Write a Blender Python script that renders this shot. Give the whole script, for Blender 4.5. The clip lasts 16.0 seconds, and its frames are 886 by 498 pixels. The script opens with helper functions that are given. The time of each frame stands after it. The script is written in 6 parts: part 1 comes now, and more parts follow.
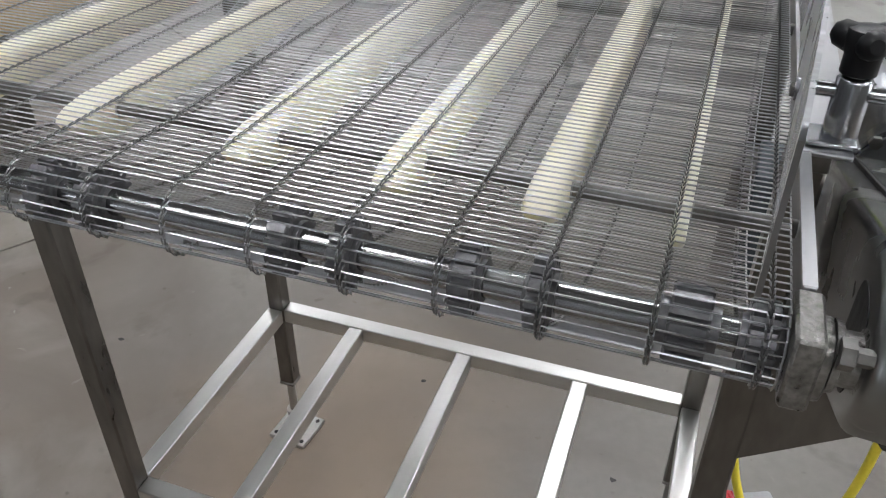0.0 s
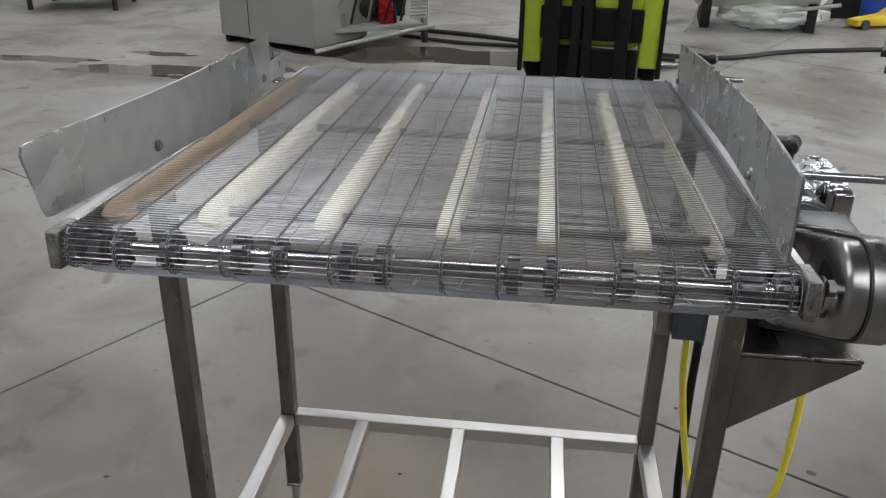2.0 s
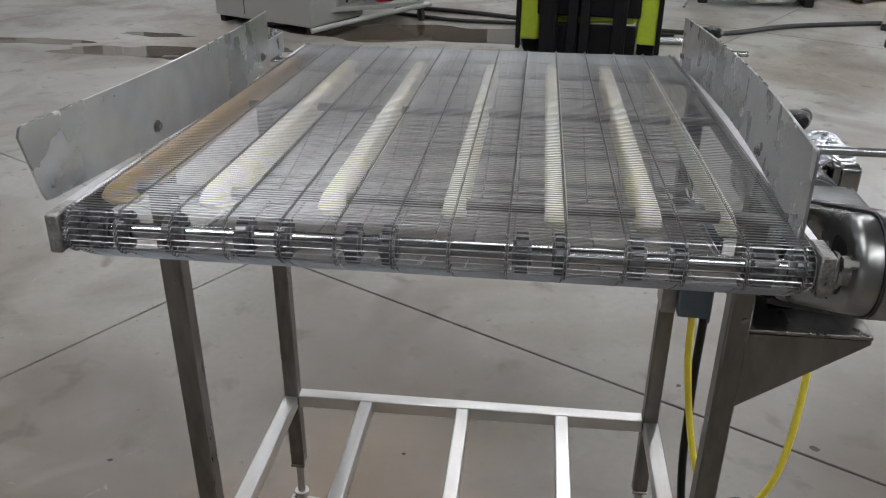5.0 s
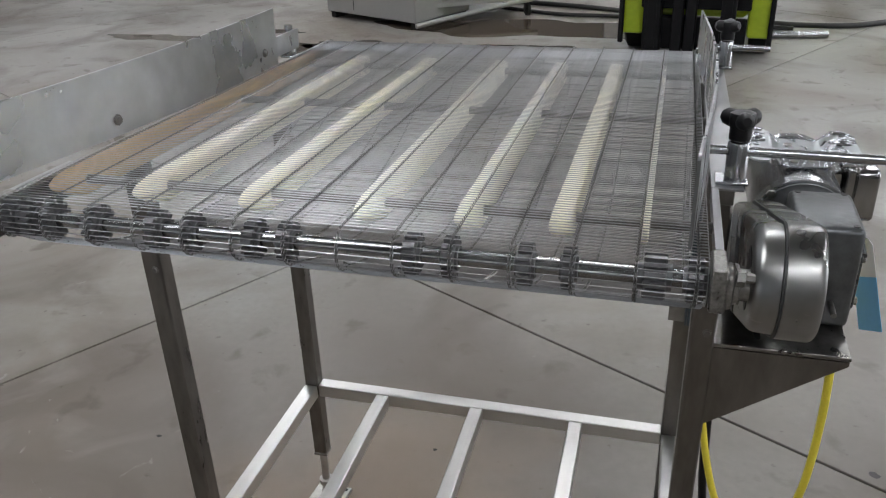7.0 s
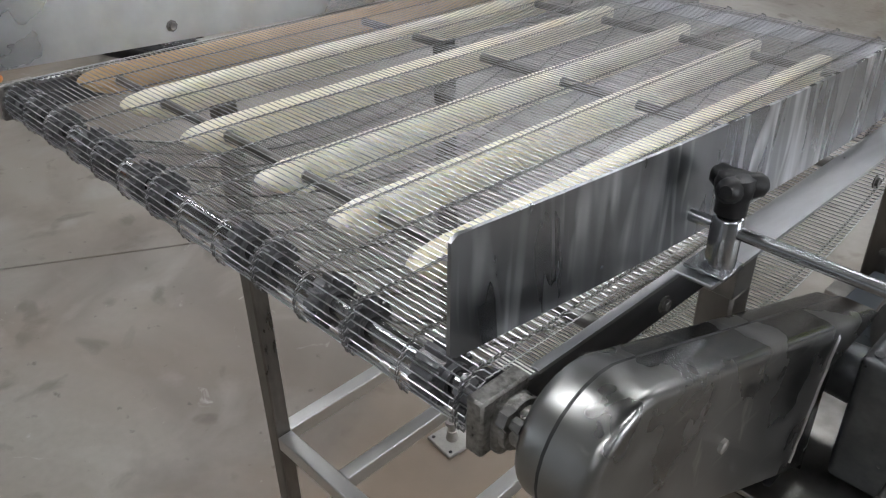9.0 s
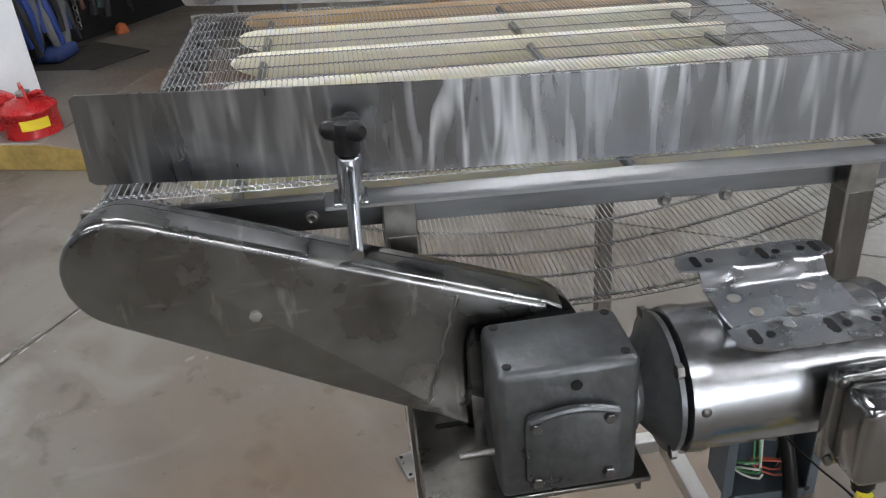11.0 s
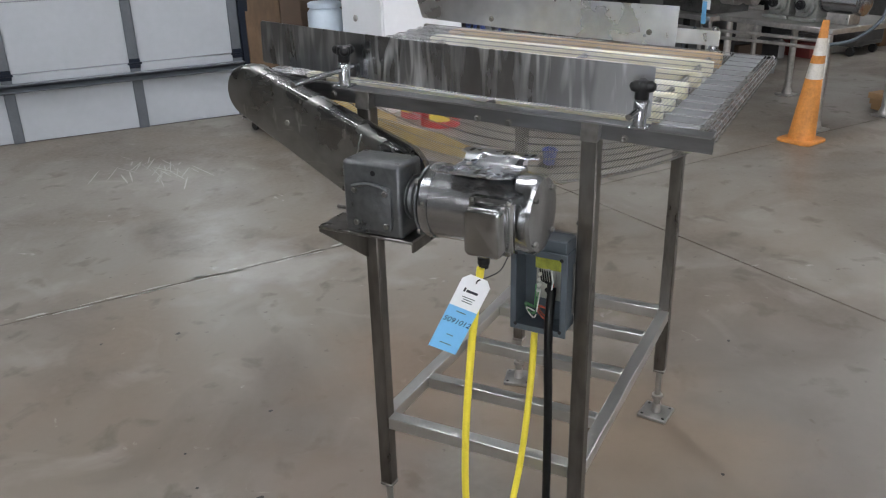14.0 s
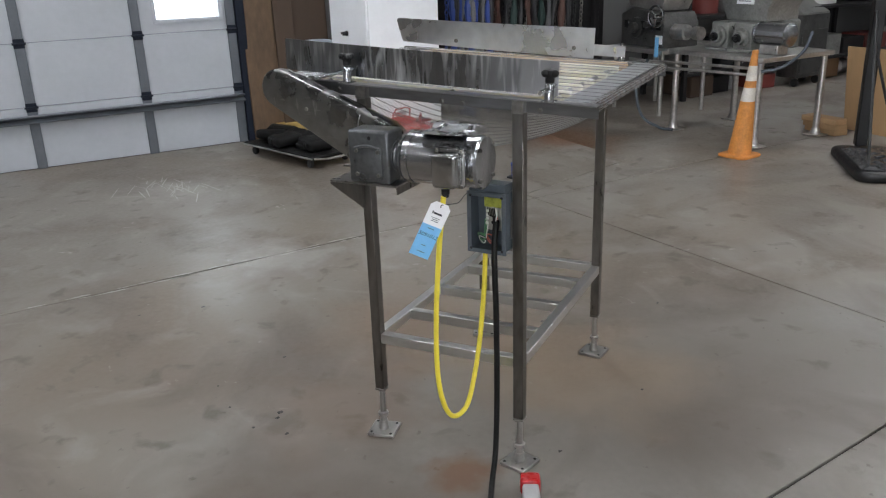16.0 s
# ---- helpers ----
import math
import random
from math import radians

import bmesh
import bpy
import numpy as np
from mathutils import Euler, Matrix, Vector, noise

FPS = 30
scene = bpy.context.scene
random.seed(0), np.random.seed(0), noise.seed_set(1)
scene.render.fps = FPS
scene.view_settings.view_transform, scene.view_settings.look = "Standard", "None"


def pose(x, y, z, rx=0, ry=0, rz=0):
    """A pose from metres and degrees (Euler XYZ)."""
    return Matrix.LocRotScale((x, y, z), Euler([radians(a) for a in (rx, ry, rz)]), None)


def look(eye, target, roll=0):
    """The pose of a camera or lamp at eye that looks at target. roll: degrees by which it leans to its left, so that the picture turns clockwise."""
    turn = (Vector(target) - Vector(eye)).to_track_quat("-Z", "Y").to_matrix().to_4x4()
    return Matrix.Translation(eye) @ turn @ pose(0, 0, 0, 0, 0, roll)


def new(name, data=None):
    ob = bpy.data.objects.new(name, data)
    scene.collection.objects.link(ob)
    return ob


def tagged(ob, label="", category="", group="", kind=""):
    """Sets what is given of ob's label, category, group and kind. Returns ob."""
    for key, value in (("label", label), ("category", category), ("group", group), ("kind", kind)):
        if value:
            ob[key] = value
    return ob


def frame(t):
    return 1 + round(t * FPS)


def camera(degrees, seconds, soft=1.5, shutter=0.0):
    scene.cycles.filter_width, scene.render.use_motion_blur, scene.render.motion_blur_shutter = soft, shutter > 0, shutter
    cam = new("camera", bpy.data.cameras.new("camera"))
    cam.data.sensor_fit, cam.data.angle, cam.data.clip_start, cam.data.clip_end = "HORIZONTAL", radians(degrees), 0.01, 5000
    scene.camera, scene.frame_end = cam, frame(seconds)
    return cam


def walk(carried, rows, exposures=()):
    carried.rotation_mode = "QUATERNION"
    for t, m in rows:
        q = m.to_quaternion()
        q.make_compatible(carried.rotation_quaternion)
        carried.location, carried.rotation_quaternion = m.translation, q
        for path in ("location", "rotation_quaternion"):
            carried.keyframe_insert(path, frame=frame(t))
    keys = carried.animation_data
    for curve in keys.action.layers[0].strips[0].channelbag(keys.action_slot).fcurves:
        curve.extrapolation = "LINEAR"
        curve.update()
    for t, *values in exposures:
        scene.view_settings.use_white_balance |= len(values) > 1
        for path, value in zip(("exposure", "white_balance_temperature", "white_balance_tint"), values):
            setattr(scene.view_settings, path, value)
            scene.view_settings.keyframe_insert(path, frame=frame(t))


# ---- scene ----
cam = camera(56.7, 16.0, soft=1.2)
PATH = [
    (0, (0.377, -0.603, 1.453), (-0.213, 0.914, 0.291), 0.2),
    (0.5, (0.307, -0.625, 1.465), (-0.131, 0.953, 0.317), 0.7),
    (1, (0.247, -0.749, 1.493), (-0.138, 0.905, 0.435), 0.4),
    (1.5, (0.194, -0.93, 1.534), (-0.099, 0.805, 0.583), 1.0),
    (2, (0.177, -1.03, 1.557), (-0.089, 0.76, 0.704), 0.9),
    (2.5, (0.171, -1.071, 1.562), (-0.077, 0.732, 0.731), 0.6),
    (3, (0.164, -1.069, 1.562), (-0.069, 0.72, 0.699), 0.8),
    (3.5, (0.155, -1.049, 1.557), (-0.064, 0.725, 0.659), 0.7),
    (4, (0.157, -1.024, 1.553), (-0.077, 0.742, 0.644), 0.6),
    (6.5, (0.264, -1.014, 1.549), (-0.115, 0.747, 0.681), -2.2),
    (7, (0.398, -0.953, 1.546), (-0.153, 0.744, 0.642), -2.1),
    (7.5, (0.473, -0.888, 1.541), (-0.242, 0.734, 0.616), -1.1),
    (8, (0.527, -0.773, 1.541), (-0.34, 0.73, 0.547), 0.2),
    (10.5, (1.056, -0.132, 1.525), (-0.636, 0.238, 0.526), -5.1),
    (11, (1.176, 0.036, 1.517), (-0.563, 0.14, 0.534), -4.9),
    (11.5, (1.326, 0.212, 1.522), (-0.432, 0.0, 0.592), -5.3),
    (12, (1.388, 0.399, 1.505), (-0.361, -0.011, 0.627), -4.1),
    (12.5, (1.413, 0.608, 1.502), (-0.263, -0.027, 0.615), -3.4),
    (13, (1.513, 0.814, 1.513), (-0.091, -0.027, 0.665), -1.2),
    (13.5, (1.636, 0.942, 1.517), (0.05, 0.002, 0.74), -2.0),
    (14, (1.842, 1.026, 1.514), (0.243, 0.103, 0.745), -1.5),
    (14.5, (2.023, 1.12, 1.532), (0.4, 0.229, 0.775), -1.8),
    (15, (2.201, 1.281, 1.523), (0.595, 0.361, 0.766), -1.1),
    (15.5, (2.354, 1.396, 1.522), (0.746, 0.454, 0.797), -1.7),
    (16, (2.458, 1.403, 1.515), (0.808, 0.494, 0.842), -1.9),
]
walk(cam, [(t, look(eye, target, roll)) for t, eye, target, roll in PATH],
     exposures=[(0, 0.2), (0.6, 0.06), (1.5, 0.04), (4, 0.08), (8, 0.02), (10.5, 0.26), (11, 0.18), (11.5, 0.22), (12, 0.18), (14, 0.22), (16, 0.14)])

# ---------------------------------------------------------------- light
EXPOSURE = 0.0
LAMP_POWER = 28.5
DAYLIGHT = 11.5
scene.view_settings.exposure = EXPOSURE
world = bpy.data.worlds.new("world")
scene.world = world
world.use_nodes = True
world.node_tree.nodes["Background"].inputs[0].default_value = (0.75, 0.8, 0.9, 1)
world.node_tree.nodes["Background"].inputs[1].default_value = 0.3

# ---------------------------------------------------------------- mesh helpers


def box(bm, x0, x1, y0, y1, z0, z1, bevel=0.0, m=None, seg=1):
    vs = [bm.verts.new((x, y, z)) for z in (z0, z1) for y in (y0, y1) for x in (x0, x1)]
    fs = [bm.faces.new([vs[i] for i in q]) for q in
          ((0, 2, 3, 1), (4, 5, 7, 6), (0, 1, 5, 4), (2, 6, 7, 3), (0, 4, 6, 2), (1, 3, 7, 5))]
    if bevel:
        es = list({e for f in fs for e in f.edges})
        r = bmesh.ops.bevel(bm, geom=es, offset=bevel, segments=seg, affect="EDGES", profile=0.5)
        vs = list({v for f in r["faces"] for v in f.verts} | {v for v in vs if v.is_valid})
    if m is not None:
        bmesh.ops.transform(bm, matrix=m, verts=vs)
    return vs


def ring_frame(d):
    d = Vector(d).normalized()
    a = d.cross(Vector((0, 0, 1)))
    if a.length < 1e-3:
        a = d.cross(Vector((1, 0, 0)))
    a.normalize()
    return a, a.cross(d)


def sweep(bm, pts, r, seg=8, closed=False, caps=True, squash=None):
    """A tube of radius r (or radii) along pts."""
    pts = [Vector(p) for p in pts]
    n = len(pts)
    rs = r if isinstance(r, (list, tuple)) else [r] * n
    rings, a = [], None
    for i, p in enumerate(pts):
        d = (pts[(i + 1) % n] - pts[i - 1]) if closed else (pts[min(i + 1, n - 1)] - pts[max(i - 1, 0)])
        if d.length < 1e-9:
            d = Vector((0, 0, 1))
        d.normalize()
        if a is None:
            a, b = ring_frame(d)
        else:
            a = a - d * a.dot(d)
            if a.length < 1e-6:
                a, b = ring_frame(d)
            a.normalize()
        b = a.cross(d)
        rings.append([bm.verts.new(p + (a * math.cos(k * math.tau / seg) + b * math.sin(k * math.tau / seg)) * rs[i])
                      for k in range(seg)])
    m = n if closed else n - 1
    for i in range(m):
        u, v = rings[i], rings[(i + 1) % n]
        for k in range(seg):
            bm.faces.new((u[k], u[(k + 1) % seg], v[(k + 1) % seg], v[k]))
    if caps and not closed:
        bm.faces.new(rings[0][::-1])
        bm.faces.new(rings[-1])
    return [v for ring in rings for v in ring]


def lathe(bm, p0, axis, prof, seg=24):
    """Turns the profile (distance along axis, radius) round axis from p0."""
    axis = Vector(axis).normalized()
    p0 = Vector(p0)
    a, b = ring_frame(axis)
    rings = [[bm.verts.new(p0 + axis * h + (a * math.cos(k * math.tau / seg) + b * math.sin(k * math.tau / seg)) * max(r, 1e-4))
              for k in range(seg)] for h, r in prof]
    for u, v in zip(rings, rings[1:]):
        for k in range(seg):
            bm.faces.new((u[k], u[(k + 1) % seg], v[(k + 1) % seg], v[k]))
    bm.faces.new(rings[0][::-1])
    bm.faces.new(rings[-1])
    return [v for ring in rings for v in ring]


def prism(bm, outline, axis, lo, hi, bevel=0.0, seg=2):
    """Extrudes an outline of 2D points along axis ('x': (y, z), 'y': (x, z), 'z': (x, y))."""
    def put(p, h):
        return {"x": (h, p[0], p[1]), "y": (p[0], h, p[1]), "z": (p[0], p[1], h)}[axis]
    a = [bm.verts.new(put(p, lo)) for p in outline]
    b = [bm.verts.new(put(p, hi)) for p in outline]
    n = len(outline)
    fs = [bm.faces.new(a[::-1]), bm.faces.new(b)]
    for i in range(n):
        fs.append(bm.faces.new((a[i], a[(i + 1) % n], b[(i + 1) % n], b[i])))
    bmesh.ops.recalc_face_normals(bm, faces=fs)
    vs = a + b
    if bevel:
        es = list(fs[0].edges) + list(fs[1].edges)
        r = bmesh.ops.bevel(bm, geom=es, offset=bevel, segments=seg, affect="EDGES", profile=0.5)
        vs = list({v for f in r["faces"] for v in f.verts} | {v for v in vs if v.is_valid})
    return vs


def round_rect(x0, x1, y0, y1, r, n=4):
    pts = []
    for cx, cy, a0 in ((x1 - r, y1 - r, 0), (x0 + r, y1 - r, 90), (x0 + r, y0 + r, 180), (x1 - r, y0 + r, 270)):
        pts += [(cx + r * math.cos(radians(a0 + 90 * k / n)), cy + r * math.sin(radians(a0 + 90 * k / n))) for k in range(n + 1)]
    return pts


def move(bm, m, vs=None):
    bmesh.ops.transform(bm, matrix=m, verts=vs or bm.verts[:])


def part(name, bm, mat, parent=None, label="", smooth=True, kind=""):
    """Links bm as one mesh object, under parent when it is given."""
    bmesh.ops.recalc_face_normals(bm, faces=bm.faces[:])
    me = bpy.data.meshes.new(name)
    bm.to_mesh(me)
    bm.free()
    me.materials.append(mat)
    if smooth:
        me.polygons.foreach_set("use_smooth", [True] * len(me.polygons))
        me.set_sharp_from_angle(angle=radians(38))
    ob = new(name, me)
    if parent is not None:
        ob.parent = parent
        ob.matrix_parent_inverse = Matrix.Identity(4)
    return tagged(ob, label=label, kind=kind)


def again(ob, offset=(0, 0, 0), m=None):
    """Another object on ob's mesh, under the same parent."""
    o = ob.copy()
    scene.collection.objects.link(o)
    o.matrix_basis = m if m is not None else Matrix.Translation(offset)
    return o


def thing(name, label, category, group="", kind=""):
    return tagged(new(name), label, category, group, kind)


# ---------------------------------------------------------------- materials


def material(name, colour, rough=0.5, metal=0.0, vary=0.12, scale=6.0, stretch=(1, 1, 1), rough_vary=0.12, bump=0.0,
             bump_scale=None, fine=40.0, colour2=None, spec=None, coat=0.0):
    """A surface with variation at two scales, grain stretched along an axis, and fine relief."""
    mat = bpy.data.materials.new(name)
    mat.use_nodes = True
    nt = mat.node_tree
    n, link = nt.nodes, nt.links.new
    bsdf = n["Principled BSDF"]
    co = n.new("ShaderNodeTexCoord")
    mp = n.new("ShaderNodeMapping")
    mp.inputs["Scale"].default_value = stretch
    link(co.outputs["Object"], mp.inputs["Vector"])
    big = n.new("ShaderNodeTexNoise")
    big.inputs["Scale"].default_value, big.inputs["Detail"].default_value = scale, 5
    link(mp.outputs["Vector"], big.inputs["Vector"])
    small = n.new("ShaderNodeTexNoise")
    small.inputs["Scale"].default_value, small.inputs["Detail"].default_value = scale * fine / 6.0, 3
    link(mp.outputs["Vector"], small.inputs["Vector"])
    mix = n.new("ShaderNodeMix")
    mix.data_type = "FLOAT"
    mix.inputs[0].default_value = 0.4
    link(big.outputs["Fac"], mix.inputs[2])
    link(small.outputs["Fac"], mix.inputs[3])
    ramp = n.new("ShaderNodeMix")
    ramp.data_type = "RGBA"
    c2 = colour2 or [min(1, c * (1 + vary)) for c in colour]
    c1 = colour if colour2 else [c * (1 - vary) for c in colour]
    ramp.inputs[6].default_value = (*c1, 1)
    ramp.inputs[7].default_value = (*c2, 1)
    spread = n.new("ShaderNodeMapRange")
    spread.inputs["From Min"].default_value, spread.inputs["From Max"].default_value = 0.32, 0.68
    link(mix.outputs[0], spread.inputs["Value"])
    link(spread.outputs["Result"], ramp.inputs[0])
    link(ramp.outputs[2], bsdf.inputs["Base Color"])
    rr = n.new("ShaderNodeMapRange")
    rr.inputs["From Min"].default_value, rr.inputs["From Max"].default_value = 0.3, 0.7
    rr.inputs["To Min"].default_value = max(0.02, rough - rough_vary)
    rr.inputs["To Max"].default_value = min(1, rough + rough_vary)
    link(mix.outputs[0], rr.inputs["Value"])
    link(rr.outputs["Result"], bsdf.inputs["Roughness"])
    bsdf.inputs["Metallic"].default_value = metal
    bsdf.inputs["Coat Weight"].default_value = coat
    if spec is not None:
        bsdf.inputs["Specular IOR Level"].default_value = spec
    if bump:
        bp = n.new("ShaderNodeBump")
        bp.inputs["Strength"].default_value, bp.inputs["Distance"].default_value = min(1, bump), 0.002
        link(small.outputs["Fac"] if bump_scale is None else big.outputs["Fac"], bp.inputs["Height"])
        link(bp.outputs["Normal"], bsdf.inputs["Normal"])
    return mat


def glow(name, colour, strength):
    mat = bpy.data.materials.new(name)
    mat.use_nodes = True
    b = mat.node_tree.nodes["Principled BSDF"]
    b.inputs["Base Color"].default_value = (0.8, 0.8, 0.8, 1)
    b.inputs["Emission Color"].default_value = (*colour, 1)
    b.inputs["Emission Strength"].default_value = strength
    return mat


# light put into the steel colour: legs and rail sides dark, shelf and lip pale
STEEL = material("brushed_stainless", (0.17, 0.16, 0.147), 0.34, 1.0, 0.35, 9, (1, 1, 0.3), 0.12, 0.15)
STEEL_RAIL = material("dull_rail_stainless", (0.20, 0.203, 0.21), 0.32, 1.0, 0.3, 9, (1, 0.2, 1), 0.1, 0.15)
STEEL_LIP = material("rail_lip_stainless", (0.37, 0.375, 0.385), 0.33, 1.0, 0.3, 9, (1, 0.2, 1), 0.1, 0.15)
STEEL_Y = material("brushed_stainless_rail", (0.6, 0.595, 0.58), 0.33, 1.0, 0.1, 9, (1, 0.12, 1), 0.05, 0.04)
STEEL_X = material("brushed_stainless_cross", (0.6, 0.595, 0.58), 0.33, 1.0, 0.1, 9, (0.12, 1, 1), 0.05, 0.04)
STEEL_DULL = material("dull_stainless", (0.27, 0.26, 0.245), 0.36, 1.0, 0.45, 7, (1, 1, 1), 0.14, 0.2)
BRIGHT = material("polished_stainless", (0.40, 0.407, 0.42), 0.24, 1.0, 0.1, 7, (1, 1, 1), 0.04)
CHROME = material("mirror_stainless", (0.36, 0.36, 0.355), 0.2, 1.0, 0.12, 7, (1, 1, 1), 0.04)
SATIN = material("satin_stainless", (0.44, 0.44, 0.44), 0.34, 1.0, 0.12, 10, (1, 1, 1), 0.08, 0.05)
WIRE = material("belt_wire", (0.44, 0.447, 0.458), 0.36, 1.0, 0.2, 30, (1, 1, 1), 0.1)
HOOK = material("grimy_belt_hook", (0.21, 0.21, 0.207), 0.35, 1.0, 0.4, 60, (1, 1, 1), 0.1)
BRIGHT_END_Y = 0.525


def polished_plate():
    """Stainless plate with broad upright strokes left by a hand grinder."""
    mat = material("hand_polished_plate", (0.28, 0.288, 0.3), 0.29, 1.0, 0.25, 5, (1, 1, 0.3), 0.08, 0.05)
    nt = mat.node_tree
    n, link = nt.nodes, nt.links.new
    bsdf = n["Principled BSDF"]
    co = next(x for x in n if x.bl_idname == "ShaderNodeTexCoord")
    mp = n.new("ShaderNodeMapping")
    mp.inputs["Scale"].default_value = (1, 44, 5.5)
    mp.inputs["Rotation"].default_value = (radians(6), 0, 0)
    link(co.outputs["Object"], mp.inputs["Vector"])
    t = n.new("ShaderNodeTexNoise")
    t.inputs["Scale"].default_value, t.inputs["Detail"].default_value, t.inputs["Distortion"].default_value = 1.0, 1.6, 1.1
    link(mp.outputs["Vector"], t.inputs["Vector"])
    mask = n.new("ShaderNodeMapRange")
    mask.inputs["From Min"].default_value, mask.inputs["From Max"].default_value = 0.5, 0.78
    link(t.outputs["Fac"], mask.inputs["Value"])
    wide = n.new("ShaderNodeTexNoise")
    wide.inputs["Scale"].default_value, wide.inputs["Detail"].default_value = 7.0, 3
    link(co.outputs["Object"], wide.inputs["Vector"])
    gate = n.new("ShaderNodeMapRange")
    gate.inputs["From Min"].default_value, gate.inputs["From Max"].default_value = 0.34, 0.66
    gate.inputs["To Min"].default_value = 0.14
    link(wide.outputs["Fac"], gate.inputs["Value"])
    both = n.new("ShaderNodeMath")
    both.operation = "MULTIPLY"
    link(mask.outputs["Result"], both.inputs[0])
    link(gate.outputs["Result"], both.inputs[1])
    ends = n.new("ShaderNodeSeparateXYZ")
    link(co.outputs["Object"], ends.inputs[0])
    ragged = n.new("ShaderNodeMath")
    ragged.operation = "MULTIPLY_ADD"
    ragged.inputs[1].default_value = 0.05
    link(wide.outputs["Fac"], ragged.inputs[0])
    link(ends.outputs["Y"], ragged.inputs[2])
    bare = n.new("ShaderNodeMapRange")          # the idle end is brighter beyond a ragged edge
    bare.inputs["From Min"].default_value, bare.inputs["From Max"].default_value = BRIGHT_END_Y + 0.02, BRIGHT_END_Y + 0.03
    bare.inputs["To Max"].default_value = 0.2
    link(ragged.outputs[0], bare.inputs["Value"])
    either = n.new("ShaderNodeMath")
    either.operation = "MAXIMUM"
    link(both.outputs[0], either.inputs[0])
    link(bare.outputs["Result"], either.inputs[1])
    both = either
    for socket, lo_hi in (("Base Color", (0.96, 0.98, 1.0, 1)), ("Roughness", 0.58)):
        prev = bsdf.inputs[socket].links[0].from_socket
        m = n.new("ShaderNodeMix")
        m.data_type = "RGBA" if socket == "Base Color" else "FLOAT"
        link(both.outputs[0], m.inputs[0])
        a, c, o = (6, 7, 2) if socket == "Base Color" else (2, 3, 0)
        link(prev, m.inputs[a])
        m.inputs[c].default_value = lo_hi
        link(m.outputs[o], bsdf.inputs[socket])
    return mat


GUARD = polished_plate()
GUARD_L = material("plain_stainless_plate", (0.62, 0.63, 0.645), 0.29, 1.0, 0.22, 3.5, (1, 1, 1), 0.09, 0.0)
COVER = material("scuffed_guard_steel", (0.14, 0.14, 0.138), 0.29, 1.0, 0.5, 4, (1, 1, 1), 0.18, 0.15, fine=30, colour2=(0.33, 0.328, 0.32))


def scratched(mat, slant):
    """Adds short bright scratches that run along the guard."""
    nt = mat.node_tree
    n, link = nt.nodes, nt.links.new
    bsdf = n["Principled BSDF"]
    co = next(x for x in n if x.bl_idname == "ShaderNodeTexCoord")
    for scale, turn, lo, hi, tone in (((20, 9, 70), slant, 0.64, 0.80, 0.45), ((8, 40, 9), slant + 50, 0.66, 0.80, 0.6)):
        mp = n.new("ShaderNodeMapping")
        mp.inputs["Rotation"].default_value = (radians(turn), 0, 0)
        mp.inputs["Scale"].default_value = scale
        link(co.outputs["Object"], mp.inputs["Vector"])
        t = n.new("ShaderNodeTexNoise")
        t.inputs["Scale"].default_value, t.inputs["Detail"].default_value = 1.0, 4
        link(mp.outputs["Vector"], t.inputs["Vector"])
        r = n.new("ShaderNodeMapRange")
        r.inputs["From Min"].default_value, r.inputs["From Max"].default_value = lo, hi
        link(t.outputs["Fac"], r.inputs["Value"])
        m = n.new("ShaderNodeMix")
        m.data_type = "RGBA"
        link(r.outputs["Result"], m.inputs[0])
        link(bsdf.inputs["Base Color"].links[0].from_socket, m.inputs[6])
        m.inputs[7].default_value = (tone, tone * 0.98, tone * 0.94, 1)
        link(m.outputs[2], bsdf.inputs["Base Color"])
    return mat


scratched(COVER, 24)
SLIDE = material("satin_slide_plate", (0.46, 0.475, 0.50), 0.42, 0.9, 0.12, 6, (1, 1, 1), 0.1, 0.1)
GREY_CAST = material("grey_painted_casting", (0.117, 0.122, 0.126), 0.37, 0.7, 0.32, 12, (1, 1, 1), 0.12, 0.4)
SPROCKET = material("dark_sprocket", (0.14, 0.14, 0.145), 0.36, 0.6, 0.4, 45, (1, 1, 1), 0.1, 0.2)
BLACK = material("black_plastic", (0.009, 0.009, 0.010), 0.42, 0.0, 0.3, 20, (1, 1, 1), 0.1, 0.1, spec=0.35)
RUBBER = material("black_rubber", (0.018, 0.018, 0.018), 0.55, 0.0, 0.3, 30, (1, 1, 1), 0.1, 0.2)
CREAM = material("cream_plastic", (0.82, 0.78, 0.64), 0.45, 0.0, 0.07, 10, (1, 0.3, 1), 0.1, 0.1)
WHITE_STRIP = material("white_plastic", (0.85, 0.825, 0.71), 0.45, 0.0, 0.05, 10, (1, 0.3, 1), 0.1, 0.1)
TAN = material("aged_tan_plastic", (0.55, 0.40, 0.235), 0.5, 0.0, 0.15, 10, (1, 0.3, 1), 0.1, 0.1)
for plastic in (CREAM, WHITE_STRIP, TAN):          # the strips are waxy and let light through
    bsdf = plastic.node_tree.nodes["Principled BSDF"]
    bsdf.inputs["Subsurface Weight"].default_value = 0.6
    bsdf.inputs["Subsurface Radius"].default_value = (1.0, 0.9, 0.6)
    bsdf.inputs["Subsurface Scale"].default_value = 0.012
TAN_ROLLER = material("dirty_tan_roller", (0.13, 0.095, 0.078), 0.5, 0.0, 0.3, 25, (1, 1, 1), 0.1, 0.2)
YELLOW_CABLE = material("yellow_cable", (0.8, 0.66, 0.06), 0.4, 0.0, 0.08, 30, (1, 1, 1), 0.08, 0.1)
BOLT = material("dull_bolt_head", (0.2, 0.195, 0.185), 0.4, 1.0, 0.3, 30, (1, 1, 1), 0.12, 0.2)
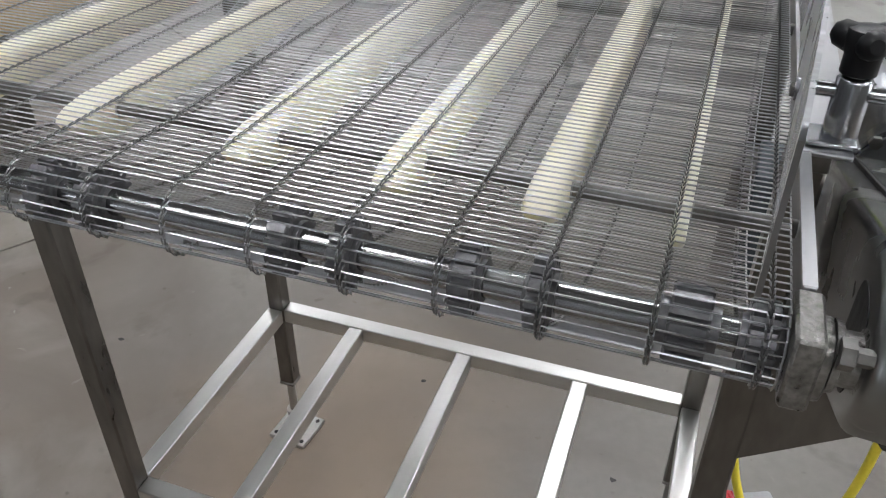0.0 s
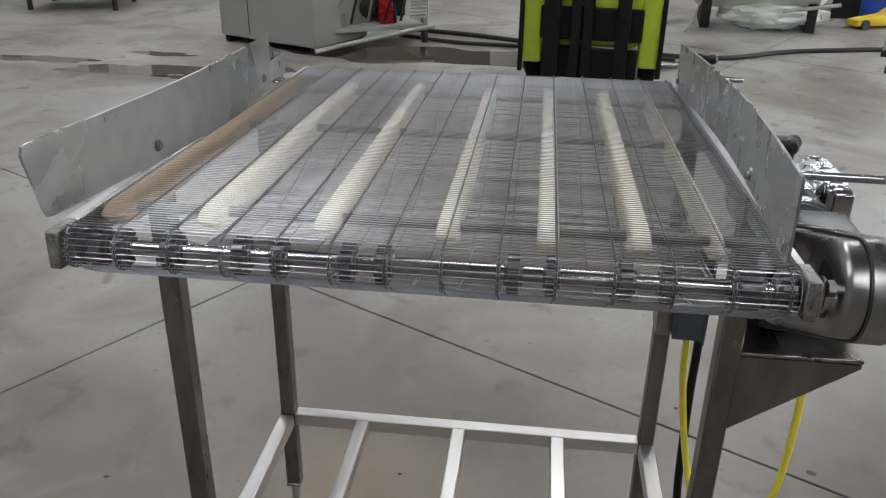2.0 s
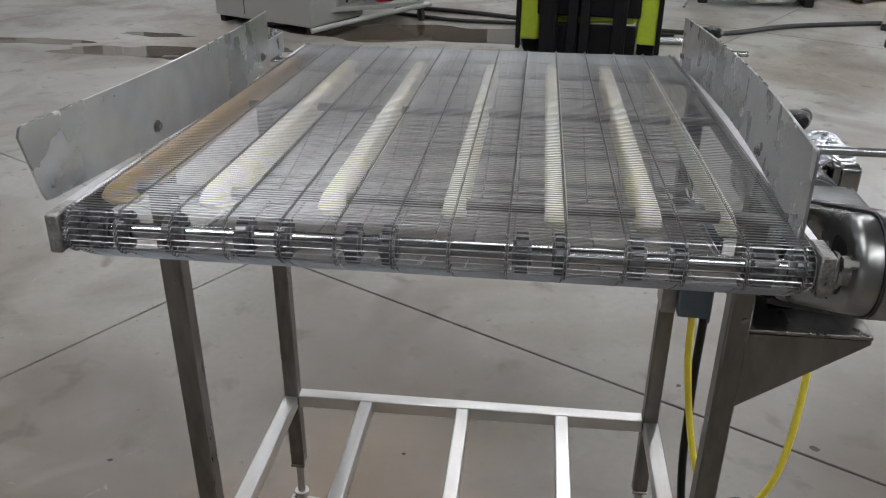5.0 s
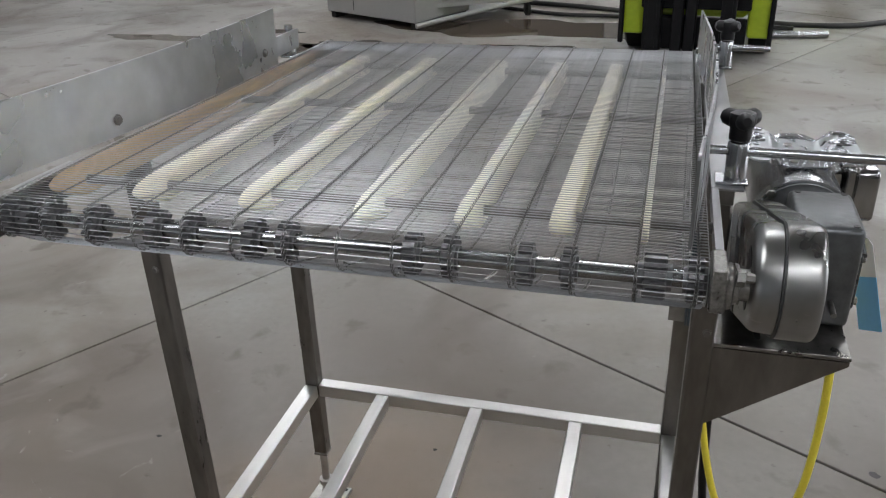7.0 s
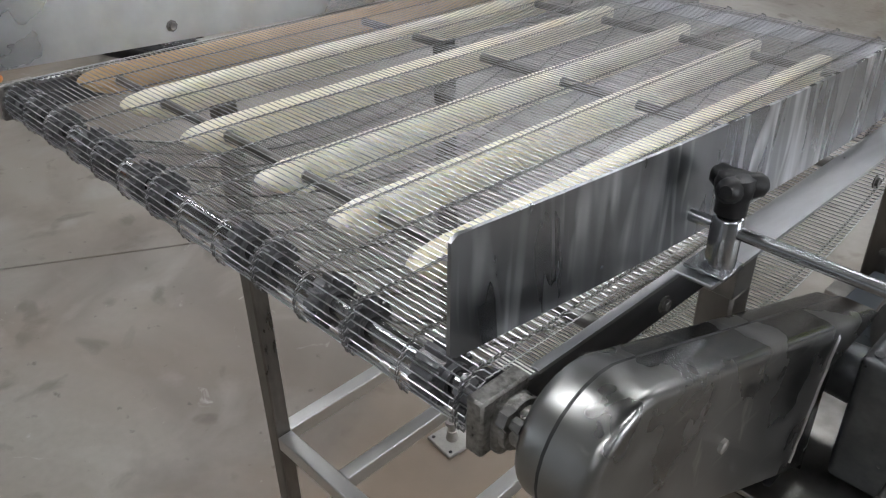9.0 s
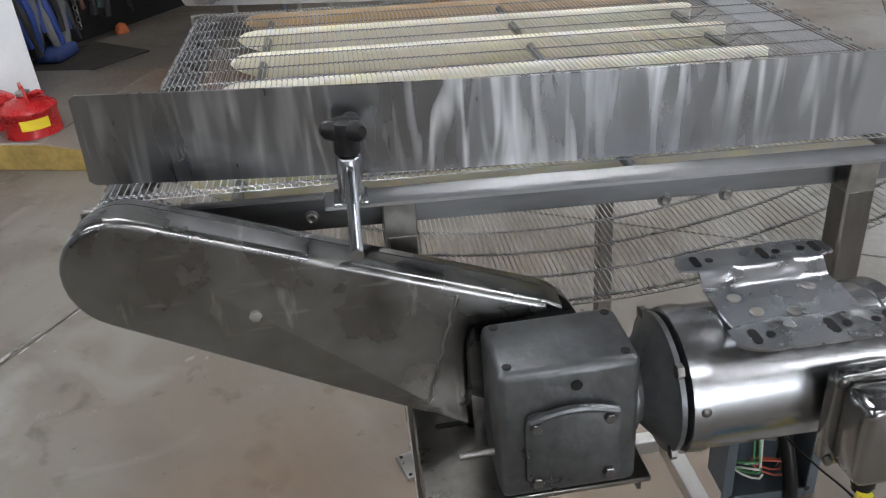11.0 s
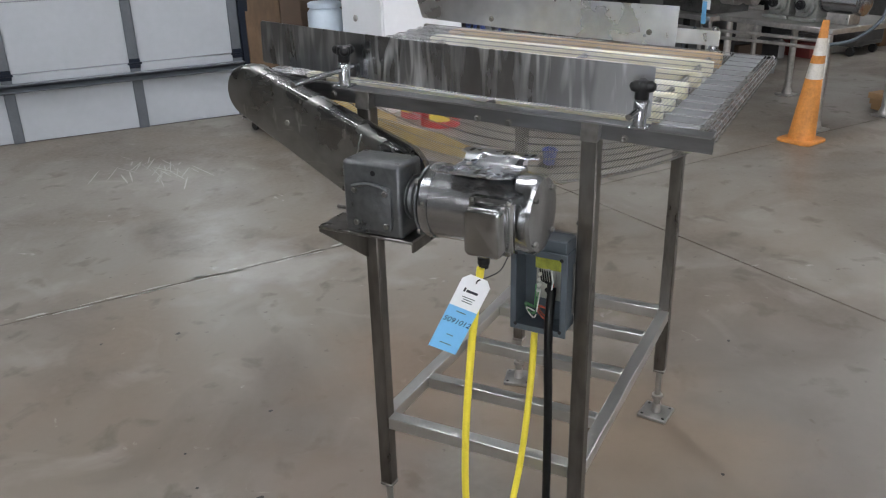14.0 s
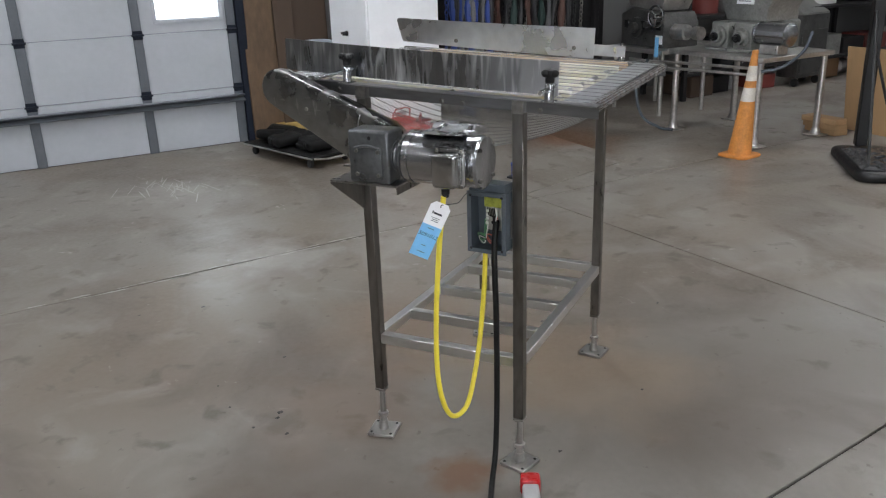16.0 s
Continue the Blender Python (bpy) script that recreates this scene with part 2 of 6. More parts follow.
GREASY = material("greasy_cast_bearing", (0.07, 0.066, 0.06), 0.38, 0.75, 0.6, 38, (1, 1, 1), 0.18, 0.6, colour2=(0.38, 0.37, 0.35))
SHAFT_STEEL = material("wet_shaft_steel", (0.30, 0.30, 0.30), 0.2, 1.0, 0.4, 16, (0.25, 1, 1), 0.1, 0.1)
PRESSED = material("pressed_plate_steel", (0.47, 0.485, 0.51), 0.28, 1.0, 0.12, 9, (1, 1, 1), 0.05)
ZINC = material("zinc_plate", (0.42, 0.41, 0.39), 0.38, 1.0, 0.15, 20, (1, 1, 1), 0.12, 0.2)
BOX_GREY = material("grey_blue_enclosure", (0.075, 0.092, 0.108), 0.5, 0.0, 0.12, 15, (1, 1, 1), 0.1, 0.2)
TAG_WHITE = material("tag_white_card", (0.85, 0.86, 0.88), 0.5, 0.0, 0.03, 20)
TAG_BLUE = material("tag_blue_card", (0.2, 0.52, 0.85), 0.5, 0.0, 0.04, 20)
INK = material("black_ink", (0.02, 0.02, 0.03), 0.6)

# ---------------------------------------------------------------- conveyor
conveyor = thing("belt_conveyor", "stainless steel wire mesh belt conveyor on four tubular legs", "conveyor")
W, T = 0.43, 0.033                     # half width of the bed on the drive side, leg tube size
LEGS = dict(DL=(-0.400, 0.020), DR=(0.438, 0.040), IL=(-0.411, 0.495), IR=(0.417, 0.529))  # centres of the drive-end and idle-end legs
SLOPE = -0.042                         # the bed falls a little towards the idle end
YAW = Matrix.Rotation(radians(1.9), 4, "Z")
BED = Matrix.Translation((0.032, -0.25, 1.186)) @ YAW @ Matrix.Rotation(math.atan(SLOPE), 4, "X")


def bed_z(y):
    return 1.186 + SLOPE * (y + 0.25)


def leg(x, y, name="leg"):
    at = Matrix.Translation((x, y, 0)) @ YAW
    bm = bmesh.new()
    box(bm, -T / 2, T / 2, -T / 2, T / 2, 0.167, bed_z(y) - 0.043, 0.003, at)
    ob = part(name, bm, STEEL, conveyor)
    bm = bmesh.new()
    lathe(bm, (x, y, 0.012), (0, 0, 1), [(0, 0.016), (0.006, 0.017), (0.012, 0.014), (0.03, 0.014), (0.031, 0.0115), (0.05, 0.0115), (0.051, 0.0175), (0.062, 0.0175), (0.063, 0.0095), (0.165, 0.0095)], 12)
    part("threaded_foot", bm, ZINC, ob)
    bm = bmesh.new()
    turn = Matrix.Translation((x, y, 0)) @ Matrix.Rotation(radians(random.uniform(-25, 25)), 4, "Z")
    box(bm, -0.046, 0.046, -0.046, 0.046, 0.001, 0.012, 0.002, turn)
    part("base_plate", bm, ZINC, ob)
    for a, b in ((-1, -1), (1, -1), (-1, 1), (1, 1)):
        bm = bmesh.new()
        c = turn @ Vector((a * 0.034, b * 0.034, 0.0122))
        lathe(bm, c, (0, 0, 1), [(0, 0.005), (0.0006, 0.005)], 10)
        part("anchor_hole", bm, BLACK, ob)
    bm = bmesh.new()
    box(bm, -T / 2 - 0.001, T / 2 + 0.001, -T / 2 - 0.001, T / 2 + 0.001, 0.160, 0.1675, 0.002, at)
    part("end_cap", bm, STEEL_DULL, ob)
    bm = bmesh.new()
    lathe(bm, at @ Vector((0.006, -T / 2, 0.943)), YAW @ Vector((0, -1, 0)), [(0, 0.0065), (0.001, 0.0065), (0.0012, 0.005), (0.0035, 0.0045), (0.004, 0.003)], 8)
    part("bolt", bm, BOLT, ob)
    return ob


legs = {k: leg(x, y) for k, (x, y) in LEGS.items()}


def bar(bm, p0, p1, w, h, bevel=0.002):
    """A square tube from p0 to p1, both on its top centre line."""
    p0, p1 = Vector(p0), Vector(p1)
    d = (p1 - p0).normalized()
    s = d.cross(Vector((0, 0, 1))).normalized()
    m = Matrix((d, s, d.cross(s) * -1)).transposed().to_4x4()
    if m[2][2] < 0:
        m = Matrix((d, -s, d.cross(s))).transposed().to_4x4()
    m.translation = p0
    box(bm, 0, (p1 - p0).length, -w / 2, w / 2, -h, 0, bevel, m)


# lower shelf of square tube, a little higher at the idle end
SHELF = {k: Vector((*LEGS[k], z)) for k, z in (("DL", 0.377), ("DR", 0.370), ("IL", 0.378), ("IR", 0.375))}
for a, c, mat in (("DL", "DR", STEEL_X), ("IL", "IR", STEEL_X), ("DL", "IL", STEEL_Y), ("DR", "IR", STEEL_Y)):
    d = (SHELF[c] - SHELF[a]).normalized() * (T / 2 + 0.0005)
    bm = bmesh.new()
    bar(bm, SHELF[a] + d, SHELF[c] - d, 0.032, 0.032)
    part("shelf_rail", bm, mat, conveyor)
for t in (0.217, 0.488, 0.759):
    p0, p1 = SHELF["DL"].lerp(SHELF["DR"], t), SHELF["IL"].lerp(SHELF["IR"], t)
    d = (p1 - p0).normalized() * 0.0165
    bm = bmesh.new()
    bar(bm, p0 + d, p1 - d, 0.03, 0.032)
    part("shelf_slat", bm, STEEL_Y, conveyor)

# bed: side rails with a lip, end plates, cross rods; all in the bed's own axes
AX = BED.to_3x3() @ Vector((1, 0, 0))


def bolt(at, axis, owner, r=0.009, mat=None):
    bm = bmesh.new()
    lathe(bm, at, axis, [(0, r), (0.0015, r), (0.0017, r * 0.7), (0.0045, r * 0.68), (0.005, r * 0.55), (0.0042, r * 0.3)], 8)
    return part("bolt", bm, mat or BOLT, owner)


for s, wx, lip in ((-1, 0.4015, 0.012), (1, 0.4065, 0.03)):
    bm = bmesh.new()
    x0, x1 = sorted((s * (wx - 0.003), s * wx))
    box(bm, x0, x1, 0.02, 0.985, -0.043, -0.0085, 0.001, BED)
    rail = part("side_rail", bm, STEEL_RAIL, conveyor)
    bm = bmesh.new()
    x0, x1 = sorted((s * (wx - 0.006), s * (wx + lip)))
    prism(bm, [(x0, -0.0045), (x1, -0.0045), (x1, -0.008), (x0, -0.008)], "y", 0.205 if s > 0 else 0.02, 0.985 if s > 0 else 0.14, 0.001, 1)
    if s > 0:
        prism(bm, [(x0, -0.0045), (x0 + 0.008, -0.0045), (x0 + 0.008, -0.008), (x0, -0.008)], "y", 0.03, 0.2045, 0.001, 1)
    move(bm, BED)
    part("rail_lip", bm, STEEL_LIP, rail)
    bm = bmesh.new()
    x0, x1 = sorted((s * (wx - 0.011), s * (wx + 0.004)))
    box(bm, x0, x1, -0.028, 0.019, -0.044, 0.001, 0.002, BED)
    part("end_block", bm, GREASY, rail)
    out = wx + (lip if s > 0 else 0)
    for ly in (0.085, 0.19, 0.545, 0.61, 0.835):
        w2 = wx if ly < 0.2 else out
        bolt(BED @ Vector((s * w2, ly, -0.028)), AX * s, rail, 0.0075)
    for k in ("D", "I"):
        x, y = LEGS[k + ("L" if s < 0 else "R")]
        c = BED.inverted() @ Vector((x, y, bed_z(y)))
        bm = bmesh.new()
        box(bm, c.x - T / 2, c.x + T / 2, c.y - T / 2, c.y + T / 2, -0.046, -0.0095, 0.001, BED)
        part("rail_bracket", bm, STEEL_DULL, rail)
STRIPS = (-0.381, -0.262, -0.120, 0.024, 0.141, 0.245, 0.332)
HALF = (0.0125, 0.0125, 0.0125, 0.0125, 0.0125, 0.0125, 0.0045)  # the last strip is a thin one on edge
RODS = (0.115, 0.532, 0.825)
for ly in RODS:
    bm = bmesh.new()
    c0, c1 = BED @ Vector((-0.397, ly, -0.018)), BED @ Vector((0.402, ly, -0.018))
    sweep(bm, [c0, c1], 0.0055, 10)
    part("cross_rod", bm, STEEL_X, conveyor)
    for a, b, ha, hb in zip(STRIPS, STRIPS[1:] + (0.402,), HALF, HALF[1:] + (0.0,)):
        bm = bmesh.new()
        sweep(bm, [BED @ Vector((a + ha + 0.001, ly, -0.018)), BED @ Vector((b - hb - 0.001, ly, -0.018))], 0.0064, 10)
        part("spacer_tube", bm, BOLT, conveyor)

# wear strips on edge, with rounded noses
for i, x in enumerate(STRIPS):
    mat = TAN if i == 0 else (CREAM if i in (1, 2, 5) else WHITE_STRIP)
    bm = bmesh.new()
    y0, y1 = 0.066, 0.857
    out = [(y0 + 0.046, -0.040), (y0 + 0.018, -0.029), (y0 + 0.004, -0.020), (y0, -0.0145), (y0 + 0.003, -0.0095), (y0 + 0.013, -0.0048), (y0 + 0.034, -0.0018),
           (y1 - 0.012, -0.0018), (y1, -0.004), (y1, -0.040)]
    prism(bm, out, "x", x - HALF[i], x + HALF[i], min(0.0075, HALF[i] * 0.6), 4)
    move(bm, BED)
    st = part("wear_strip", bm, mat, conveyor, "aged tan plastic wear strip" if i == 0 else "")
    for ly in RODS:
        bm = bmesh.new()
        lathe(bm, BED @ Vector((x + HALF[i] + 0.0001, ly, -0.018)), AX, [(0, 0.0075), (0.001, 0.0075)], 8)
        part("strip_bolt", bm, ZINC, st)

# slide plate and nose rollers at the idle end
bm = bmesh.new()
box(bm, -0.393, 0.398, 0.884, 0.955, -0.0045, -0.0018, 0.001, BED)
part("slide_plate", bm, SLIDE, conveyor)
bm = bmesh.new()
sweep(bm, [BED @ Vector((-0.397, 0.975, -0.013)), BED @ Vector((0.402, 0.975, -0.013))], 0.0085, 10)
part("nose_shaft", bm, SPROCKET, conveyor)
roller = None
for k in range(13):
    m = BED @ Matrix.Translation((-0.359 + 0.0598 * k, 0.975, -0.013))
    if roller is None:
        bm = bmesh.new()
        lathe(bm, (-0.015, 0, 0), (1, 0, 0), [(0, 0.0085), (0.002, 0.0108), (0.028, 0.0108), (0.03, 0.0085)], 14)
        roller = part("nose_roller", bm, TAN_ROLLER, conveyor)
        roller.matrix_basis = m
    else:
        again(roller, m=m)

# drive shaft with sprockets
RD = 0.0235
bm = bmesh.new()
sweep(bm, [BED @ Vector((-0.392, 0, -RD - 0.001)), BED @ Vector((0.449, 0, -RD - 0.001))], 0.0095, 16)
shaft = part("drive_shaft", bm, SHAFT_STEEL, conveyor)
sprocket = None
for x, wide in ((-0.383, 1.3), (-0.356, 1), (-0.329, 0.8), (-0.272, 1.2), (-0.193, 1), (-0.15, 0.9), (-0.074, 1), (-0.035, 1), (0.105, 1), (0.145, 0.9), (0.222, 1), (0.265, 0.9), (0.346, 1.6), (0.383, 1.1)):
    if sprocket is None:
        bm = bmesh.new()
        out = []
        for k in range(14):
            for da, r in ((0, 0.0228), (6, 0.0228), (9, 0.0185), (16, 0.0185), (19, 0.0228)):
                a = radians(k * 360 / 14 + da)
                out.append((r * math.cos(a), r * math.sin(a)))
        prism(bm, out, "x", -0.0068, 0.0068, 0.001, 1)
        lathe(bm, (-0.010, 0, 0), (1, 0, 0), [(0, 0.0135), (0.020, 0.0135)], 16)
        sprocket = part("sprocket", bm, SPROCKET, conveyor)
        ob = sprocket
    else:
        ob = again(sprocket)
    ob.matrix_basis = BED @ Matrix.Translation((x, 0, -RD - 0.001)) @ Matrix.Rotation(x * 9, 4, "X") @ Matrix.Diagonal((wide, 1, 1, 1))

# bearing: flange plate, collar and nuts outside the belt on the drive side
bm = bmesh.new()
prism(bm, round_rect(-0.020, 0.016, -0.046, -0.006, 0.010), "x", 0.4085, 0.417, 0.003)
lathe(bm, (0.417, 0, -RD - 0.001), (1, 0, 0), [(0, 0.020), (0.004, 0.019), (0.005, 0.015), (0.014, 0.015), (0.015, 0.018), (0.024, 0.018), (0.025, 0.011), (0.04, 0.011)], 20)
move(bm, BED)
bearing = part("bearing_block", bm, GREASY, conveyor)
for a, b in ((-0.016, -0.010), (0.011, -0.042)):
    bm = bmesh.new()
    lathe(bm, BED @ Vector((0.418, a, b)), AX, [(0, 0.0085), (0.007, 0.0085), (0.008, 0.005), (0.016, 0.005)], 6)
    part("bolt", bm, BOLT, bearing)


# side guards: thin bowed plates with clipped near corners
def guard(name, x0, x1, y0, y1, z0, z1, bow, mat, label, corner=0.0, rake=0.0):
    """z0 and z1 give the lower and upper edge at both ends, in the bed's axes."""
    bm = bmesh.new()
    n = 30
    cols = []
    for k in range(n + 1):
        t = (k / n) ** 1.5
        y = y0 + (y1 - y0) * t
        x = x0 + (x1 - x0) * t + bow * math.sin(math.pi * t)
        c = corner - math.sqrt(max(0.0, corner ** 2 - max(0.0, corner - (y - y0)) ** 2)) if corner else 0.0
        a, b = z0[0] + (z0[1] - z0[0]) * t + c, z1[0] + (z1[1] - z1[0]) * t - c
        lean = rake * (1 - t)
        cols.append([bm.verts.new((x + dx, y + e, z)) for dx in (-0.0015, 0.0015) for z, e in ((a, lean), (b, 0.0))])
    for u, v in zip(cols, cols[1:]):
        for i, j in ((0, 1), (1, 3), (3, 2), (2, 0)):
            bm.faces.new((u[i], u[j], v[j], v[i]))
    bm.faces.new([cols[0][i] for i in (0, 1, 3, 2)])
    bm.faces.new([cols[-1][i] for i in (0, 2, 3, 1)])
    move(bm, BED)
    return part(name, bm, mat, conveyor, label)


guard_r = guard("side_guard", 0.374, 0.389, -0.022, 0.866, (0.013, 0.005), (0.104, 0.096), 0.02, GUARD, "side guard plate with hand-polished swirls", 0.004)
# the polished strokes are on the outer face only
guard_r.data.materials.append(GUARD_L)
for p in guard_r.data.polygons:
    if p.normal.x < -0.5:
        p.material_index = 1
guard_l = guard("side_guard", -0.394, -0.394, -0.06, 0.73, (0.019, 0.001), (0.1055, 0.1055), 0.019, GUARD_L, "plain dull side guard plate", 0.010, 0.022)
guard_l2 = guard("guard_extension", -0.399, -0.399, 0.69, 0.84, (0.012, 0.012), (0.05, 0.05), 0.0, GUARD_L, "")
for g, x, y, s in ((guard_l, -0.3775, 0.203, 1), (guard_l, -0.385, 0.66, 1), (guard_r, 0.3935, 0.24, -1), (guard_r, 0.391, 0.852, -1)):
    bolt(BED @ Vector((x + s * 0.0015, y, 0.035 if s > 0 else 0.026)), AX * s, g, 0.008)


def post(x, y, rod0, rod1, knob):
    """A clamp post on the rail lip, with the rod that carries the guard."""
    zb, sx = -0.004, (1 if x > 0 else -1)
    bm = bmesh.new()
    x0, x1 = sorted((x - 0.022 * sx, x + 0.014 * sx))
    box(bm, x0, x1, y - 0.018, y + 0.016, zb, zb + 0.004, 0.001)
    lathe(bm, (x, y, zb + 0.004), (0, 0, 1), [(0, 0.0125), (0.042, 0.0125), (0.044, 0.011), (0.045, 0.008), (0.058, 0.008)], 18)
    move(bm, BED)
    ob = part("guard_post", bm, BRIGHT, conveyor)
    bm = bmesh.new()
    sweep(bm, [BED @ Vector((rod0, y, 0.033)), BED @ Vector((rod1, y, 0.031))], 0.0055, 10)
    part("guard_rod", bm, BRIGHT, ob)
    if knob:
        bm = bmesh.new()
        lathe(bm, (x, y, 0.046), (0, 0, 1), [(0, 0.010), (0.001, 0.0125), (0.014, 0.0125), (0.018, 0.015), (0.026, 0.016), (0.032, 0.014), (0.034, 0.008)], 18)
        for k in range(3):
            a = radians(120 * k + 25 + 60 * y)
            d = Vector((math.cos(a), math.sin(a), 0))
            c = Vector((x, y, 0.069))
            up = Vector((0, 0, 1))
            sweep(bm, [c, c + d * 0.011 + up * 0.001, c + d * 0.019 + up * 0.003, c + d * 0.0235 + up * 0.004], [0.0105, 0.0105, 0.0095, 0.005], 12)
        move(bm, BED)
        part("knob", bm, BLACK, ob, "black three-lobed knob")
    return ob


post(0.4265, 0.232, 0.389, 0.60, True)
post(0.437, 0.858, 0.391, 0.512, True)
post(-0.411, 0.825, -0.398, -0.435, False)

# wire belt
PITCH = 0.0072
HW = 0.0017                            # half width of a hinge hook
HINGE = [-0.389 + 0.0598 * k for k in range(14)]


def wire_mesh(bm, m=None, r=0.00062, seg=4):
    """One belt wire: straight spans with a hooked step round its neighbour at every hinge line."""
    pts = []
    def hook(x, w):
        return [(x - w, 0, 0), (x - w * 0.8, -PITCH * 0.5, 0.0016), (x - w * 0.5, -PITCH * 1.14, 0.0018), (x, -PITCH * 1.22, -0.0006), (x + w * 0.5, -PITCH * 1.14, 0.0018), (x + w * 0.8, -PITCH * 0.5, 0.0016), (x + w, 0, 0)]
    last = HINGE[-1]
    pts += [(HINGE[0] - 0.005, -PITCH * 1.0, 0.0008), (HINGE[0] - 0.005, 0.0002, 0), (HINGE[0] - 0.001, 0, 0)] + hook(HINGE[0] + 0.0045, HW)
    for x in HINGE[1:-1]:
        pts += hook(x, HW)
    pts += hook(last - 0.0045, HW) + [(last + 0.001, 0, 0), (last + 0.005, 0.0002, 0), (last + 0.005, -PITCH * 1.0, 0.0008)]
    vs = sweep(bm, pts, r, seg)
    for f in bm.faces:                 # hook faces get a darker tone than the straight spans
        c = f.calc_center_median()
        if c.y < -PITCH * 0.3 and HINGE[0] < c.x < HINGE[-1]:
            f.material_index = 1
    if m is not None:
        bmesh.ops.transform(bm, matrix=m, verts=vs)


belt = tagged(new("mesh_belt"), label="flat-flex stainless wire mesh belt")
belt.parent = conveyor
# belt line: along the top, round both noses, and back in a slack curve
RN = 0.0125
line = []
s_top = 0.975
for k in range(int(s_top / PITCH)):
    line.append((0.0 + k * PITCH, 0.0, 0.0))
a = 0.0
while a < math.pi:
    line.append((s_top + RN * math.sin(a), -RN + RN * math.cos(a), -a))
    a += PITCH / RN
nose2 = []
a = 0.0
while a < math.pi:
    nose2.append((-RD * math.sin(a), -RD + RD * math.cos(a), a))
    a += PITCH / RD
first = None
for y, z, ang in line + nose2[1:]:
    m = BED @ Matrix.Translation((0, y, z)) @ Matrix.Rotation(ang, 4, "X")
    if first is None:
        bm = bmesh.new()
        wire_mesh(bm)
        first = part("wire", bm, WIRE, belt)
        first.data.materials.append(HOOK)
        first.matrix_basis = m
    else:
        again(first, m=m)
bm = bmesh.new()
ret = []
n = 148
for k in range(n):
    t = k / (n - 1)
    y = 0.0 + s_top * t
    zl = -2 * RD + (2 * RD - 2 * RN) * t - 0.138 * (4 * t * (1 - t)) ** 0.85
    ret.append((y, zl))
verts, faces = [], []
one = bmesh.new()
wire_mesh(one, None, 0.00105, 3)
one.verts.ensure_lookup_table()
base_v = [v.co.copy() for v in one.verts]
hooks = [f.material_index for f in one.faces] * n
one.verts.index_update()
base_f = [[v.index for v in f.verts] for f in one.faces]
one.free()
for k, (y, z) in enumerate(ret):
    y2, z2 = ret[min(k + 1, n - 1)]
    y1, z1 = ret[max(k - 1, 0)]
    m = BED @ Matrix.Translation((0, y, z)) @ Matrix.Rotation(math.atan2(z2 - z1, y2 - y1), 4, "X")
    o = len(verts)
    verts += [tuple(m @ v) for v in base_v]
    faces += [[i + o for i in f] for f in base_f]
me = bpy.data.meshes.new("return_belt")
me.from_pydata(verts, [], faces)
me.materials.append(WIRE)
me.materials.append(HOOK)
me.polygons.foreach_set("material_index", hooks)
ob = new("return_belt", me)
ob.parent = conveyor
tagged(ob, "slack return run of the wire mesh belt", kind="stuff")

# ---------------------------------------------------------------- drive: guard, gearbox, motor
chain_guard = thing("chain_guard", "scuffed stainless steel oval drive chain guard bolted beside the belt", "chain guard")
A, B = Vector((-0.2105, 1.157)), Vector((0.14, 1.006))
d = (B - A).normalized()
nrm = Vector((-d.y, d.x))
ra, rb = 0.0565, 0.078


def capsule(inset):
    """Outline (y, z) round the two chain wheels, drawn in by inset."""
    t0 = math.atan2(nrm.y, nrm.x)
    return ([(A.x + (ra - inset) * math.cos(t0 + math.pi * k / 14), A.y + (ra - inset) * math.sin(t0 + math.pi * k / 14)) for k in range(15)]
            + [(B.x + (rb - inset) * math.cos(t0 + math.pi * (1 + k / 14)), B.y + (rb - inset) * math.sin(t0 + math.pi * (1 + k / 14))) for k in range(15)])


def shell(stations, cut=None):
    """Lofts capsules through (x, inset); cut: where the lower part of the far end is cut off square."""
    bm = bmesh.new()

    def trim(p, i):
        return (min(p[0], cut - i + 0.25 * max(0.0, p[1] - 1.035)), p[1]) if cut and p[1] < B.y + 0.06 else p
    rings = [[bm.verts.new((x, *trim(p, i))) for p in capsule(i)] for x, i in stations]
    for u, v in zip(rings, rings[1:]):
        for k in range(len(u)):
            bm.faces.new((u[k], u[(k + 1) % len(u)], v[(k + 1) % len(u)], v[k]))
    bm.faces.new(rings[0])
    bm.faces.new(rings[-1])
    return bm


quarter = [math.pi / 2 * k / 4 for k in range(5)]
round_in = [(0.464 + 0.010 * (1 - math.sin(a)), 0.004 + 0.010 * (1 - math.cos(a))) for a in quarter[::-1]]
part("back_shell", shell(round_in + [(0.4885, 0.0035)]), COVER, chain_guard)
part("gasket", shell([(0.4888, 0.0005), (0.4912, 0.0005)], 0.094), RUBBER, chain_guard)
round_out = [(0.526 - 0.008 * (1 - math.sin(a)), 0.008 * (1 - math.cos(a))) for a in quarter]
cover = part("cover", shell([(0.4915, 0)] + round_out, 0.092), COVER, chain_guard)
# weld seam where the end piece of the cover is joined on
u = Vector((0.083, 1.096)) - Vector((0.047, 0.973))
side_of = [Vector((0.047, 0.973)) + u * (k / 12) for k in range(13)]
bm = bmesh.new()
seam = [Vector((0.5262, p.x + 0.0012 * math.sin(k * 2.3), p.y)) for k, p in enumerate(side_of)]
sweep(bm, seam + [Vector((0.5215, 0.0855, 1.1025)), Vector((0.513, 0.0865, 1.1055)), Vector((0.494, 0.0865, 1.1062))], 0.0016, 8)
part("weld_seam", bm, SATIN, cover, "bright uneven weld bead")
bm = bmesh.new()
prism(bm, round_rect(A.x - 0.02, A.x + 0.03, A.y - 0.034, A.y + 0.026, 0.018), "x", 0.4632, 0.4639)
